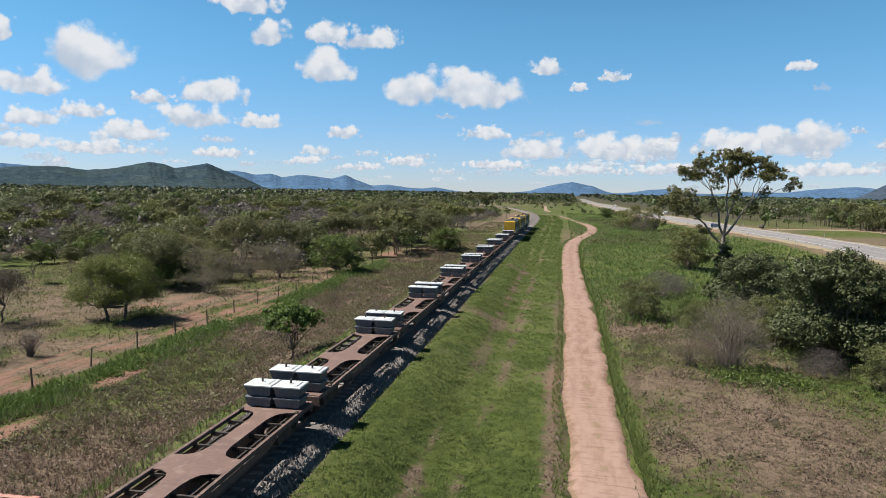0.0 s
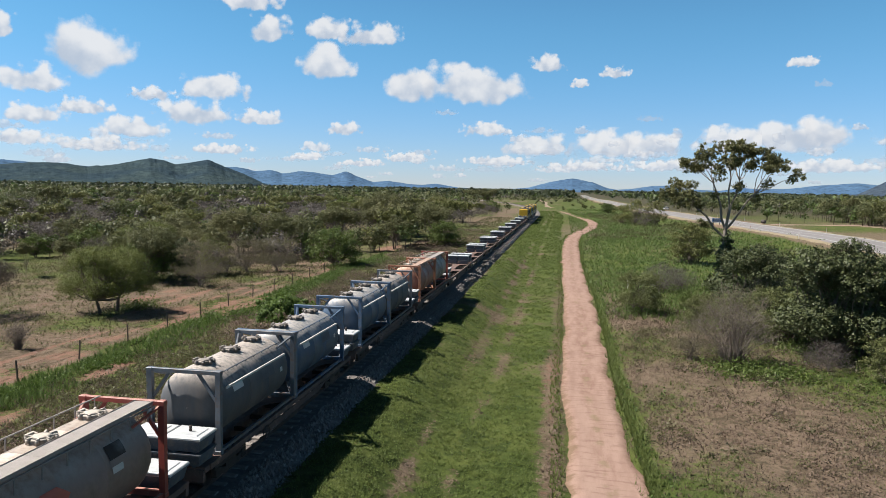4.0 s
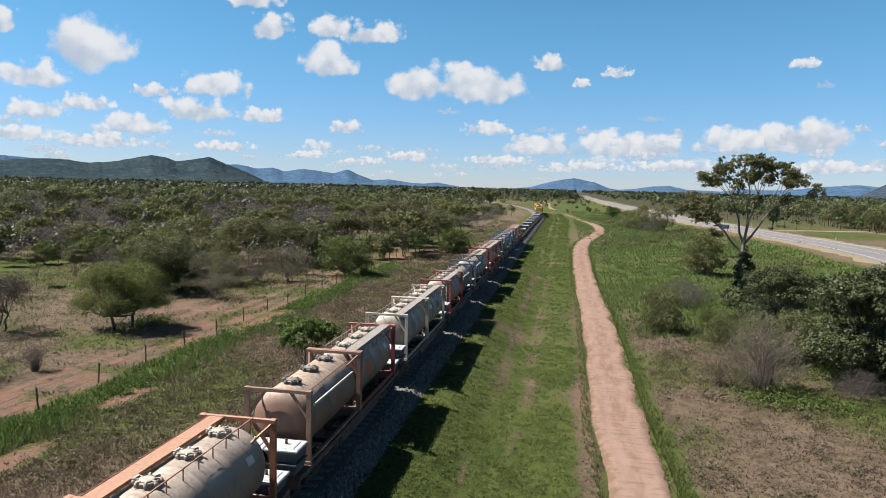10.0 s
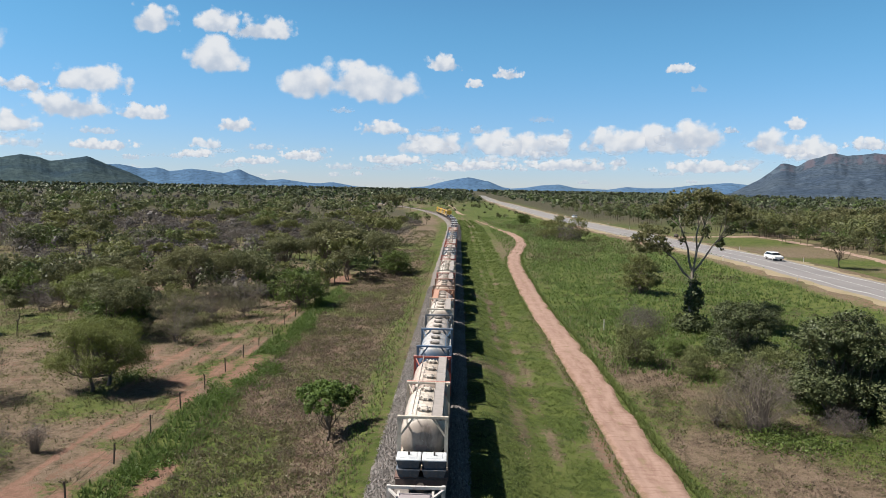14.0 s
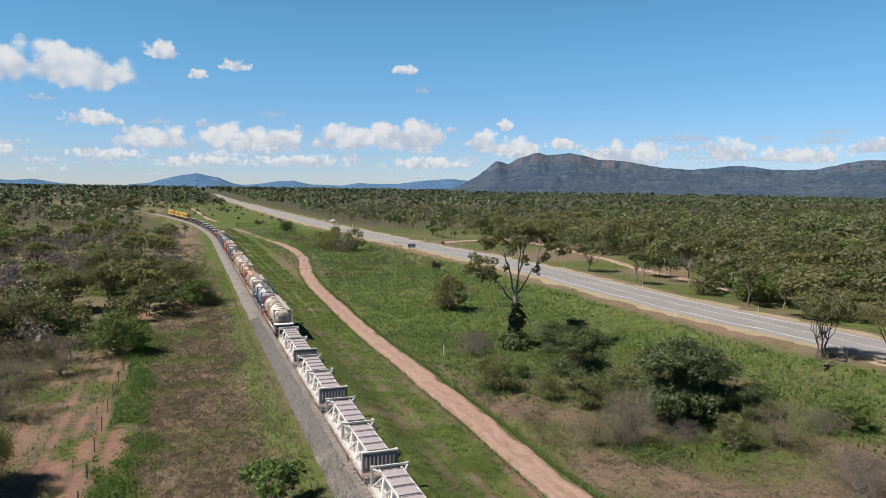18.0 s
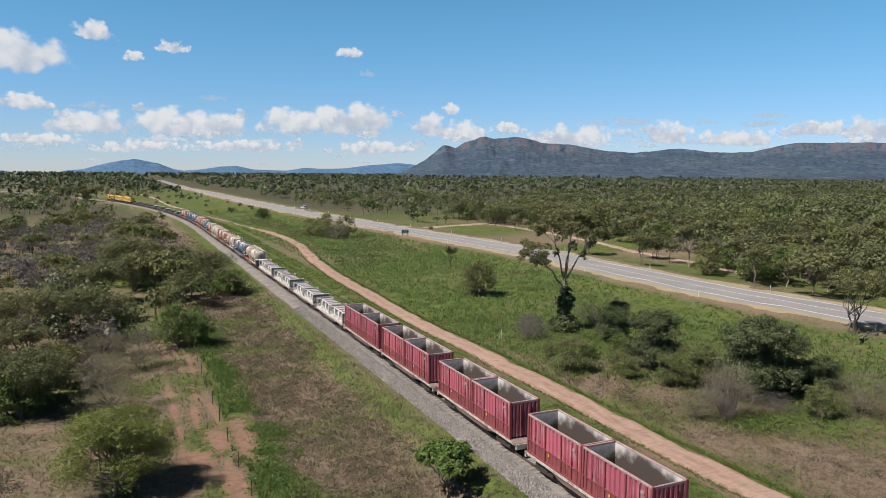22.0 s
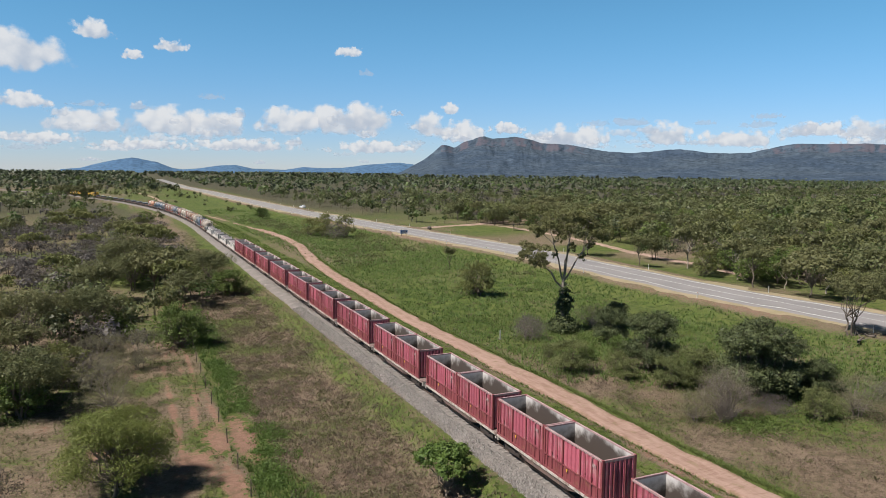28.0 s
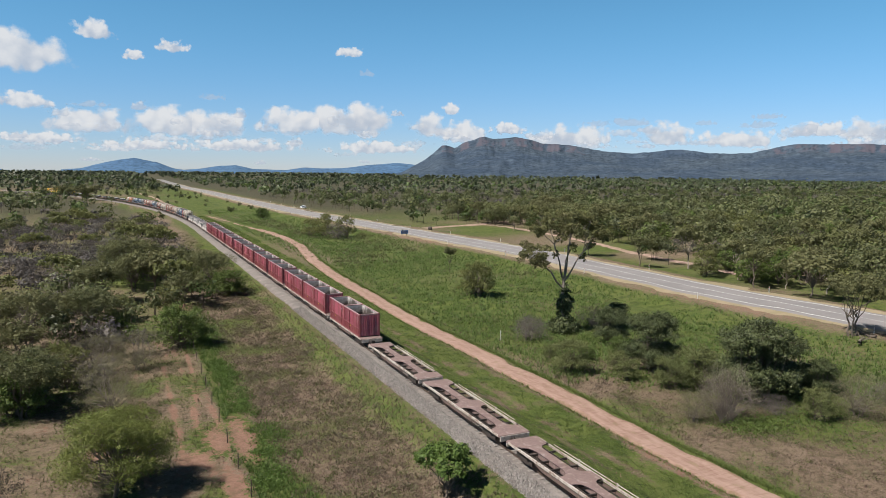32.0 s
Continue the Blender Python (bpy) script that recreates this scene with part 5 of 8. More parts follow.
def open_container():
    """A maroon open-topped ore container with ribbed walls and a stained lining."""
    c = thing("ore_container", "maroon ribbed steel open-top container stained dark inside", "container", "open containers on the train")
    H, hl, hw = 2.65, 3.03, 1.22

    def ribbed(length, n, z0, z1, depth=0.05):
        """A corrugated wall standing in the xz plane's normal x, running along y."""
        pitch = length / n
        line = []
        for i in range(n):
            a = -length / 2 + i * pitch
            line += [(0.0, a), (0.0, a + pitch * 0.34), (depth, a + pitch * 0.46), (depth, a + pitch * 0.88)]
        line.append((0.0, length / 2))
        v = [(x, y, z) for z in (z0, z1) for x, y in line]
        m = len(line)
        return Form().add(v, [(i, i + 1, m + i + 1, m + i) for i in range(m - 1)])

    for s in (-1, 1):
        up = part("side_wall", shared("side_wall_up", M_MAROON, lambda: ribbed(5.85, 14, 0.95, 2.58, 0.085)), M_MAROON, c)
        up.matrix_basis = pose(s * (hw - 0.095), 0, 0, 0, 0, 0 if s > 0 else 180)
        low = part("lower_wall", shared("side_wall_low", M_MAROON_DEEP, lambda: ribbed(5.85, 14, 0.12, 0.95, 0.06)), M_MAROON_DEEP, c)
        low.matrix_basis = pose(s * (hw - 0.07), 0, 0, 0, 0, 0 if s > 0 else 180)
        part("mid_rail", shared("mid_rail", M_MAROON_DEEP, lambda: Form().box(-0.035, 0.035, -2.95, 2.95, 0.90, 0.98)), M_MAROON_DEEP, c).matrix_basis = pose(s * (hw - 0.01), 0, 0)
        part("top_rail", shared("top_rail", M_RIM, lambda: Form().box(-0.07, 0.07, -2.95, 2.95, 2.54, H, 0.015)), M_RIM, c).matrix_basis = pose(s * (hw - 0.06), 0, 0)
        part("bottom_rail", shared("c_bottom_rail", M_MAROON_DEEP, lambda: Form().box(-0.06, 0.06, -2.95, 2.95, 0.0, 0.14)), M_MAROON_DEEP, c).matrix_basis = pose(s * (hw - 0.06), 0, 0)
        e = part("end_wall", shared("end_wall", M_MAROON, lambda: ribbed(2.2, 7, 0.12, 2.5, 0.07)), M_MAROON, c)
        e.matrix_basis = pose(0, s * (hl - 0.08), 0, 0, 0, 90 if s > 0 else -90)
        part("end_rail", shared("end_rail", M_RIM, lambda: Form().box(-1.1, 1.1, -0.06, 0.06, 2.5, H, 0.015)), M_RIM, c).matrix_basis = pose(0, s * (hl - 0.07), 0)
        for q in (-1, 1):
            part("corner_post", shared("c_corner_post", M_MAROON_DEEP, lambda: Form().box(-0.08, 0.08, -0.08, 0.08, 0.0, H + 0.02, 0.012)), M_MAROON_DEEP, c).matrix_basis = pose(q * (hw - 0.08), s * (hl - 0.08), 0)
    def lining():
        f = Form()
        x, y = hw - 0.14, hl - 0.17
        v = [(-x, -y, 0.2), (x, -y, 0.2), (x, y, 0.2), (-x, y, 0.2), (-x, -y, 2.56), (x, -y, 2.56), (x, y, 2.56), (-x, y, 2.56)]
        return f.add(v, [(0, 1, 2, 3), (0, 4, 5, 1), (1, 5, 6, 2), (2, 6, 7, 3), (3, 7, 4, 0)])
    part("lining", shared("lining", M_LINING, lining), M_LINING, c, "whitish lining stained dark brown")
    # side doors: lock rods, hinge strips, a pale marking plate and a rusty scuff
    for s in (-1, 1):
        for y in (-2.05, -1.45, 1.45, 2.05):
            part("lock_rod", shared("lock_rod", M_MAROON_DEEP, lambda: Form().rod((0, 0, 0.2), (0, 0, 2.45), 0.024, seg=5).box(-0.03, 0.03, -0.05, 0.05, 1.2, 1.34)), M_MAROON_DEEP, c).matrix_basis = pose(s * (hw + 0.012), y, 0)
        for y in (-2.6, -0.9, 0.9, 2.6):
            part("post_strip", shared("post_strip", M_MAROON_DEEP, lambda: Form().box(-0.03, 0.03, -0.06, 0.06, 0.14, 2.54)), M_MAROON_DEEP, c).matrix_basis = pose(s * (hw - 0.005), y, 0)
        part("marking_plate", shared("marking_plate", M_RIM, lambda: Form().box(-0.01, 0.01, -0.16, 0.16, -0.1, 0.1)), M_RIM, c, "pale worn marking plate").matrix_basis = pose(s * (hw + 0.035), s * 2.33, 2.1)
    part("warning_tag", shared("warning_tag", M_YELLOW, lambda: Form().box(-0.01, 0.01, -0.06, 0.06, -0.08, 0.08)), M_YELLOW, c, "small yellow warning tag").matrix_basis = pose(-hw - 0.035, 0.35, 0.75)
    part("door_bar", shared("door_bar", M_MAROON_DEEP, lambda: Form().rod((-0.4, -hl - 0.02, 0.2), (-0.4, -hl - 0.02, 2.4), 0.025, seg=5).rod((0.4, -hl - 0.02, 0.2), (0.4, -hl - 0.02, 2.4), 0.025, seg=5)), M_MAROON_DEEP, c)
    return c


def cargo_rack():
    """An off-white low rack with braced sides, grey cover sheets and a ribbed end panel."""
    r = thing("cargo_rack", "off-white steel rack with grey cover sheets on the wagon", "rack", "racks on the train")
    H, hl, hw = 1.25, 3.0, 1.2
    part("base", shared("rack_base", M_RACK, lambda: Form().box(-hw, hw, -hl, hl, 0.0, 0.16)), M_RACK, r)
    for s in (-1, 1):
        for y in (-hl + 0.08, hl - 0.08):
            part("post", shared("rack_post", M_RACK, lambda: Form().box(-0.08, 0.08, -0.08, 0.08, 0.16, H + 0.12, 0.01)), M_RACK, r).matrix_basis = pose(s * (hw - 0.08), y, 0)
        for k in range(3):
            y0 = -hl + 0.25 + k * 1.85
            part("brace", shared("rack_brace_a%d" % s, M_RACK, lambda: Form().bar((s * 1.12, 0, 0.16), (s * 0.70, 0.9, 1.08), 0.09, 0.09)), M_RACK, r).matrix_basis = pose(0, y0, 0)
            part("brace", shared("rack_brace_b%d" % s, M_RACK, lambda: Form().bar((s * 0.70, 0.9, 1.08), (s * 1.12, 1.8, 0.16), 0.09, 0.09)), M_RACK, r).matrix_basis = pose(0, y0, 0)

            def hoop():
                f = Form()
                return f.ring(0.30, 0.032, 16)
            part("ring", shared("rack_ring", M_PANEL, hoop), M_PANEL, r).matrix_basis = pose(s * 0.92, y0 + 0.9, 0.52)
        part("top_rail", shared("rack_top_rail", M_RACK, lambda: Form().box(-0.05, 0.05, -hl + 0.1, hl - 0.1, 1.06, 1.16)), M_RACK, r).matrix_basis = pose(s * 0.70, 0, 0)
    for k in range(4):
        def cover():
            f = Form()
            v = [(x, y, z) for y in (-0.53, 0.53) for x, z in ((-0.64, 1.15), (-0.59, 1.21), (0.59, 1.21), (0.64, 1.15))]
            f.add(v, [(0, 1, 5, 4), (1, 2, 6, 5), (2, 3, 7, 6), (3, 0, 4, 7), (3, 2, 1, 0), (4, 5, 6, 7)])
            for y in (-0.55, 0.50):
                f.box(-0.66, 0.66, y, y + 0.05, 1.17, 1.25)
            return f
        part("cover_sheet", shared("rack_cover", M_SLAB, cover), M_SLAB, r).matrix_basis = pose(0, -1.95 + k * 1.28, 0)
    part("body", shared("rack_body", M_PANEL, lambda: Form().box(-0.5, 0.5, -2.6, 2.6, 0.16, 1.14)), M_PANEL, r, "dark grey load under the sheets")
    part("head_beam", shared("rack_head", M_RACK, lambda: Form().bar((-1.12, 2.92, 1.28), (1.12, 2.92, 1.28), 0.12, 0.12).bar((-1.12, 2.9, 1.2), (-0.72, 2.2, 1.18), 0.1, 0.08).bar((1.12, 2.9, 1.2), (0.72, 2.2, 1.18), 0.1, 0.08)), M_RACK, r)
    return r


def rack_end_panel(r):
    def panel():
        f = Form().box(-1.14, 1.14, -3.06, -2.99, 0.1, 1.25)
        return f

    def ribs():
        f = Form()
        for x in np.linspace(-0.9, 0.9, 8):
            f.box(x - 0.05, x + 0.05, -3.10, -3.06, 0.3, 1.02)
        return f.box(-1.2, 1.2, -3.12, -2.95, 1.25, 1.36, 0.02)
    p = part("end_panel", shared("rack_end_panel", M_PANEL, panel), M_PANEL, r, "grey ribbed end panel")
    part("panel_ribs", shared("rack_panel_ribs", M_RACK, ribs), M_RACK, p)


def locomotive():
    """A yellow diesel: long narrow hood, cab, walkways, six-wheel bogies."""
    L = thing("locomotive", "yellow diesel locomotive with a sooty roof", "locomotive", "locomotives")
    part("underframe", Form().box(-1.4, 1.4, -9.9, 9.9, 1.05, 1.4, 0.03), M_DARK, L)
    part("hood", Form().box(-1.15, 1.15, -9.3, 5.2, 1.4, 3.75, 0.18), M_LOCO, L)
    part("hood_roof", Form().box(-0.95, 0.95, -9.0, 5.1, 3.75, 3.95, 0.12), M_LOCO_ROOF, L)
    cab = part("cab", Form().box(-1.4, 1.4, 5.2, 8.2, 1.4, 3.95, 0.2), M_LOCO, L)
    part("nose", Form().box(-1.0, 1.0, 8.2, 9.5, 1.4, 2.7, 0.15), M_LOCO, L)
    for s in (-1, 1):
        part("side_window", Form().box(s * 1.405 - 0.01, s * 1.405 + 0.01, 5.9, 7.4, 2.75, 3.4), M_GLASS, cab)
        for k in range(5):
            part("grille", Form().box(s * 1.16 - 0.015, s * 1.16 + 0.015, -8.6 + k * 2.6, -6.8 + k * 2.6, 1.8, 3.4), M_LOCO_ROOF, L)
        f = Form().rod((s * 1.38, -9.5, 2.4), (s * 1.38, 5.2, 2.4), 0.03, seg=5)
        for y in np.linspace(-9.4, 5.0, 9):
            f.rod((s * 1.38, y, 1.4), (s * 1.38, y, 2.4), 0.025, seg=5)
        part("handrail", f, M_STRIPE, L)
    part("windscreen", Form().box(-1.1, 1.1, 8.205, 8.23, 2.85, 3.5), M_GLASS, cab)
    for y in (-7.5, -4.2):
        part("roof_fan", Form().rod((0, y, 3.93), (0, y, 4.05), 0.6, seg=16), M_DARK, L)
    part("exhaust", Form().box(-0.25, 0.25, -0.6, 0.6, 3.93, 4.15, 0.04), M_DARK, L)
    part("fuel_tank", Form().box(-1.25, 1.25, -2.6, 2.6, 0.35, 1.05, 0.08), M_DARK, L)
    for y0 in (-6.6, 6.6):
        b = part("bogie", Form().box(-1.1, 1.1, -2.2, 2.2, 0.55, 1.0), M_DARK, L)
        b.matrix_basis = pose(0, y0, 0)
        for y in (-1.7, 0, 1.7):
            for s in (-1, 1):
                part("wheel", Form().rod((s * 0.55, y, 0.48), (s * 0.70, y, 0.48), 0.48, seg=16), M_WHEEL, b)
    return L


def lining_material():
    """White paint inside, stained with ore and graded darker towards the floor and the middle."""
    m, n, l = nodes_of("ore-stained lining")
    b = n["Principled BSDF"]
    co = n.new("ShaderNodeTexCoord").outputs["Object"]
    sx = n.new("ShaderNodeSeparateXYZ")
    l.new(co, sx.inputs[0])
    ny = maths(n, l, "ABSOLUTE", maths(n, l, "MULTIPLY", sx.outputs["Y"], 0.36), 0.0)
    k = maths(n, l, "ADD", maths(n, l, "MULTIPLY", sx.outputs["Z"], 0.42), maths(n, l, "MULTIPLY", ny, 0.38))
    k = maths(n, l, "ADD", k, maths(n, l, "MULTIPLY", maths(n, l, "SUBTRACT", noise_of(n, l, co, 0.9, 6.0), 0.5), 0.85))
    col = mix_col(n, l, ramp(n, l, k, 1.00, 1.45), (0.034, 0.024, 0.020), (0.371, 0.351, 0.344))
    l.new(col, b.inputs["Base Color"])
    b.inputs["Roughness"].default_value = 0.85
    return m


M_LINING = lining_material()


def build_train():
    brown = "rusty brown open-decked container wagon"
    decks = {}

    def wagon(kind, along):
        if kind not in decks:
            decks[kind] = {"long": lambda: flat_wagon(14.2, M_RUST, M_SILL, brown),
                           "pale": lambda: flat_wagon(13.3, M_RUST_DUSTY, M_SILL_PALE, "dusty brown container wagon with pale side sills"),
                           "tail": lambda: flat_wagon(14.3, M_RUST_DUSTY, M_SILL_PALE, "empty dusty brown container wagon with a pale side rail", True)}[kind]()
            return ride(decks[kind], along, RAIL)
        return ride(copy_thing(decks[kind], Matrix()), along, RAIL)

    stacks = {}

    def bins(along, high):
        for x in (-0.6, 0.6):
            if high not in stacks:
                stacks[high] = bin_stack(high)
                ob = stacks[high]
            else:
                ob = copy_thing(stacks[high], Matrix())
            RIDERS.append((ob, along, RAIL + DECK + 0.006, x))

    first = ride(locomotive(), 158.9, RAIL)
    for k in (1, 2):
        ride(copy_thing(first, Matrix()), 158.9 + 21.2 * k, RAIL)
    for k in range(9):
        at = 19.75 + 15.05 * k
        wagon("long", at)
        bins(at - 6.3, 2)
        bins(at + 6.3, 2)
    cream, blue, grey = "cream tank container in a faded %s frame", "dusty blue tank container in a %s frame", "grey-blue dusty tank container in a %s frame"
    mark = ((-1.6, -0.5, 62, 88, M_PATCH), (0.9, 1.5, 50, 68, M_LINING), (0.9, 1.3, 76, 84, M_STRIPE))
    logo = ((-2.0, -1.1, 62, 96, M_PATCH), (1.4, 1.8, 58, 70, M_STRIPE))
    pale = ((-1.9, -1.2, 60, 74, M_STRIPE), (0.2, 1.2, 66, 84, M_GREY_SHELL), (1.7, 1.9, 80, 88, M_STRIPE))
    badge = ((-2.45, -1.25, 70, 108, M_PATCH), (1.75, 2.3, 52, 56, M_PANEL), (2.0, 2.3, 62, 66, M_PANEL), (2.1, 2.35, 74, 80, M_PANEL), (2.05, 2.2, 84, 88, M_PANEL))
    spec = [   # the far and the near container of each wagon: shell, frame, walkway, label, strip, ladder, marks, end plate
        ((M_WHITE_SHELL, M_RED, "right", cream % "red", False, False, None, None), (M_ORANGE_SHELL, M_ORANGE, "right", "rust-dusted orange tank container in an orange frame", False, False, None, None)),
        ((M_GREY_SHELL, M_STEEL_BLUE, "", grey % "grey", True, False, None, None), (M_BLUE_SHELL, M_BLUE, "", blue % "blue", True, False, None, M_GREY_SHELL)),
        ((M_BLUE_SHELL, M_BLUE, "", blue % "blue", True, False, pale, None), (M_GREY_SHELL, M_STEEL_BLUE, "", grey % "grey-blue", True, False, pale, None)),
        ((M_CREAM, M_RED, "right", cream % "red", False, False, mark, None), (M_CREAM, M_RED, "right", cream % "red", False, True, mark, M_PATCH)),
        ((M_CREAM, M_RED, "right", cream % "red", False, False, None, None), (M_BLUE_SHELL, M_STEEL_BLUE, "", blue % "grey", True, False, pale, M_BLUE)),
        ((M_GREY_SHELL, M_STEEL_BLUE, "", grey % "grey", True, False, pale, None), (M_CREAM, M_RED, "right", cream % "red", False, True, badge, M_PATCH)),
        ((M_WHITE_SHELL, M_CREAM_FRAME, "right", "stained white tank container in a cream frame", False, False, pale, None), (M_WHITE_SHELL, M_CREAM_FRAME, "right", "stained white tank container in a cream frame", False, False, None, M_CREAM)),
        ((M_CREAM, M_RED, "right", cream % "red", False, False, logo, None), (M_TAN_SHELL, M_TAN, "", "tan dusty tank container in a tan frame", True, False, None, None)),
        ((M_CREAM, M_ORANGE, "left", cream % "orange", False, False, logo, None), (M_WHITE_SHELL, M_CREAM_FRAME, "right", "stained white tank container in a cream frame", False, False, pale, M_CREAM)),
        ((M_GREY_SHELL, M_STEEL_BLUE, "", grey % "grey-blue", True, False, None, None), (M_BLUE_SHELL, M_BLUE, "", blue % "blue", True, False, None, None)),
        ((M_CREAM, M_RED, "right", cream % "red", False, False, None, None), (M_WHITE_SHELL, M_CREAM_FRAME, "right", "stained white tank container in a cream frame", False, False, None, M_CREAM))]
    for k, couple in enumerate(spec):
        front = 11.6 - 15.1 * k
        at = front - 6.1
        wagon("long", at)
        bins(at + 6.75, 1)
        bins(at - 6.75, 2)
        for (shell, frame_mat, way, label, strip, rungs, marks, plate), y in zip(couple, (at + 3.06, at - 3.06)):
            tank = ride(tank_container(shell, frame_mat, way, label, strip, rungs, marks, end_plate=plate), y, RAIL + DECK + 0.006)
            if k == 4 and y > at:
                words = bpy.data.curves.new("lettering", "FONT")
                words.body, words.size, words.align_x, words.extrude = "TANK\nCONTAINERS", 0.34, "LEFT", 0.004
                tmp = new("lettering", words)
                me = bpy.data.meshes.new_from_object(tmp.evaluated_get(bpy.context.evaluated_depsgraph_get()))
                bpy.data.objects.remove(tmp)
                me.materials.append(M_STRIPE)
                text = part("lettering", me, M_STRIPE, tank, "white painted words")
                text.matrix_basis = pose(1.09, -2.0, 1.72, 72, 0, 90)
    rack_proto = {}
    for front in (-156.5, -171.2, -186.3, -200.7):
        at = front - 6.1
        wagon("pale", at)
        for y, panel in ((at + 3.05, False), (at - 3.05, True)):
            if panel not in rack_proto:
                r = rack_proto[panel] = cargo_rack()
                if panel:
                    rack_end_panel(r)
            else:
                r = copy_thing(rack_proto[panel], Matrix())
            ride(r, y, RAIL + DECK + 0.006)
    box = None
    for front in (-214.1, -227.4, -241.7, -256.2, -270.7, -284.7, -298.7, -312.8, -326.8, -339.7, -354.3):
        at = front - 6.1
        wagon("pale", at - 0.3)
        for y in (at + 3.06, at - 3.06):
            ob = box = open_container() if box is None else copy_thing(box, Matrix())
            ride(ob, y, RAIL + DECK + 0.006)
    for k in range(4):
        wagon("tail", -369.6 - 7.2 - 15.2 * k)


def rider_rows(along, z, x=0.0):
    rows = []
    for t in range(33):
        m = on_line(along + travelled(t), z)
        rows.append((t, m @ Matrix.Translation((x, 0, 0)) if x else m))
    return rows


def motions():
    for ob, along, z, *x in RIDERS:
        walk(ob, rider_rows(along, z, *x))
    for car, y0, speed, lane in CARS:
        rows = []
        for t in range(0, 33, 2):
            y = y0 + speed * t
            xx = float(road_x(y)) + lane
            rows.append((t, pose(xx, y, land_z(xx, y) + 0.17, 0, 0, math.degrees(math.atan2(-(float(road_x(y + 1)) - float(road_x(y - 1))) / 2, 1)) + (180 if speed < 0 else 0))))
        walk(car, rows)


# ---- plants ----
def leaves_mesh(name, material, centres, sizes, rng, aspect=0.55, facing=None, three=False, scatter=0.58):
    """Many leaf-shaped blades, each a four-cornered piece turned its own way."""
    n = len(centres)
    d = rng.normal(size=(n, 3))
    face = rng.normal(size=(n, 3))
    if facing is not None:
        face = facing + scatter * face
        d = np.cross(face, d)
    d /= np.linalg.norm(d, axis=1)[:, None]
    e = np.cross(d, face)
    e /= np.linalg.norm(e, axis=1)[:, None]
    s = sizes[:, None]
    c = np.asarray(centres)
    if three:
        v = np.stack([c - d * s, c + e * s * aspect * 1.4 + d * s * 0.5, c - e * s * aspect * 1.2 + d * s * 0.7], 1).reshape(-1, 3)
        return sheet(name, v, np.arange(n * 3).reshape(-1, 3).tolist(), material, False)
    v = np.stack([c - d * s, c + e * s * aspect - d * s * 0.1, c + d * s, c - e * s * aspect + d * s * 0.1], 1).reshape(-1, 3)
    return sheet(name, v, (np.arange(n * 4).reshape(-1, 4)).tolist(), material, False)


def flakes_mesh(name, material, centres, sizes, rng, facing):
    """Leaf tufts of the far woods: three-cornered, each turned its own way."""
    n = len(centres)
    face = facing + 0.5 * rng.normal(size=(n, 3))
    d = np.cross(face, rng.normal(size=(n, 3)))
    d /= np.linalg.norm(d, axis=1)[:, None]
    e = np.cross(d, face)
    e /= np.linalg.norm(e, axis=1)[:, None]
    s, c = sizes[:, None], np.asarray(centres)
    v = np.stack([c - d * s, c + e * s * 1.1 + d * s * 0.5, c - e * s * 0.9 + d * s * 0.7], 1).reshape(-1, 3)
    return sheet(name, v, np.arange(n * 3).reshape(-1, 3).tolist(), material, False)


def sprig_points(rng, clumps, n, per=24):
    """Leaves gathered in sprigs over rounded clumps (x, y, z, rx, rz), thick on top, thin below, a few inside."""
    size = np.array([c[3] ** 2 for c in clumps])
    m = max(n // per, 1)
    pick = rng.choice(len(clumps), m, p=size / size.sum())
    p = rng.normal(size=(m, 3))
    p[:, 2] += 0.30
    p /= np.linalg.norm(p, axis=1)[:, None]
    c = np.array(clumps)[pick]
    depth = np.where(rng.rand(m) < 0.18, 0.25 + 0.4 * rng.rand(m), 0.72 + 0.38 * rng.rand(m))
    core = c[:, :3] + p * depth[:, None] * c[:, [3, 3, 4]]
    wide = c[:, 3] * rng.uniform(0.16, 0.34, m)
    who = np.repeat(np.arange(m), per)
    q = rng.normal(size=(m * per, 3)) * np.array((1, 1, 0.75))
    return p[who] * 0.75 + q * 0.45 + np.array((0, 0, 0.25)), core[who] + q * (wide[who] * 0.62)[:, None]


def limb(f, a, b, r0, r1, rng, bend=0.12, n=3):
    """A crooked tapering limb from a to b."""
    a, b = Vector(a), Vector(b)
    pts = [a + (b - a) * (i / n) for i in range(n + 1)]
    for p in pts[1:-1]:
        p += Vector(rng.uniform(-1, 1, 3)) * (b - a).length * bend
    for i in range(n):
        f.rod(pts[i], pts[i + 1], r0 + (r1 - r0) * i / n, r0 + (r1 - r0) * (i + 1) / n, 6 if r0 > 0.09 else 3, ends=False)
    return b


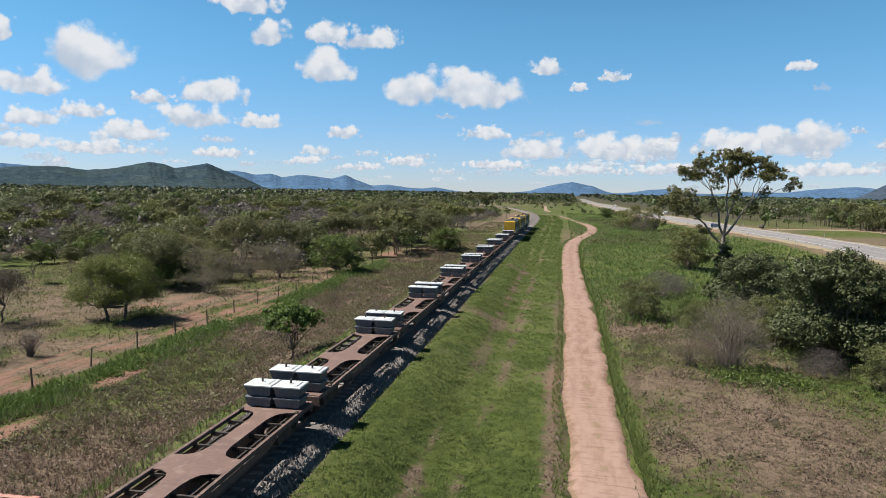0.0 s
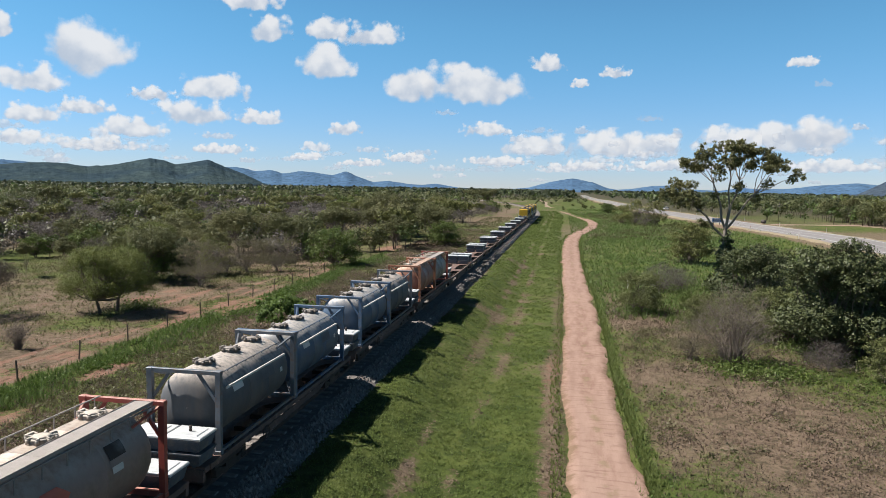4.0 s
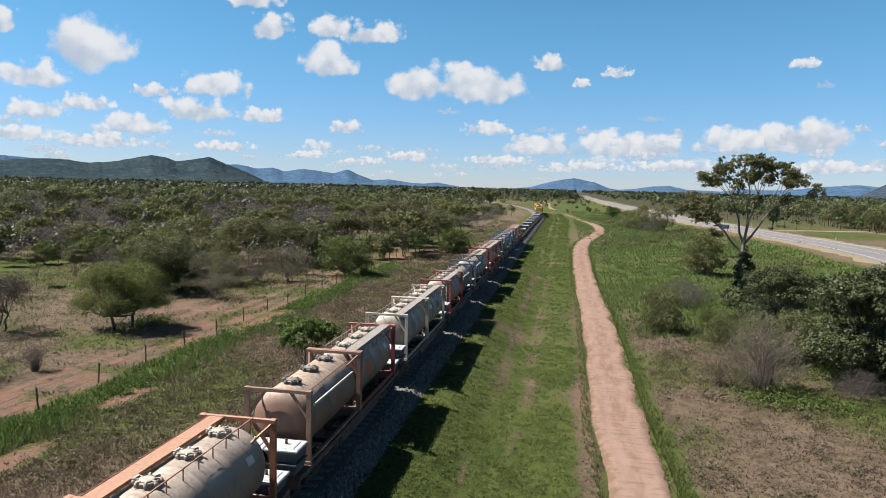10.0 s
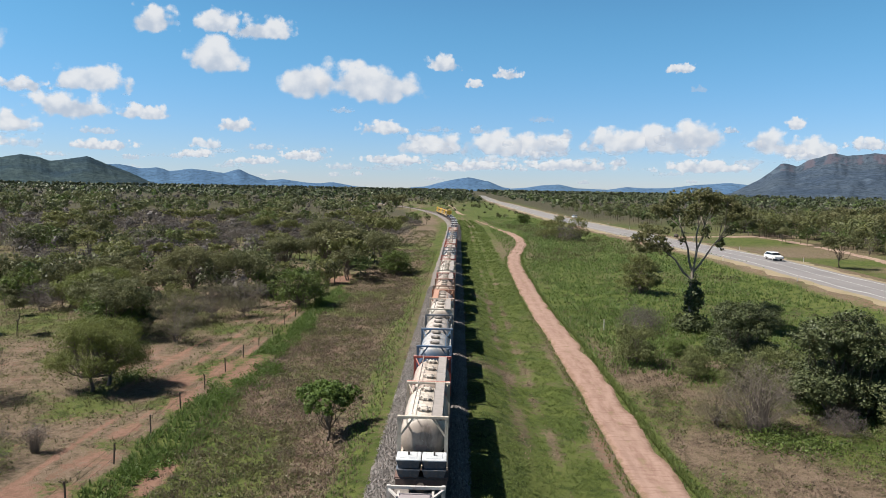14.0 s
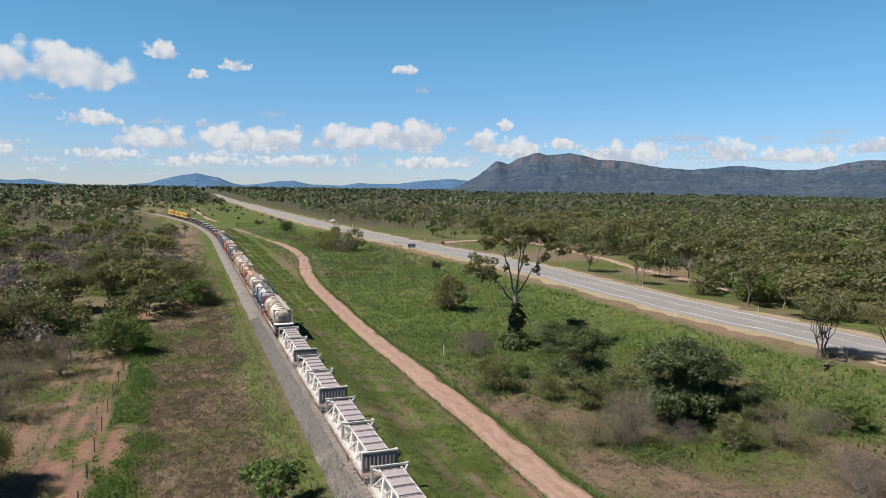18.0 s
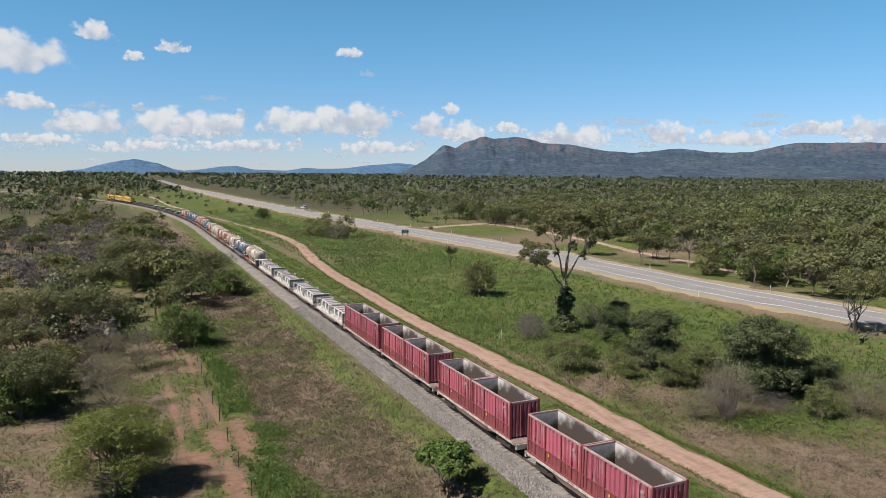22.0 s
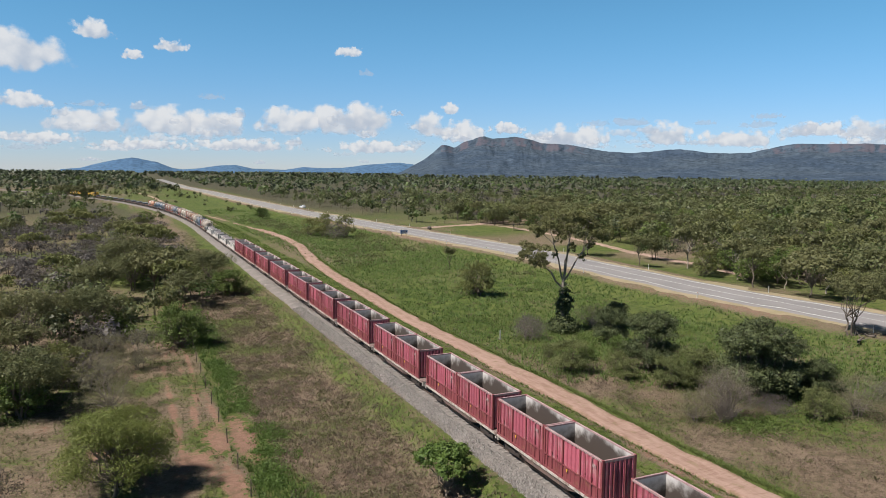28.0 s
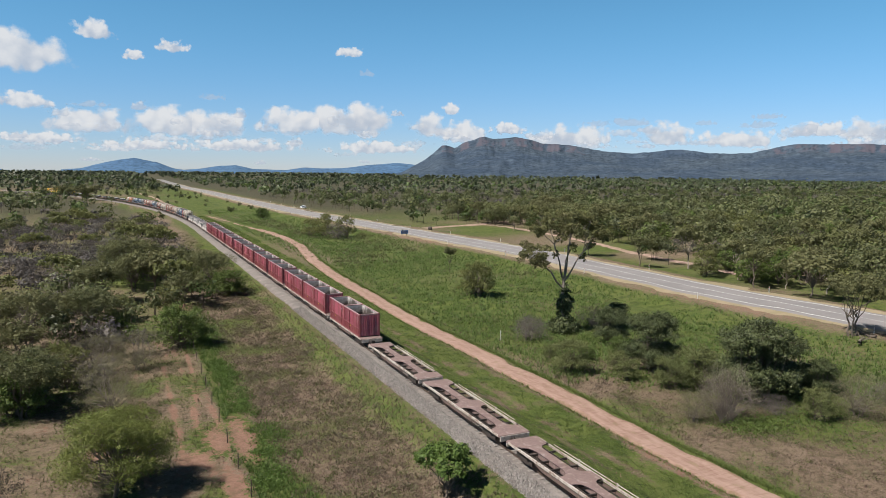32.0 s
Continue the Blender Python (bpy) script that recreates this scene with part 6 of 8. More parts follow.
def tree(name, label, category, seed, height, wide, leaf_mat, bark, n, size, stems=1, clear=0.3, clumps=14, flat_top=0.0, r=0.14, aspect=0.55, skirt=False, apart=0.35):
    """A tree or shrub: tapered stems, limbs to each clump, and a crown of single leaves with gaps between the clumps."""
    rng = np.random.RandomState(seed)
    t = thing(name, label, category)
    lo, w = height * clear, wide / 2
    cl = []
    for i in range(clumps):
        a, q = 2.4 * i + rng.uniform(-0.4, 0.4), math.sqrt((i + 0.5) / clumps)
        rad = w * q * rng.uniform(0.62, 0.86)
        dome = math.sqrt(max(0.0, 1 - (rad / w) ** 2))
        zt = lo + (height - lo) * (0.30 + 0.62 * (dome * (1 - flat_top) + flat_top * 0.85)) * rng.uniform(0.74, 1.04)
        cr = w * rng.uniform(0.20, 0.40)
        cl.append((rad * math.cos(a), rad * math.sin(a), zt - cr * 0.35, cr, min(cr * rng.uniform(0.55, 0.8), (height - lo) * 0.42)))
        if skirt and i % 3:
            b = a + 1.1
            cl.append((w * 0.80 * math.cos(b), w * 0.80 * math.sin(b), lo + (height - lo) * rng.uniform(0.16, 0.34), cr * 0.9, cr * 0.7))
        if clear < 0.15:
            cl.append((rad * 1.08 * math.cos(a + 0.3), rad * 1.08 * math.sin(a + 0.3), max(zt * 0.42, 0.5), cr * 1.05, cr * 0.85))
    wood = Form()
    feet = [(rng.uniform(-0.35, 0.35) * (stems > 1), (rng.uniform(-0.35, 0.35) if apart < 0.5 else (2 * i - stems + 1) * apart) * (stems > 1), -0.25) for i in range(stems)]
    forks = [limb(wood, f0, (f0[0] * 2.2 + rng.uniform(-0.3, 0.3), f0[1] * (2.2 if apart < 0.5 else 1.5) + rng.uniform(-0.3, 0.3), max(lo, 0.5)), r, r * 0.7, rng, 0.08) for f0 in feet]
    for i, c in enumerate(cl):
        f0 = forks[i % stems]
        limb(wood, f0, (c[0], c[1], c[2]), r * 0.5, r * 0.12, rng, 0.13)
        for _ in range(2 if n > 1600 else 0):
            limb(wood, (c[0] * 0.8, c[1] * 0.8, c[2] - c[4] * 0.3), (c[0] + rng.uniform(-1, 1) * c[3], c[1] + rng.uniform(-1, 1) * c[3], c[2] + rng.uniform(-0.3, 0.9) * c[4]), r * 0.16, r * 0.05, rng, 0.1, 2)
    part("trunk", wood, bark, t)
    out, pts = sprig_points(rng, cl, n, 24 if n > 5000 else 12)
    out, pts = out[pts[:, 2] > 0.05], pts[pts[:, 2] > 0.05]
    part("crown", leaves_mesh("crown", leaf_mat, pts, size * rng.uniform(0.6, 1.3, len(pts)), rng, aspect, out, True, 0.58 if n > 5000 else 0.5), leaf_mat, t)
    return t


def thicket(name, label, seed, height, wide, n_twig, n_leaf, leaf_mat, size=0.085):
    """A bare grey shrub: many fine forking twigs and few leaves."""
    rng = np.random.RandomState(seed)
    t = thing(name, label, "shrub")
    f, tips = Form(), []
    for i in range(n_twig):
        a, q = rng.uniform(0, 6.283), math.sqrt(rng.rand())
        x, y = math.cos(a) * q * wide / 2, math.sin(a) * q * wide / 2
        z = height * (0.35 + 0.62 * math.sqrt(max(0, 1 - q * q))) * rng.uniform(0.75, 1.05)
        base = (x * 0.14, y * 0.14, -0.1)
        z *= rng.uniform(0.55, 1.0)
        k = Vector((x * 0.8 + rng.uniform(-0.3, 0.3), y * 0.8 + rng.uniform(-0.3, 0.3), z * 0.72))
        mid = Vector((x * 0.36, y * 0.36, z * 0.45)) + Vector(rng.uniform(-0.2, 0.2, 3))
        f.rod(base, mid, 0.024, 0.015, 3, ends=False)
        f.rod(mid, k, 0.015, 0.010, 3, ends=False)
        for _ in range(5):
            tip = Vector(k) + Vector((rng.uniform(-0.75, 0.75), rng.uniform(-0.75, 0.75), rng.uniform(-0.35, 0.7)))
            f.rod(k, tip, 0.010, 0.005, 3, ends=False)
            tips.append((Vector(k) + tip) / 2)
            tips.append(tip)
    part("branchwork", f, M_TWIG, t)
    tips = np.array([tuple(p) for p in tips])
    pts = tips[rng.randint(0, len(tips), n_leaf)] + rng.normal(size=(n_leaf, 3)) * 0.22
    pts = pts[pts[:, 2] > 0.05]
    part("foliage", leaves_mesh("foliage", leaf_mat, pts, size * rng.uniform(0.6, 1.4, len(pts)), rng), leaf_mat, t)
    return t


def tall_gum():
    """The lone gum: vine-clad foot, pale stems fanning from a high fork, a leaning arm, a high open crown in tufts."""
    rng = np.random.RandomState(21)
    t = thing("gum_tree", "tall pale-limbed gum tree with a vine-covered trunk", "tree")
    wood = Form()
    fork = limb(wood, (0, 0, -0.4), (-0.1, 0.1, 6.9), 0.34, 0.22, rng, 0.02)
    arm = limb(wood, (-0.1, 0, 6.0), (-3.3, 0.3, 9.3), 0.15, 0.09, rng, 0.05)
    stems = [limb(wood, fork, p, 0.135, 0.075, rng, 0.035, 4) for p in ((-1.5, 0.5, 12.0), (0.0, -0.9, 12.6), (1.3, 0.9, 12.4), (2.6, -0.3, 10.9))]
    tufts_at = ((0, -6.5, 0.2, 10.9), (0, -5.6, 1.0, 12.0), (0, -4.7, -0.6, 11.6), (0, -5.2, -0.9, 10.4), (0, -4.0, 0.2, 10.3),
                (1, -4.2, 0.4, 14.3), (1, -3.3, -1.2, 15.3), (1, -2.2, 1.3, 15.8), (2, -1.0, -0.5, 16.2), (2, 0.2, -1.6, 16.1), (3, 0.3, 1.2, 16.3), (3, 1.3, -0.6, 16.3),
                (3, 2.3, 0.6, 16.0), (4, 3.3, -0.9, 15.5), (4, 4.3, 0.7, 14.9), (4, 5.2, -0.3, 14.2), (4, 6.8, 0.1, 13.2), (1, -2.7, 2.3, 14.3), (2, -0.6, -2.7, 14.9), (3, 1.0, 2.8, 14.8),
                (3, 2.8, 2.4, 14.4), (1, -1.7, -2.0, 14.1), (2, 0.5, 0.0, 14.4), (4, 3.6, -2.2, 14.0))
    cl = []
    for who, x, y, z in tufts_at:
        base = arm if who == 0 else stems[who - 1]
        limb(wood, base, (x * 0.96, y * 0.96, z - 0.5), 0.06, 0.022, rng, 0.06)
        for _ in range(8):
            q = (x + rng.uniform(-0.8, 0.8), y + rng.uniform(-0.9, 0.9), z - 0.3 + rng.uniform(-0.6, 0.45))
            limb(wood, (x * 0.96, y * 0.96, z - 0.5), q, 0.028, 0.01, rng, 0.1, 2)
            cl.append((*q, rng.uniform(0.36, 0.66), rng.uniform(0.34, 0.52)))
    # small sprigs on the bare stems
    for x, y, z, w in ((-1.5, 0.2, 10.6, 0.55), (2.8, 0.2, 10.1, 0.6), (1.0, 0.0, 11.4, 0.75), (-3.0, 0.2, 9.2, 0.5), (3.9, -0.3, 11.9, 0.6), (-0.9, 0.3, 12.6, 0.6)):
        near = min([arm] + stems + [fork], key=lambda p: (p - Vector((x, y, z))).length)
        limb(wood, near, (x, y, z), 0.05, 0.015, rng, 0.06)
        cl.append((x, y, z, w, w * 0.9))
        cl.append((x + 0.3, y, z + 0.45, w * 0.7, w * 0.6))
    part("trunk", wood, M_PALE_BARK, t)
    out, pts = sprig_points(rng, cl, 44000, 20)
    part("crown", leaves_mesh("crown", M_LEAF_GUM, pts, 0.098 * rng.uniform(0.6, 1.4, len(pts)), rng, 0.45, out, True), M_LEAF_GUM, t)
    vine = [(rng.uniform(-0.3, 0.3), rng.uniform(-0.3, 0.3), z, 0.95 + 0.25 * math.sin(z * 2.0) + (0.7 if z < 1.5 else 0) - 0.08 * max(0, z - 4), 0.65) for z in np.arange(0.4, 6.4, 0.4)]
    out, vp = sprig_points(rng, vine, 6500, 14)
    part("vine", leaves_mesh("vine", M_LEAF_DARK, vp, 0.15 * rng.uniform(0.6, 1.3, len(vp)), rng, 0.7, out), M_LEAF_DARK, t, "dark green climbing vine")
    return t


def stand(ob, x, y, turn=0.0, size=1.0, sink=0.0):
    ob.matrix_basis = pose(x, y, land_z(x, y) - sink, 0, 0, turn) @ Matrix.Scale(size, 4)
    return ob


def greyness(x, y):
    """Where the bare grey thorn scrub takes over from the green trees."""
    return soft_noise(x / 21 + 70, y / 30 + 20) * 0.75 + soft_noise(x / 8 + 7, y / 9 + 2) * 0.25


def build_trees():
    rnd = random.Random(5)
    lime = "spreading acacia with lime-green leaves on red soil"
    olive, gum = "broad olive-green tree of the open woodland", "slender olive-leaved eucalypt with a bare trunk"
    thorn = "leafless lilac-grey thorn shrub in the grass"
    kinds = {
        "acacia": tree("acacia_tree", lime, "tree", 1, 6.9, 8.4, M_LEAF_LIME, M_BARK, 64000, 0.058, 2, 0.22, 44, 0.12, 0.20, skirt=True, apart=0.85),
        "round": tree("bush_tree", "dense rounded bright-green tree in the grass", "tree", 2, 5.6, 7.4, M_LEAF_GREEN, M_BARK, 13000, 0.105, 2, 0.08, 24),
        "spread": tree("woodland_tree", olive, "tree", 3, 7.4, 8.5, M_LEAF_OLIVE, M_BARK, 13000, 0.100, 3, 0.22, 22, 0.1),
        "gumlet": tree("eucalypt_tree", gum, "tree", 4, 9.0, 6.6, M_LEAF_OLIVE, M_BARK, 8000, 0.11, 1, 0.42, 15, 0.0, 0.16),
        "gumlet2": tree("eucalypt_tree", "open-crowned grey-green eucalypt with pale bark", "tree", 14, 8.2, 8.2, M_LEAF_OLIVE, M_BARK, 11000, 0.105, 3, 0.26, 18, 0.15, 0.13),
        "dark": tree("vine_shrub", "dark green vine-covered shrub mass", "shrub", 6, 7.8, 7.0, M_LEAF_DARK, M_BARK, 38000, 0.078, 3, 0.08, 30, 0.0, 0.12, 0.7),
        "lightshrub": tree("green_shrub", "light olive-green leafy shrub", "shrub", 7, 4.4, 4.8, M_LEAF_SOFT, M_BARK, 11000, 0.064, 3, 0.08, 14, 0.0, 0.07),
        "brownbush": tree("brown_shrub", "olive-brown thin-leaved bushy tree", "tree", 8, 6.8, 6.8, M_LEAF_YELLOW, M_BARK, 9500, 0.10, 4, 0.07, 20, 0.0, 0.09),
        "grey": tree("thorn_shrub", "soft tan-grey twiggy thorn shrub", "shrub", 9, 5.0, 6.2, M_LEAF_TAN, M_TWIG, 14000, 0.044, 6, 0.14, 26, 0.0, 0.06, 0.35),
        "grey2": tree("thorn_shrub", thorn, "shrub", 10, 4.2, 7.0, M_LEAF_GREY, M_TWIG, 13000, 0.050, 5, 0.10, 22, 0.0, 0.06, 0.3),
        "umber": tree("thorn_tree", "dark brown spreading thorn tree in the paddock", "tree", 16, 5.2, 7.0, M_LEAF_UMBER, M_BARK, 14000, 0.060, 3, 0.28, 22, 0.25, 0.10, 0.4),
        "bare": thicket("twiggy_tree", "bare brown-grey twiggy young tree over green weeds", 15, 8.2, 6.2, 190, 6500, M_LEAF_TAN, 0.042),
        "sapling": tree("young_tree", "young leafy green tree standing by the line", "tree", 11, 4.3, 4.4, M_LEAF_FRESH, M_BARK, 7000, 0.105, 1, 0.17, 16, 0.0, 0.10, 0.6),
        "thin": tree("slender_tree", "slender young tree in the grass", "tree", 12, 5.4, 3.3, M_LEAF_OLIVE, M_BARK, 4000, 0.085, 1, 0.30, 7, 0.0, 0.07),
        "dead": thicket("dead_shrub", "dead grey shrub beside the dirt ruts", 13, 4.6, 3.2, 90, 60, M_LEAF_GREY),
        # the same kinds with fewer, larger leaves, for farther off
        "acacia_m": tree("acacia_tree", "spreading lime-green acacia of the open woodland", "tree", 31, 5.6, 8.8, M_LEAF_LIME, M_BARK, 4200, 0.165, 3, 0.16, 22, 0.12, 0.12),
        "round_m": tree("bush_tree", "dense rounded green tree of the woodland", "tree", 32, 5.4, 7.2, M_LEAF_GREEN, M_BARK, 5600, 0.138, 2, 0.08, 18),
        "spread_n": tree("woodland_tree", olive, "tree", 33, 7.2, 8.4, M_LEAF_OLIVE, M_BARK, 6200, 0.135, 3, 0.20, 18, 0.1),
        "brown_m": tree("brown_shrub", "olive-brown thin-leaved bushy tree of the woodland", "tree", 34, 6.6, 6.8, M_LEAF_YELLOW, M_BARK, 5200, 0.13, 3, 0.08, 16, 0.0, 0.09),
        "grey_m": tree("thorn_shrub", thorn, "shrub", 35, 4.4, 7.0, M_LEAF_GREY, M_TWIG, 2600, 0.12, 4, 0.12, 16, 0.0, 0.06, 0.3),
        "spread_l": tree("woodland_tree", olive, "tree", 41, 7.4, 8.8, M_LEAF_OLIVE, M_BARK, 2200, 0.225, 1, 0.22, 15, 0.1),
        "spread_m": tree("woodland_tree", "spreading green tree of the open woodland", "tree", 42, 6.4, 8.6, M_LEAF_GREEN, M_BARK, 2200, 0.22, 2, 0.14, 15, 0.15),
        "spread_y": tree("woodland_tree", "yellowish olive tree of the open woodland", "tree", 43, 6.8, 7.6, M_LEAF_YELLOW, M_BARK, 2000, 0.215, 1, 0.18, 13, 0.1),
        "gumlet_l": tree("eucalypt_tree", gum, "tree", 44, 9.0, 6.8, M_LEAF_OLIVE, M_BARK, 2200, 0.215, 1, 0.36, 13, 0.0, 0.16),
        "gumlet_m": tree("eucalypt_tree", "open-crowned grey-green eucalypt with pale bark", "tree", 45, 8.2, 7.4, M_LEAF_OLIVE, M_PALE_BARK, 2200, 0.215, 1, 0.30, 14, 0.15, 0.15),
        "grey_l": tree("thorn_shrub", thorn, "shrub", 46, 4.8, 7.4, M_LEAF_GREY, M_TWIG, 1500, 0.16, 2, 0.16, 10, 0.0, 0.06, 0.3)}
    used = set()

    def put(kind, x, y, size=1.0, turn=None):
        turn = rnd.uniform(0, 360) if turn is None else turn
        if kind in used:
            ob = copy_thing(kinds[kind], Matrix())
        else:
            used.add(kind)
            ob = kinds[kind]
        return stand(ob, x, y, turn, size)

    stand(tall_gum(), 29.0, 82.6)
    for kind, x, y, size in (("brownbush", 29.8, 109.8, 0.95), ("brownbush", 30.6, 110.8, 0.85), ("thin", 36.4, 135, 1.05), ("brownbush", 31.6, 216, 1.15), ("brownbush", 37.0, 212, 1.1), ("grey_m", 34.2, 209, 1.2), ("brown_m", 28.6, 221, 0.9), ("round", 29.2, 305, 0.9),
                             ("grey2", 22.2, 80.5, 0.82), ("lightshrub", 18.4, 65.6, 1.0), ("dark", 27.0, 62.6, 0.92), ("dark", 29.2, 50.8, 1.08), ("dark", 31.2, 51.8, 1.0), ("dark", 34.4, 52.4, 0.84), ("dark", 37.6, 82.0, 0.5),
                             ("dark", 30.6, 74.5, 0.66), ("bare", 22.2, 47.6, 0.95), ("lightshrub", 27.2, 55.6, 1.1), ("grey", 34.6, 44.0, 0.9), ("round", 39.4, 51.2, 0.55), ("grey2", 34.6, 83.4, 0.8), ("lightshrub", 24.4, 57.0, 0.85), ("lightshrub", 22.2, 61.0, 0.6), ("grey", 19.9, 48.8, 0.62), ("dark", 28.9, 57.2, 0.5), ("dark", 36.8, 49.6, 0.5), ("round", 28.6, 70.2, 0.42), ("lightshrub", 23.4, 64.2, 0.6), ("round", 23.2, 69.4, 0.32)):
        put(kind, x, y, size)
    for kind, x, y, size in (("gumlet2", 60.2, 62.6, 1.08), ("gumlet2", 65.6, 58.2, 0.95), ("gumlet", 66.4, 55.5, 0.9), ("gumlet2", 58.6, 44.4, 1.05), ("lightshrub", 30.2, 45.0, 0.75),
                             ("grey2", 27.6, 47.2, 0.5), ("lightshrub", 37.0, 60.0, 0.6), ("grey2", 40.5, 45.0, 0.6), ("round", 43.6, 45.4, 0.6), ("round", 29.6, 59.2, 0.6),
                             ("grey2", 32.6, 35.0, 0.8), ("lightshrub", 19.5, 71.5, 0.45), ("grey2", 24.5, 84.0, 0.6), ("dead", 27.8, 31.0, 0.8), ("grey", 37.0, 31.0, 0.7)):
        put(kind, x, y, size)
    put("acacia", -26.3, 53.8, 0.84, -36)
    for kind, x, y, size in (("round", -19.4, 92.6, 1.0), ("sapling", -6.6, 44.0, 0.95), ("spread", -12.2, 128, 1.02), ("round", -9.5, 124, 0.85), ("spread", -24.0, 139, 1.25),
                             ("grey", -27.0, 70.5, 1.1), ("grey", -24.0, 84.5, 1.0), ("grey", -27.8, 84.0, 1.0), ("spread", -33.6, 71.8, 0.85), ("spread", -36.0, 98, 1.05), ("spread", -29.5, 101, 0.95),
                             ("acacia", -40.8, 82.5, 0.9), ("thin", -52.0, 82.0, 0.75), ("thin", -49.0, 71.4, 0.8), ("thin", -44.2, 71.6, 0.85), ("dead", -23.4, 40.5, 0.62), ("umber", -34.8, 50.0, 0.95), ("grey2", -25.6, 37.8, 0.72), ("grey2", -49.8, 85.9, 0.95), ("round", -34.4, 73.0, 0.95), ("dark", -33.0, 77.0, 0.62), ("brownbush", -31.0, 80.5, 0.75), ("spread", -23.6, 132.5, 0.9), ("spread", -28.6, 123.3, 0.95), ("grey2", -27.6, 96.0, 0.7)):
        put(kind, x, y, size)
    for kind, x, y, size in (("gumlet_l", -39.0, 505, 1.15), ("spread_l", -43.5, 508, 1.2), ("gumlet_l", -47.0, 513, 1.2), ("spread_l", -51.5, 520, 1.25), ("gumlet_m", -56.0, 528, 1.25), ("spread_m", -44.5, 517, 1.2), ("spread_l", -61.0, 536, 1.3),
                             ("round_m", 96.5, 118.5, 1.15), ("round_m", 88.2, 104.6, 1.0), ("round_m", 93.0, 101.5, 1.25), ("spread_n", 99.5, 100.5, 1.0), ("round_m", 102.5, 104.8, 1.2), ("spread_n", 109.0, 102.0, 1.1), ("brown_m", 84.6, 112.8, 0.9)):
        put(kind, x, y, size)
    # open woodland on both sides, nearest part tree by tree
    placed = [(-26.4, 54.0), (-19.4, 92.6), (29, 82.6), (29.8, 109.8), (-40.8, 82.5)]

    def free(x, y, gap):
        return all((x - a) ** 2 + (y - b) ** 2 > gap * gap for a, b in placed)
    tries = 0
    while len(placed) < 300 and tries < 9000:
        tries += 1
        y = 66 + 215 * rnd.random() ** 1.5
        x = (-24 if y < 112 else float(line_x(y)) - 13.5) - (20 + 0.62 * y) * rnd.random()
        open_ground = y < (72 if x > -43 else 88)
        if open_ground or (x > -29 and y < 96) or not free(x, y, 4.9 + 1.6 * (rnd.random() - 0.5)):
            continue
        placed.append((x, y))
        if greyness(np.array([x]), np.array([y]))[0] > 0.44:
            put(("grey_m" if y < 130 else "grey_l") if rnd.random() < 0.8 else "spread_y", x, y, rnd.uniform(0.7, 1.05))
        elif y < 118:
            put(rnd.choice(("spread_n", "round_m", "spread_n", "brown_m", "acacia_m", "spread_n")), x, y, rnd.uniform(0.6, 0.95))
        else:
            put(rnd.choice(("spread_l", "spread_l", "spread_m", "spread_l", "grey_l", "spread_y", "gumlet_m", "spread_m")), x, y, rnd.uniform(0.62, 1.1))
    for _ in range(4000):
        if len(placed) >= 480:
            break
        y = 20 + 270 * rnd.random()
        x = float(road_x(y)) + 13.5 + 95 * rnd.random() ** 1.4
        if (abs(x - np.interp(y, (112, 146, 171, 206, 240), (95, 95.5, 101, 106, 107))) < 5 and 100 < y < 250) or (x < 100 and 150 < y < 300) or not free(x, y, 5.6):
            continue
        placed.append((x, y))
        put(rnd.choice(("gumlet_l", "gumlet_m", "gumlet_l", "gumlet_m", "spread_l", "spread_y", "spread_m", "grey_l")), x, y, rnd.uniform(0.55, 1.3))


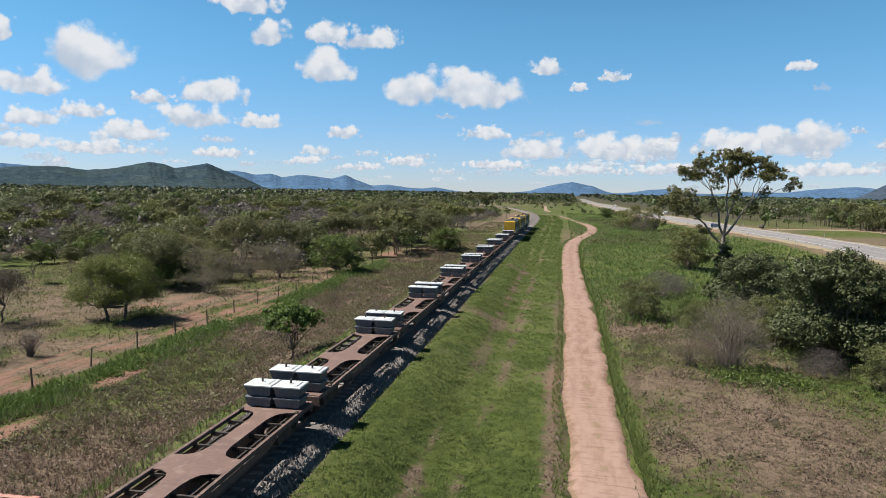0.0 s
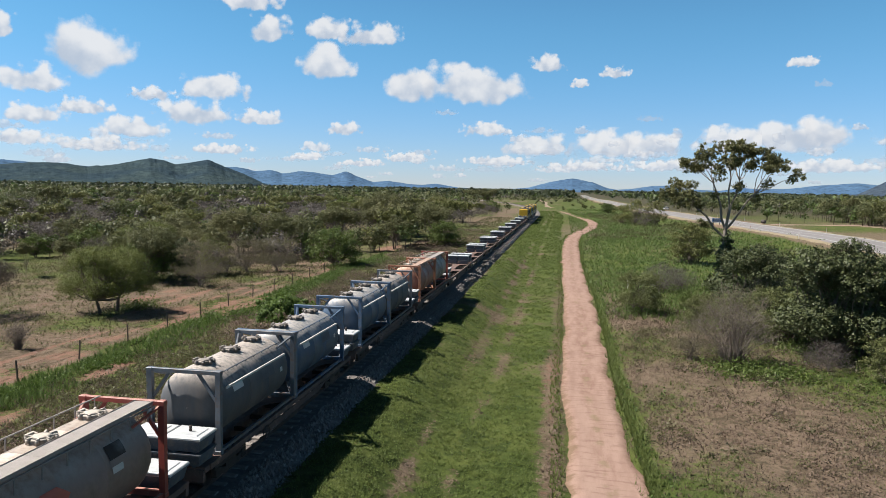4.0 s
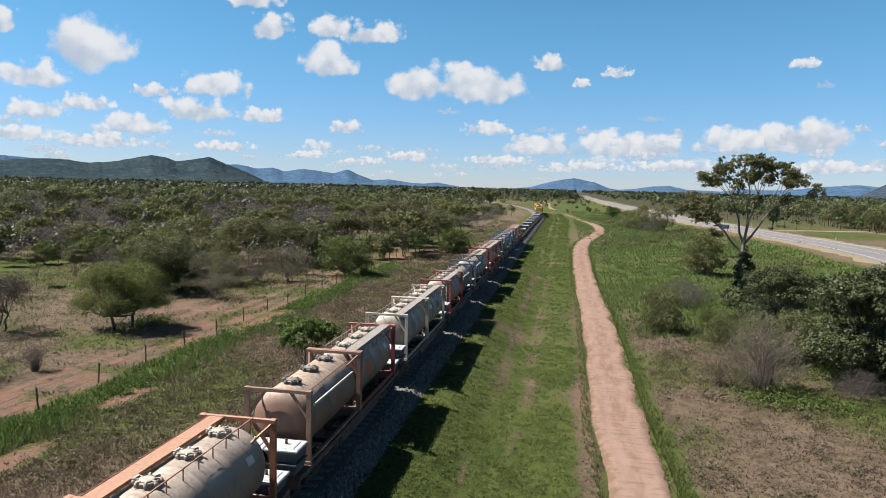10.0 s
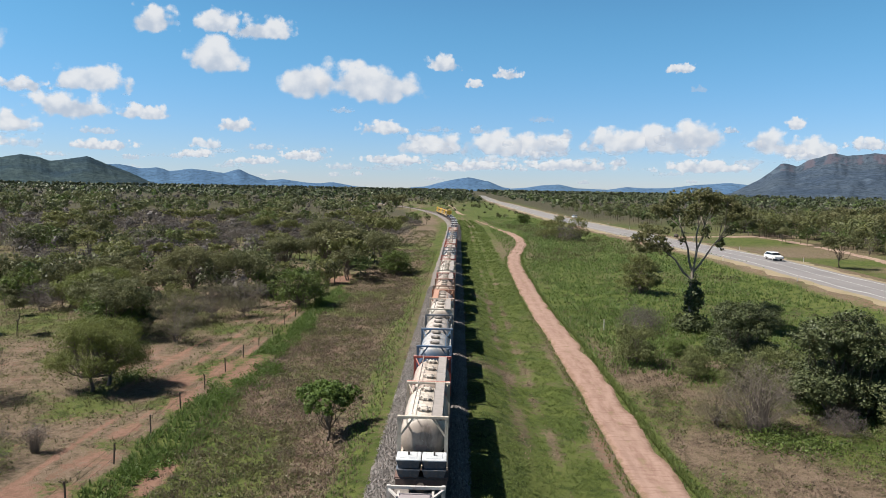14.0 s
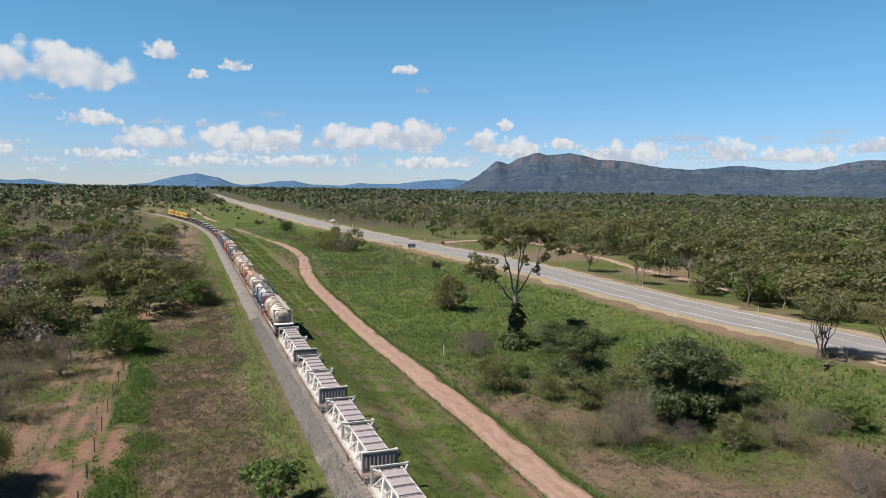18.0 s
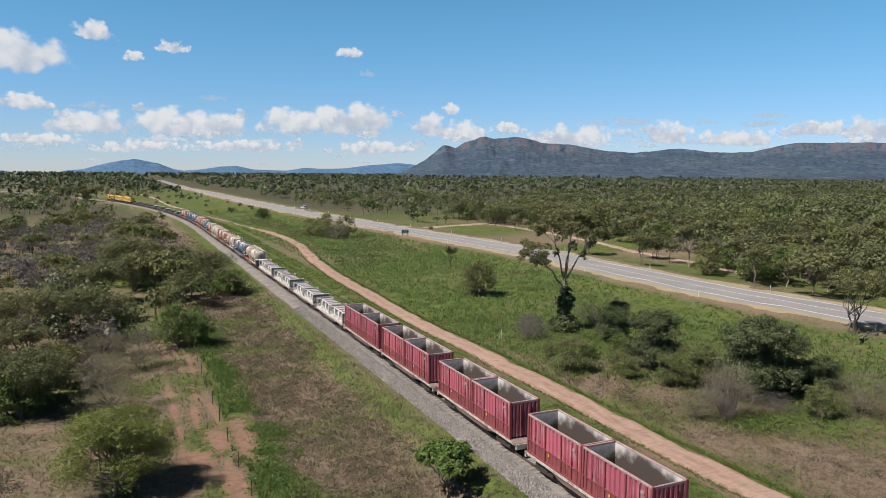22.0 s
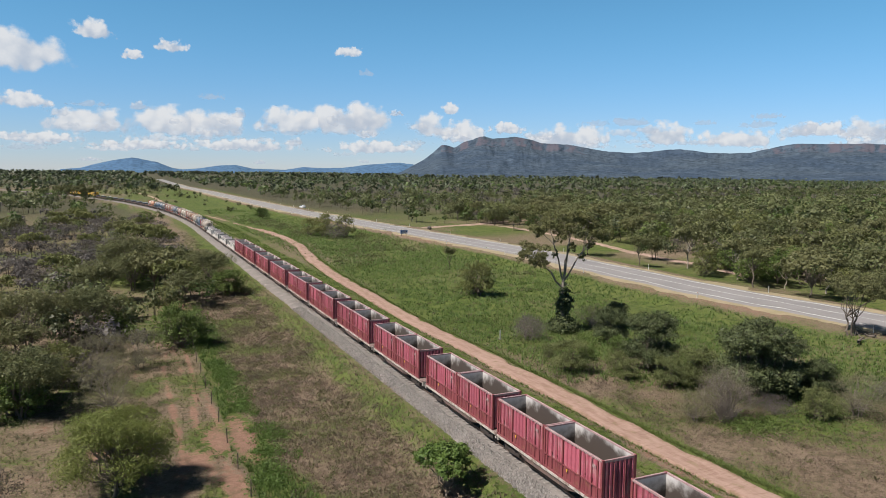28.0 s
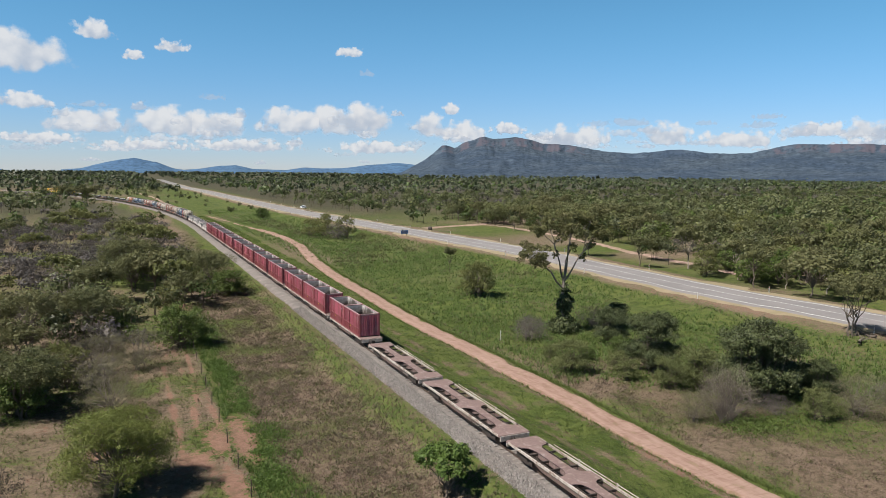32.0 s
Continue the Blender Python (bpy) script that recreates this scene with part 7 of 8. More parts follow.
def far_trees(name, label, seed, n, place, tall, leaf_count, leaf_size, material, trunk=True):
    """Woods in the distance: small crowns of loose leaves over thin stems."""
    rng = np.random.RandomState(seed)
    x, y = place(rng, n)
    n = len(x)
    z = land(x, y)
    h = tall * rng.uniform(0.55, 1.15, n)
    k = leaf_count
    w = h * rng.uniform(0.34, 0.54, n)
    lobes = 6 if k > 60 else 4 if k > 30 else 2
    mid = rng.normal(size=(n, lobes, 3))
    mid /= np.linalg.norm(mid, axis=2)[:, :, None]
    mid = mid * np.array((0.62, 0.62, 0.55)) * rng.uniform(0.5, 1.15, (n, lobes, 1))
    pick = rng.randint(0, lobes, (n, k))
    a = rng.normal(size=(n, k, 3)) + np.array((0, 0, 0.25))
    a /= np.linalg.norm(a, axis=2)[:, :, None]
    core = np.take_along_axis(mid, pick[:, :, None].repeat(3, 2), 1)
    out = (a + core * 0.7 + np.array((0, 0, 0.25))).reshape(-1, 3)
    a = core + a * ((0.30 + 0.28 * rng.rand(n, k)) * (1.25 if lobes < 3 else 1.0))[:, :, None]
    c = np.stack([x[:, None] + a[:, :, 0] * w[:, None], y[:, None] + a[:, :, 1] * w[:, None], (z + h * 0.64)[:, None] + a[:, :, 2] * (h * 0.38)[:, None]], -1).reshape(-1, 3)
    s = leaf_size * rng.uniform(0.6, 1.4, n * k) * np.repeat(h / tall, k)
    me = flakes_mesh(name, material, c, s, rng, out)
    tone = np.repeat(np.clip(rng.normal(size=n) * 0.45 - 0.1, -0.8, 1.0), 3 * k)
    me.attributes.new("tone", "FLOAT", "POINT").data.foreach_set("value", tone.astype(np.float32))
    tagged(new(name, me), label, "woods", kind="stuff")
    if trunk:
        v = np.stack([np.stack([x - 0.09, y, z - 0.1], -1), np.stack([x + 0.09, y, z - 0.1], -1), np.stack([x, y + 0.1, z - 0.1], -1), np.stack([x, y, z + h * 0.75], -1)], 1).reshape(-1, 3)
        q = np.arange(n)[:, None] * 4
        f = np.concatenate([q + np.array(t) for t in ((0, 1, 3), (1, 2, 3), (2, 0, 3))]).tolist()
        tagged(new(name + "_stems", sheet(name + "_stems", v, f, M_BARK, False)), "thin tree stems of the distant woods", "woods", kind="stuff")


def build_woods():
    def both(lo, hi, clear_left, clear_right, grey=False):
        def place(rng, n):
            y = np.sqrt(lo * lo + (hi * hi - lo * lo) * rng.rand(n))
            x = -(0.95 * y + 40) + (2.6 * y + 80) * rng.rand(n)
            off, road = x - line_x(y), x - road_x(y)
            band = (np.abs(off) < clear_left) | (np.abs(road) < clear_right) | ((off > -clear_left) & (road < clear_right) & (y < 620))
            patch = soft_noise(x / 26 + 5, y / 26 + 9) > 0.18
            bare = greyness(x, y) > 0.50
            keep = ~band & patch & (bare if grey else ~bare)
            return x[keep], y[keep]
        return place

    def between(rng, n):
        y = 320 + 1300 * rng.rand(n)
        x = line_x(y) + 10 + (road_x(y) - line_x(y) - 24) * rng.rand(n)
        keep = rng.rand(n) < step(420, 700, y) * 0.9 + 0.1
        return x[keep], y[keep]

    def near_side(rng, n):
        y = 30 + 260 * rng.rand(n)
        x = -95 - 0.55 * y - 190 * rng.rand(n)
        return x, y

    def left_fill(rng, n):
        y = 92 + 190 * rng.rand(n)
        x = np.where(y < 112, -21, line_x(y) - 13) - (85 + 0.55 * y) * rng.rand(n)
        keep = (soft_noise(x / 14 + 2, y / 14 + 4) > 0.30) & (greyness(x, y) < 0.53)
        return x[keep], y[keep]

    def left_grey(rng, n):
        y = 88 + 200 * rng.rand(n)
        x = -24 - (85 + 0.55 * y) * rng.rand(n)
        keep = greyness(x, y) > 0.45
        return x[keep], y[keep]

    def left_open(rng, n):
        y = 58 + 60 * rng.rand(n)
        x = -66 - 60 * rng.rand(n)
        return x, y

    def right_fill(rng, n):
        y = 10 + 280 * rng.rand(n)
        x = road_x(y) + 24 + 100 * rng.rand(n)
        keep = (soft_noise(x / 14 + 8, y / 14 + 1) > 0.30) & ~((x < 104) & (y > 140)) & ~((np.abs(x - 98) < 6) & (y > 100))
        return x[keep], y[keep]

    def right_side(rng, n):
        y = 10 + 330 * rng.rand(n)
        x = road_x(y) + 110 + 230 * rng.rand(n)
        return x, y

    far_trees("woods_middle", "olive-green open woodland", 31, 4600, both(262, 560, 11, 24), 7.6, 62, 0.50, M_FAR_OLIVE)
    far_trees("woods_middle_green", "brighter green trees among the woodland", 32, 1900, both(250, 560, 10, 26), 6.6, 46, 0.56, M_FAR_GREEN)
    far_trees("woods_middle_grey", "bare grey trees among the woodland", 33, 3600, both(230, 700, 30, 60, True), 5.4, 36, 0.48, M_FAR_GREY)
    far_trees("woods_left_near", "olive scrub and trees left of the railway", 51, 1200, left_fill, 5.6, 210, 0.21, M_FAR_OLIVE)
    far_trees("woods_left_green", "green scrub left of the railway", 52, 560, left_fill, 4.4, 200, 0.20, M_FAR_GREEN)
    far_trees("woods_left_grey", "bare grey scrub left of the railway", 53, 1300, left_grey, 4.2, 110, 0.20, M_FAR_GREY)
    far_trees("woods_left_open", "scattered trees of the paddock", 54, 90, left_open, 5.0, 150, 0.30, M_FAR_OLIVE)
    far_trees("woods_right_near", "olive eucalypts beyond the highway", 55, 700, right_fill, 8.2, 300, 0.25, M_FAR_OLIVE)
    far_trees("woods_right_lush", "green trees just beyond the highway", 56, 260, right_fill, 6.6, 240, 0.26, M_FAR_GREEN)
    far_trees("woods_right_yellow", "yellowish trees beyond the highway", 57, 240, right_fill, 8.8, 240, 0.28, M_FAR_YELLOW)
    far_trees("woods_right_dark", "dark leafy trees beyond the highway", 58, 170, right_fill, 7.8, 240, 0.26, M_LEAF_DARK)
    far_trees("woods_left", "woodland beside the railway", 34, 900, near_side, 7.0, 52, 0.60, M_FAR_OLIVE)
    far_trees("woods_right", "woodland beyond the highway", 35, 1300, right_side, 8.6, 92, 0.50, M_FAR_OLIVE)
    far_trees("woods_right_green", "green trees beyond the highway", 36, 350, right_side, 8.0, 84, 0.48, M_FAR_GREEN)
    far_trees("woods_far", "distant woodland", 37, 15000, both(540, 1700, 12, 26), 8.4, 13, 1.35, M_HORIZON, False)
    far_trees("woods_far_green", "green trees in the distant woodland", 38, 5000, both(540, 1700, 12, 26), 7.6, 13, 1.3, M_FAR_GREEN, False)
    far_trees("woods_horizon", "woodland at the horizon", 39, 15000, both(1600, 3900, 10, 20), 10.5, 9, 4.0, M_HORIZON, False)
    far_trees("scrub_between", "scrub between the railway and the highway", 40, 900, between, 4.2, 34, 0.50, M_FAR_OLIVE, False)


def off_track(x, y):
    return np.abs(x - path_x(y)) > 1.5


def tufts(name, label, x, y, seed, blades, height, wide, material, base=None):
    """Grass: tufts of thin three-cornered blades."""
    rng = np.random.RandomState(seed)
    n = len(x)
    z = land(x, y) if base is None else base
    a = rng.rand(n, blades) * 6.283
    lean = 0.25 + 0.6 * rng.rand(n, blades)
    h = height * (0.5 + rng.rand(n, blades)) * (0.6 + 0.8 * rng.rand(n))[:, None]
    r = 0.06 * rng.rand(n, blades) * (height / 0.3)
    bx, by = x[:, None] + np.cos(a) * r, y[:, None] + np.sin(a) * r
    px, py = -np.sin(a) * wide, np.cos(a) * wide
    zz = np.repeat(z[:, None], blades, 1)
    v = np.stack([np.stack([bx - px, by - py, zz - 0.03], -1), np.stack([bx + px, by + py, zz - 0.03], -1),
                  np.stack([bx + np.cos(a) * h * lean, by + np.sin(a) * h * lean, zz + h], -1)], 2).reshape(-1, 3)
    f = np.arange(n * blades * 3).reshape(-1, 3).tolist()
    tagged(new(name, sheet(name, v, f, material, False)), label, "grass", kind="stuff")


def build_grass():
    rng = np.random.RandomState(77)

    def area(n, x0, x1, y0, y1, power=1.5):
        return x0 + (x1 - x0) * rng.rand(n), y0 + (y1 - y0) * rng.rand(n) ** power

    x, y = area(24000, 2.4, 11.2, 17, 330, 2.1)
    x = x + line_x(y)
    dry, soil = zones(x, y)
    k = dry < 0.05 + 0.45 * rng.rand(len(x))
    x, y = x[k], y[k]
    m = rng.randint(0, len(x), 130000)
    c = np.stack([x[m], y[m], np.zeros(len(m))], -1) + rng.normal(size=(len(m), 3)) * np.array((0.10, 0.10, 0.0))
    c[:, 2] = land(c[:, 0], c[:, 1]) + 0.02 + 0.07 * rng.rand(len(m))
    up = np.zeros((len(m), 3))
    up[:, 2] = 1.0
    size = 0.022 * rng.uniform(0.6, 1.6, len(m)) * (1 + c[:, 1] / 42)
    tagged(new("strip_grass", leaves_mesh("strip_grass", M_GRASS, c, size, rng, 0.38, up, True)), "short leafy green sward beside the line", "grass", kind="stuff")
    k = y < 75
    tufts("strip_blades", "green grass blades of the sward beside the line", x[k], y[k], 12, 4, 0.13, 0.011, M_GRASS)
    x, y = area(22000, -15.5, -3.4, 16, 170, 1.7)
    dry, soil = zones(x, y)
    k = rng.rand(len(x)) < dry + 0.25
    x, y, k = x[soil < 0.45], y[soil < 0.45], k[soil < 0.45]
    tufts("dry_grass_left", "dry brown grass tufts beside the line", x[k], y[k], 2, 6, 0.20, 0.016, M_STRAW)
    hem = x - line_x(y) > -6.2
    tufts("hem_grass_left", "green grass tufts along the ballast", x[~k & hem], y[~k & hem], 3, 6, 0.20, 0.020, M_GRASS_FIELD)
    tufts("green_grass_left", "dull green grass tufts beside the line", x[~k & ~hem], y[~k & ~hem], 13, 6, 0.20, 0.020, M_GRASS_DULL)
    x, y = area(6500, -18.4, -14.2, 17, 125)
    dry, soil = zones(x, y)
    k = (dry < 0.22 + 0.2 * rng.rand(len(x))) & (soil < 0.3)
    x, y = x[k], y[k]
    tufts("weeds", "lush green weeds along the fence", x, y, 4, 7, 0.30, 0.03, M_GRASS_FIELD)
    x, y = area(24000, 14.2, 46, 18, 96, 1.3)
    dry, soil = zones(x, y)
    k = rng.rand(len(x)) < dry + 0.25
    tufts("dry_grass_right", "dry brown grass tufts right of the track", x[k], y[k], 5, 5, 0.12, 0.014, M_STRAW)
    tufts("green_grass_right", "green grass tufts right of the track", x[~k], y[~k], 6, 6, 0.22, 0.018, M_GRASS)
    x, y = area(32000, 13, 62, 34, 380, 1.6)
    k = ((y > 56) | (x > 40)) & (x < road_x(y) - 11.5) & off_track(x, y)
    x, y = x[k], y[k]
    k = soft_noise(x / 5 + 1, y / 5 + 2) + 0.25 * rng.rand(len(x)) > 0.42
    x, y = x[k], y[k]
    tufts("field_grass", "tall green grass in the field", x, y, 7, 5, 0.42, 0.045, M_GRASS_FIELD)
    x, y = area(16000, -62, -18.5, 22, 110, 1.2)
    dry, soil = zones(x, y)
    k = (soil < 0.35) & (dry < 0.52 + 0.45 * rng.rand(len(x)))
    tufts("paddock_grass", "short dull green grass on the red paddock", x[k], y[k], 8, 5, 0.22, 0.02, M_GRASS_DULL)
    # leafy sward lying flat in the field and the paddock
    def sward(name, label, mat, n, x0, x1, y0, y1, size, test, seed):
        r3 = np.random.RandomState(seed)
        x, y = x0 + (x1 - x0) * r3.rand(n), y0 + (y1 - y0) * r3.rand(n) ** 1.35
        dry, soil = zones(x, y)
        k = test(dry, soil, r3.rand(n), soft_noise(x / 1.7 + seed, y / 1.7 + 3)) & off_track(x, y)
        k &= r3.rand(n) < step(y0 - 3, y0 + 6, y + 3 * (soft_noise(x / 3.0, y / 3.0) - 0.5))
        x, y = x[k], y[k]
        c = np.stack([x, y, land(x, y) + 0.03 + 0.12 * r3.rand(len(x))], -1)
        up = np.zeros((len(x), 3))
        up[:, 2] = 1.0
        tagged(new(name, leaves_mesh(name, mat, c, size * r3.uniform(0.6, 1.5, len(x)) * (0.8 + y / 170), r3, 0.55, up, True)), label, "grass", kind="stuff")
    sward("field_sward", "bright leafy grass of the field", M_GRASS_FIELD, 90000, 14.5, 60, 24, 230, 0.085, lambda d, s, r, q: (d < 0.7 * r) & (q > 0.35 + 0.2 * r), 41)
    sward("dry_litter", "dry flattened grass litter", M_STRAW, 180000, -17, 44, 17, 110, 0.055, lambda d, s, r, q: (s < 0.42) & (d > 0.30 + 0.5 * r) & (q > 0.30), 42)
    sward("paddock_sward", "short grass of the red paddock", M_GRASS_DULL, 64000, -62, -18.2, 26, 104, 0.060, lambda d, s, r, q: (s < 0.35) & (d < 0.55 + 0.65 * r) & (q > 0.18 + 0.3 * r), 43)
    sward("paddock_litter", "dry straw lying on the paddock", M_STRAW, 42000, -60, -18.2, 26, 104, 0.055, lambda d, s, r, q: (s < 0.5) & (d > 0.15 + 0.5 * r) & (q > 0.3 + 0.3 * r), 44)
    # low leafy weeds and brown scrub
    for name, label, mat, count, big, seed in (("brown_scrub", "low brown scrub in the dry grass", M_LEAF_TAN, 900, 0.55, 5), ("green_scrub", "low green scrub in the grass", M_LEAF_OLIVE, 1200, 0.62, 6)):
        r2 = np.random.RandomState(seed)
        q = []
        for _ in range(count):
            side = r2.rand()
            if side < 0.5:
                py = 25 + 220 * r2.rand() ** 1.2
                px = float(line_x(py)) - 5.5 - 8.5 * r2.rand()
            elif side < 0.85:
                py = 22 + 190 * r2.rand()
                px = 15 + 36 * r2.rand()
            else:
                py, px = 60 + 200 * r2.rand(), -19 - 30 * r2.rand()
            if zones(np.array([px]), np.array([py]))[1][0] > 0.42:
                continue
            sc = big * (0.35 + 0.9 * r2.rand() ** 2)
            w = r2.normal(size=(52, 3)) * sc * np.array((0.7, 0.7, 0.5))
            w[:, 2] = np.abs(w[:, 2])
            q.append(w + np.array((px, py, land_z(px, py))))
        q = np.concatenate(q)
        tagged(new(name, leaves_mesh(name, mat, q, 0.070 * r2.uniform(0.6, 1.4, len(q)), r2, 0.5, None, True)), label, "scrub", kind="stuff")
    # mounds of dead brush and olive weeds between the line and the fence, and in the dry ground beyond the track
    r5 = np.random.RandomState(71)
    for name, label, mat, count, blades in (("dead_brush", "mounds of dead grey-brown brush beside the line", M_BRUSH, 1750, 64), ("olive_weeds", "olive-green weed clumps in the dry brush", M_LEAF_OLIVE, 650, 70)):
        q, up, size = [], [], []
        for _ in range(count):
            if r5.rand() < 0.62:
                px, py = -15.6 + 10.6 * r5.rand(), 17 + 105 * r5.rand() ** 1.25
            else:
                px, py = 15.5 + 24 * r5.rand(), 20 + 50 * r5.rand()
            if soft_noise(np.array([px / 3.2 + 15]), np.array([py / 3.6 + 33]))[0] < 0.36:
                continue
            sc = r5.uniform(0.25, 0.8)
            w = r5.normal(size=(blades, 3)) * np.array((0.62, 0.62, 0.34)) * sc
            w[:, 2] = np.abs(w[:, 2])
            if zones(np.array([px]), np.array([py]))[1][0] > 0.4:
                continue
            up.append(w * np.array((1, 1, 0.4)) / sc + np.array((0, 0, 0.3)))
            q.append(w + np.array((px, py, land_z(px, py))))
            size.append(np.full(blades, 0.034 + 0.00055 * py))
        q, up, size = np.concatenate(q), np.concatenate(up), np.concatenate(size)
        tagged(new(name, leaves_mesh(name, mat, q, size * r5.uniform(0.6, 1.6, len(q)), r5, 0.28, up, True, 0.9)), label, "brush", kind="stuff")
    # darker scrub in the wet part of the field
    r4 = np.random.RandomState(61)
    q = []
    for _ in range(260):
        py = 105 + 190 * r4.rand()
        px = float(path_x(py)) + 4 + (float(road_x(py)) - float(path_x(py)) - 18) * r4.rand()
        if soft_noise(np.array([px / 13 + 5]), np.array([py / 22 + 3]))[0] < 0.52:
            continue
        w = r4.normal(size=(70, 3)) * np.array((1.0, 1.0, 0.45)) * r4.uniform(0.5, 1.3)
        w[:, 2] = np.abs(w[:, 2])
        q.append(w + np.array((px, py, land_z(px, py))))
    q = np.concatenate(q)
    tagged(new("field_scrub", leaves_mesh("field_scrub", M_LEAF_OLIVE, q, 0.17 * r4.uniform(0.6, 1.4, len(q)), r4, 0.55, None, True)), "low olive scrub in the green field", "scrub", kind="stuff")
    # grass creeping over the hems of the foot track
    y = 16 + 150 * rng.rand(9000) ** 1.5
    x = path_x(y) + np.where(rng.rand(9000) < 0.2, -1, 1) * (1.56 + 0.5 * rng.rand(9000) ** 1.5)
    tufts("track_hem_grass", "bright grass along the edge of the dirt track", x, y, 9, 6, 0.17, 0.018, M_GRASS)
    # leafy ground cover round the feet of the shrubs
    c = []
    for px, py, rad, n in ((22.6, 45.2, 2.4, 1300), (25.0, 45.0, 1.6, 500), (23.7, 62.4, 2.2, 700), (26.5, 58.2, 2.0, 500), (28.0, 53.0, 2.2, 500), (19.0, 66.5, 2.0, 400), (31.5, 48.6, 2.4, 500), (36.8, 56.5, 3.0, 700), (29.5, 77.5, 2.2, 600), (31.5, 69.0, 2.6, 500), (-25.4, 57.0, 2.0, 500), (-18.0, 90.0, 2.0, 400)):
        n = int(n * 1.8)
        q = rng.normal(size=(n, 3)) * np.array((rad * 0.5, rad * 0.5, 0.36))
        q[:, 0] += px
        q[:, 1] += py
        q[:, 2] = land(q[:, 0], q[:, 1]) + np.abs(q[:, 2])
        c.append(q)
    c = np.concatenate(c)
    tagged(new("ground_cover", leaves_mesh("ground_cover", M_LEAF_GREEN, c, 0.08 * rng.uniform(0.6, 1.4, len(c)), rng, 0.6)), "leafy green ground cover at the feet of shrubs", "weeds", kind="stuff")
    c = []
    for _ in range(300):
        py = 27 + 72 * rng.rand()
        px = -16.3 + 0.75 * rng.normal() * (0.5 + soft_noise(np.array([py / 6.0]), np.array([3.0]))[0]) + 0.4 * math.sin(py / 5.3) + 1.7 * math.exp(-((py - 60) / 5.5) ** 2)
        if soft_noise(np.array([py / 2.2 + 40]), np.array([9.0]))[0] < 0.30:
            continue
        q = rng.normal(size=(130, 3)) * np.array((0.42, 0.5, 0.22)) * rng.uniform(0.5, 1.25) * (0.72 if py < 46 else 1.0)
        q[:, 2] = np.abs(q[:, 2])
        c.append(q + np.array((px, py, land_z(px, py))))
    c = np.concatenate(c)
    tagged(new("fence_bushes", leaves_mesh("fence_bushes", M_LEAF_FRESH, c, 0.085 * rng.uniform(0.6, 1.5, len(c)), rng, 0.36)), "band of low leafy green bushes along the fence", "bushes", kind="stuff")
    c = []
    for _ in range(420):
        if rng.rand() < 0.5:
            px, py = -17.5 + 14 * rng.rand(), 18 + 95 * rng.rand() ** 1.4
        else:
            px, py = 14.5 + 30 * rng.rand(), 20 + 70 * rng.rand()
        if zones(np.array([px]), np.array([py]))[1][0] > 0.42:
            continue
        big = 0.18 + 0.4 * rng.rand() ** 2
        q = rng.normal(size=(26, 3)) * big * np.array((0.7, 0.7, 0.45))
        q[:, 2] = np.abs(q[:, 2])
        c.append(q + np.array((px, py, land_z(px, py))))
    c = np.concatenate(c)
    tagged(new("low_weeds", leaves_mesh("low_weeds", M_LEAF_OLIVE, c, 0.065 * rng.uniform(0.6, 1.4, len(c)), rng, 0.6)), "low leafy olive-green weeds", "weeds", kind="stuff")


# ---- small things along the way ----
CARS = []


def build_fence():
    f = thing("wire_fence", "rusty steel-post wire fence beside the dirt ruts", "fence")
    ys = [24.0 + 5.1 * i for i in range(30)]
    spots = [(-18.15 + 0.25 * math.sin(y / 14), y) for y in ys]
    me = Form().box(-0.035, 0.035, -0.035, 0.035, -0.3, 1.22).mesh("post", M_POST)
    rnd = random.Random(3)
    for x, y in spots:
        p = part("post", me, M_POST, f)
        p.matrix_basis = pose(x, y, land_z(x, y), rnd.uniform(-3, 3), rnd.uniform(-3, 3), 0)
    for z in (0.35, 0.75, 1.1):
        v = [(a + dx, b, land_z(a, b) + z + dz) for a, b in spots for dx, dz in ((-0.007, -0.004), (0.007, -0.004), (0, 0.008))]
        q = [(3 * i + j, 3 * i + (j + 1) % 3, 3 * i + 3 + (j + 1) % 3, 3 * i + 3 + j) for i in range(len(spots) - 1) for j in range(3)]
        part("wire", Form().add(v, q), M_POST, f)


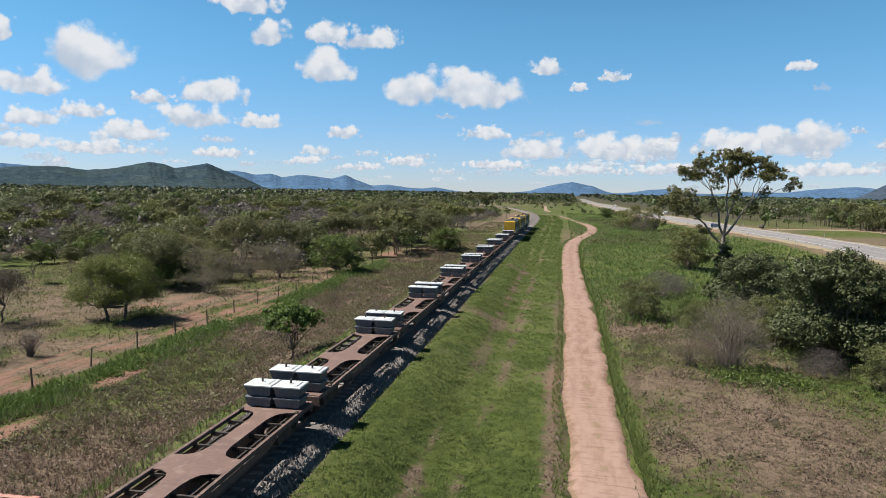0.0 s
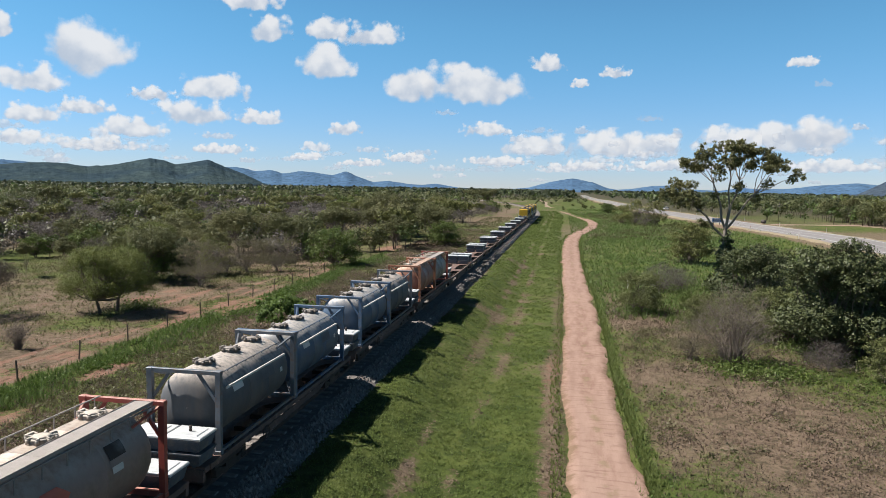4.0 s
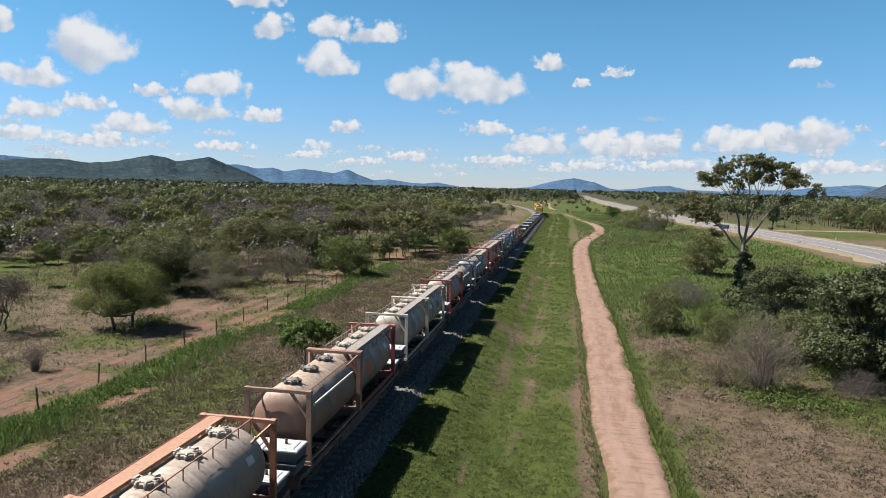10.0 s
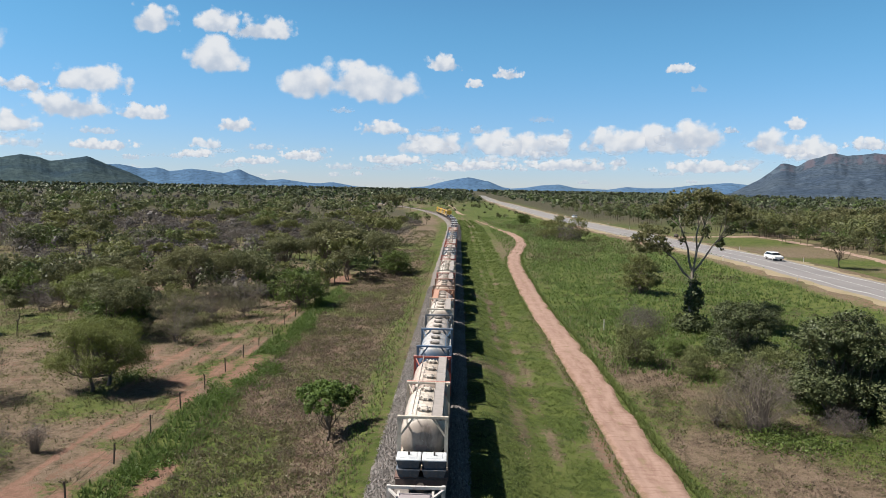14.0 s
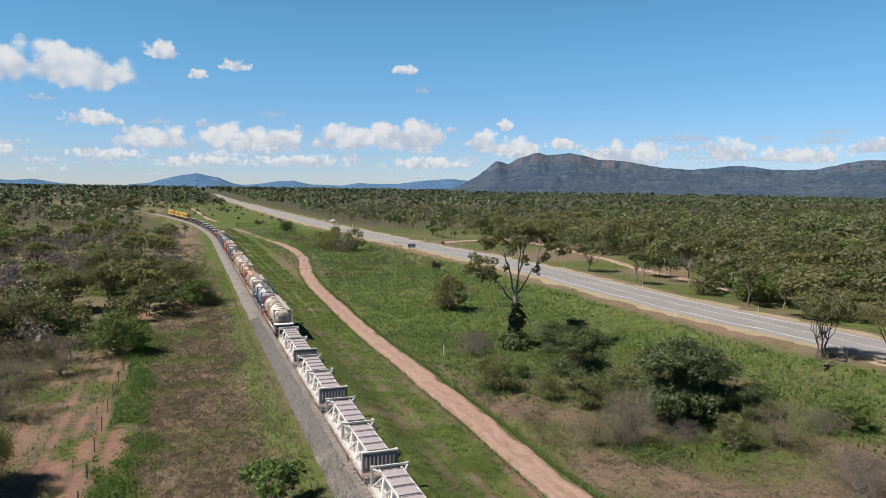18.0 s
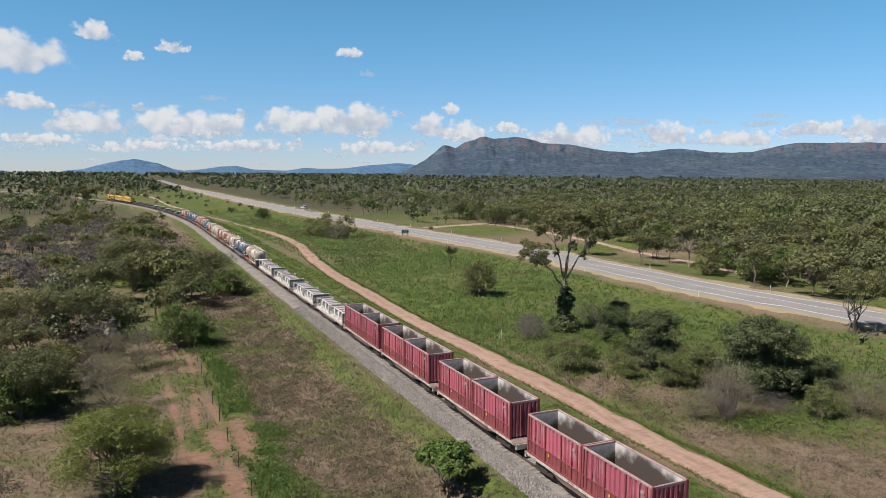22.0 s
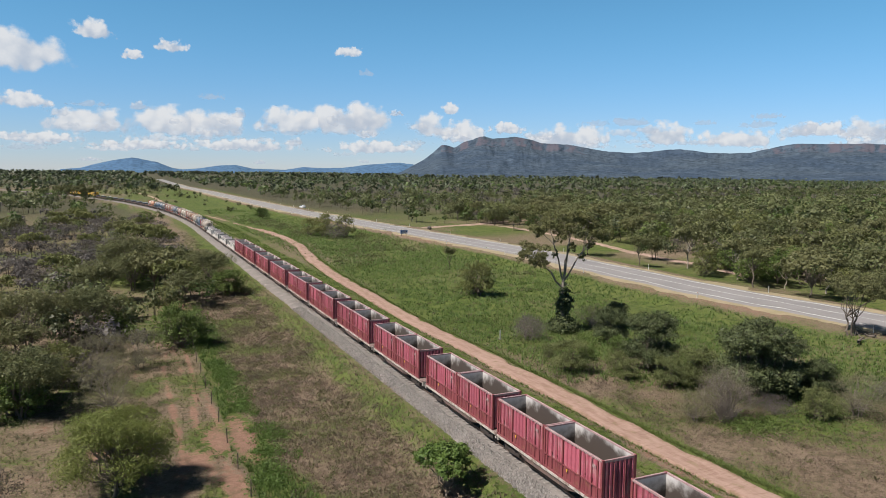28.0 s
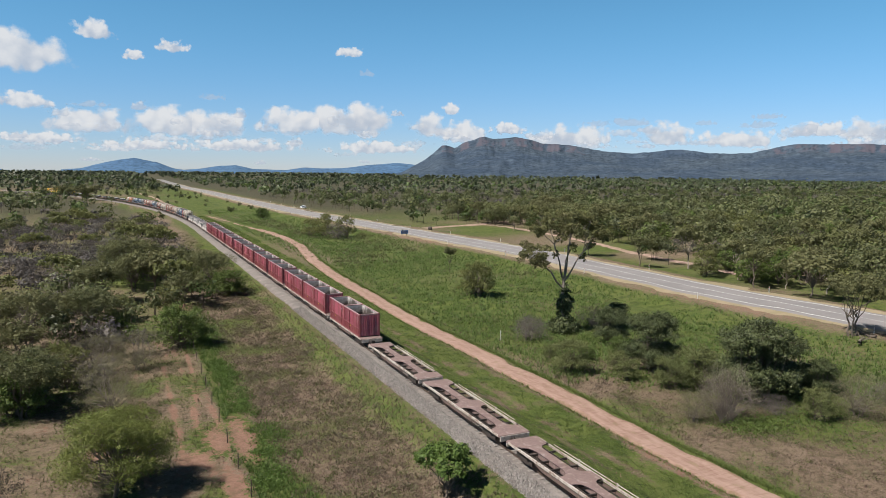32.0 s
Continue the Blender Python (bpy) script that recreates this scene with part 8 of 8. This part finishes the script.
def build_roadside():
    post = None
    for k in range(14):
        for side in (-8.2, 8.2):
            y = 62 + 28 * k
            x = float(road_x(y)) + side
            if post is None:
                post = thing("guide_post", "white roadside guide post with a red reflector", "guide post", "guide posts along the highway")
                part("stake", Form().box(-0.06, 0.06, -0.02, 0.02, -0.3, 1.05), M_POST_WHITE, post)
                part("reflector", Form().box(-0.045, 0.045, -0.035, -0.02, 0.85, 0.97), M_PATCH, post)
                ob = post
            else:
                ob = copy_thing(post, Matrix())
            stand(ob, x, y)
    m = thing("marker_post", "white marker post in the grass", "post")
    part("stake", Form().box(-0.05, 0.05, -0.03, 0.03, -0.2, 1.3), M_POST_WHITE, m)
    stand(m, 18.6, 81.5)
    s = thing("road_sign", "blue road sign on two steel posts", "sign")
    for x in (-0.85, 0.85):
        part("sign_post", Form().box(x - 0.05, x + 0.05, -0.05, 0.05, -0.3, 1.78), M_POST, s)
    panel = part("panel", Form().box(-1.25, 1.25, -0.11, -0.055, 0.7, 1.75, 0.01), M_SIGN, s, "blue sheet with white bars")
    for k, (w, z) in enumerate(((0.95, 1.52), (0.75, 1.25), (1.0, 0.96))):
        part("text_bar", Form().box(-w, w, -0.122, -0.112, z - 0.05, z + 0.05), M_STRIPE, panel)
    stand(s, 51.6, 199.0, 14)
    # rounded stand-in for a dark object of unknown kind
    d = thing("dark_boulder", "unidentified dark object beside the side road", "boulder")
    b = Form()
    prof = [(-0.9, 0.02), (-0.7, 0.5), (-0.1, 0.75), (0.5, 0.62), (0.85, 0.3), (0.95, 0.02)]
    b.turned(prof, 9)
    part("rock", b.moved(0, 0, 0.4), M_DARK, d)
    stand(d, 68.5, 218.5)
    # fallen limbs standing in for an unclear dark heap under the roadside trees
    for k, (x, y, turn) in enumerate(((59.0, 60.6, 20), (61.6, 61.8, 75), (64.6, 57.2, 130))):
        lg = thing("fallen_limb", "dark fallen limb on the ground under the trees", "log")
        f = Form()
        rng = np.random.RandomState(k)
        limb(f, (-1.5, 0, 0.2), (1.5, 0.2, 0.3), 0.2, 0.08, rng, 0.08)
        limb(f, (0.2, 0, 0.25), (1.1, 0.9, 0.9), 0.09, 0.03, rng, 0.1)
        limb(f, (-0.4, 0, 0.25), (-0.2, -0.9, 0.8), 0.08, 0.03, rng, 0.1)
        part("wood", f, M_BARK, lg)
        stand(lg, x, y, turn)


def build_car():
    c = thing("car", "white station wagon driving on the highway", "car")
    side = [(-2.3, 0.45), (-2.32, 0.95), (-2.15, 1.05), (-1.85, 1.52), (-1.5, 1.62), (0.2, 1.62), (0.55, 1.52), (1.15, 1.05), (2.1, 0.92), (2.3, 0.75), (2.3, 0.42)]
    body = Form()
    n = len(side)
    v = [(s * (0.90 if z < 1.1 else 0.90 - 0.32 * (z - 1.05)), y, z) for s in (-1, 1) for y, z in side]
    body.add(v, [tuple(range(n)), tuple(range(2 * n - 1, n - 1, -1))] + [(i, n + i, n + (i + 1) % n, (i + 1) % n) for i in range(n)])
    part("body", body, M_CAR, c)
    for s in (-1, 1):
        w = Form().add([(s * (0.915 - 0.32 * (z - 1.05)), y, z) for y, z in ((-1.95, 1.1), (1.0, 1.1), (0.5, 1.5), (-1.72, 1.5))], [(0, 1, 2, 3)])
        part("side_window", w, M_GLASS, c)
        for y in (-1.4, 1.4):
            wh = part("wheel", Form().rod((s * 0.72, y, 0.32), (s * 0.92, y, 0.32), 0.33, seg=18), M_TYRE, c)
            part("rim", Form().rod((s * 0.90, y, 0.32), (s * 0.93, y, 0.32), 0.2, seg=14), M_RACK, wh)
    part("windscreen", Form().add([(-0.74, 0.60, 1.51), (0.74, 0.60, 1.51), (0.86, 1.14, 1.07), (-0.86, 1.14, 1.07)], [(0, 3, 2, 1)]), M_GLASS, c)
    part("rear_window", Form().add([(-0.74, -1.89, 1.5), (0.74, -1.89, 1.5), (0.84, -2.15, 1.1), (-0.84, -2.15, 1.1)], [(0, 1, 2, 3)]), M_GLASS, c)
    for s in (-1, 1):
        part("headlight", Form().box(s * 0.7 - 0.17, s * 0.7 + 0.17, 2.28, 2.32, 0.68, 0.84), M_STRIPE, c)
        part("tail_light", Form().box(s * 0.78 - 0.1, s * 0.78 + 0.1, -2.34, -2.31, 0.75, 1.0), M_PATCH, c)
    CARS.append((c, 174 + 13 * 27.0, -27.0, 2.6))
    p = copy_thing(c, Matrix())
    tagged(p, "white station wagon parked on the roadside verge", "car")
    p.matrix_basis = pose(61.4, 367.0, land_z(61.4, 367.0), 0, 0, 8)


build_land()
build_railway()
build_distance()
build_train()
build_trees()
build_woods()
build_fence()
build_roadside()
build_car()
build_grass()
motions()
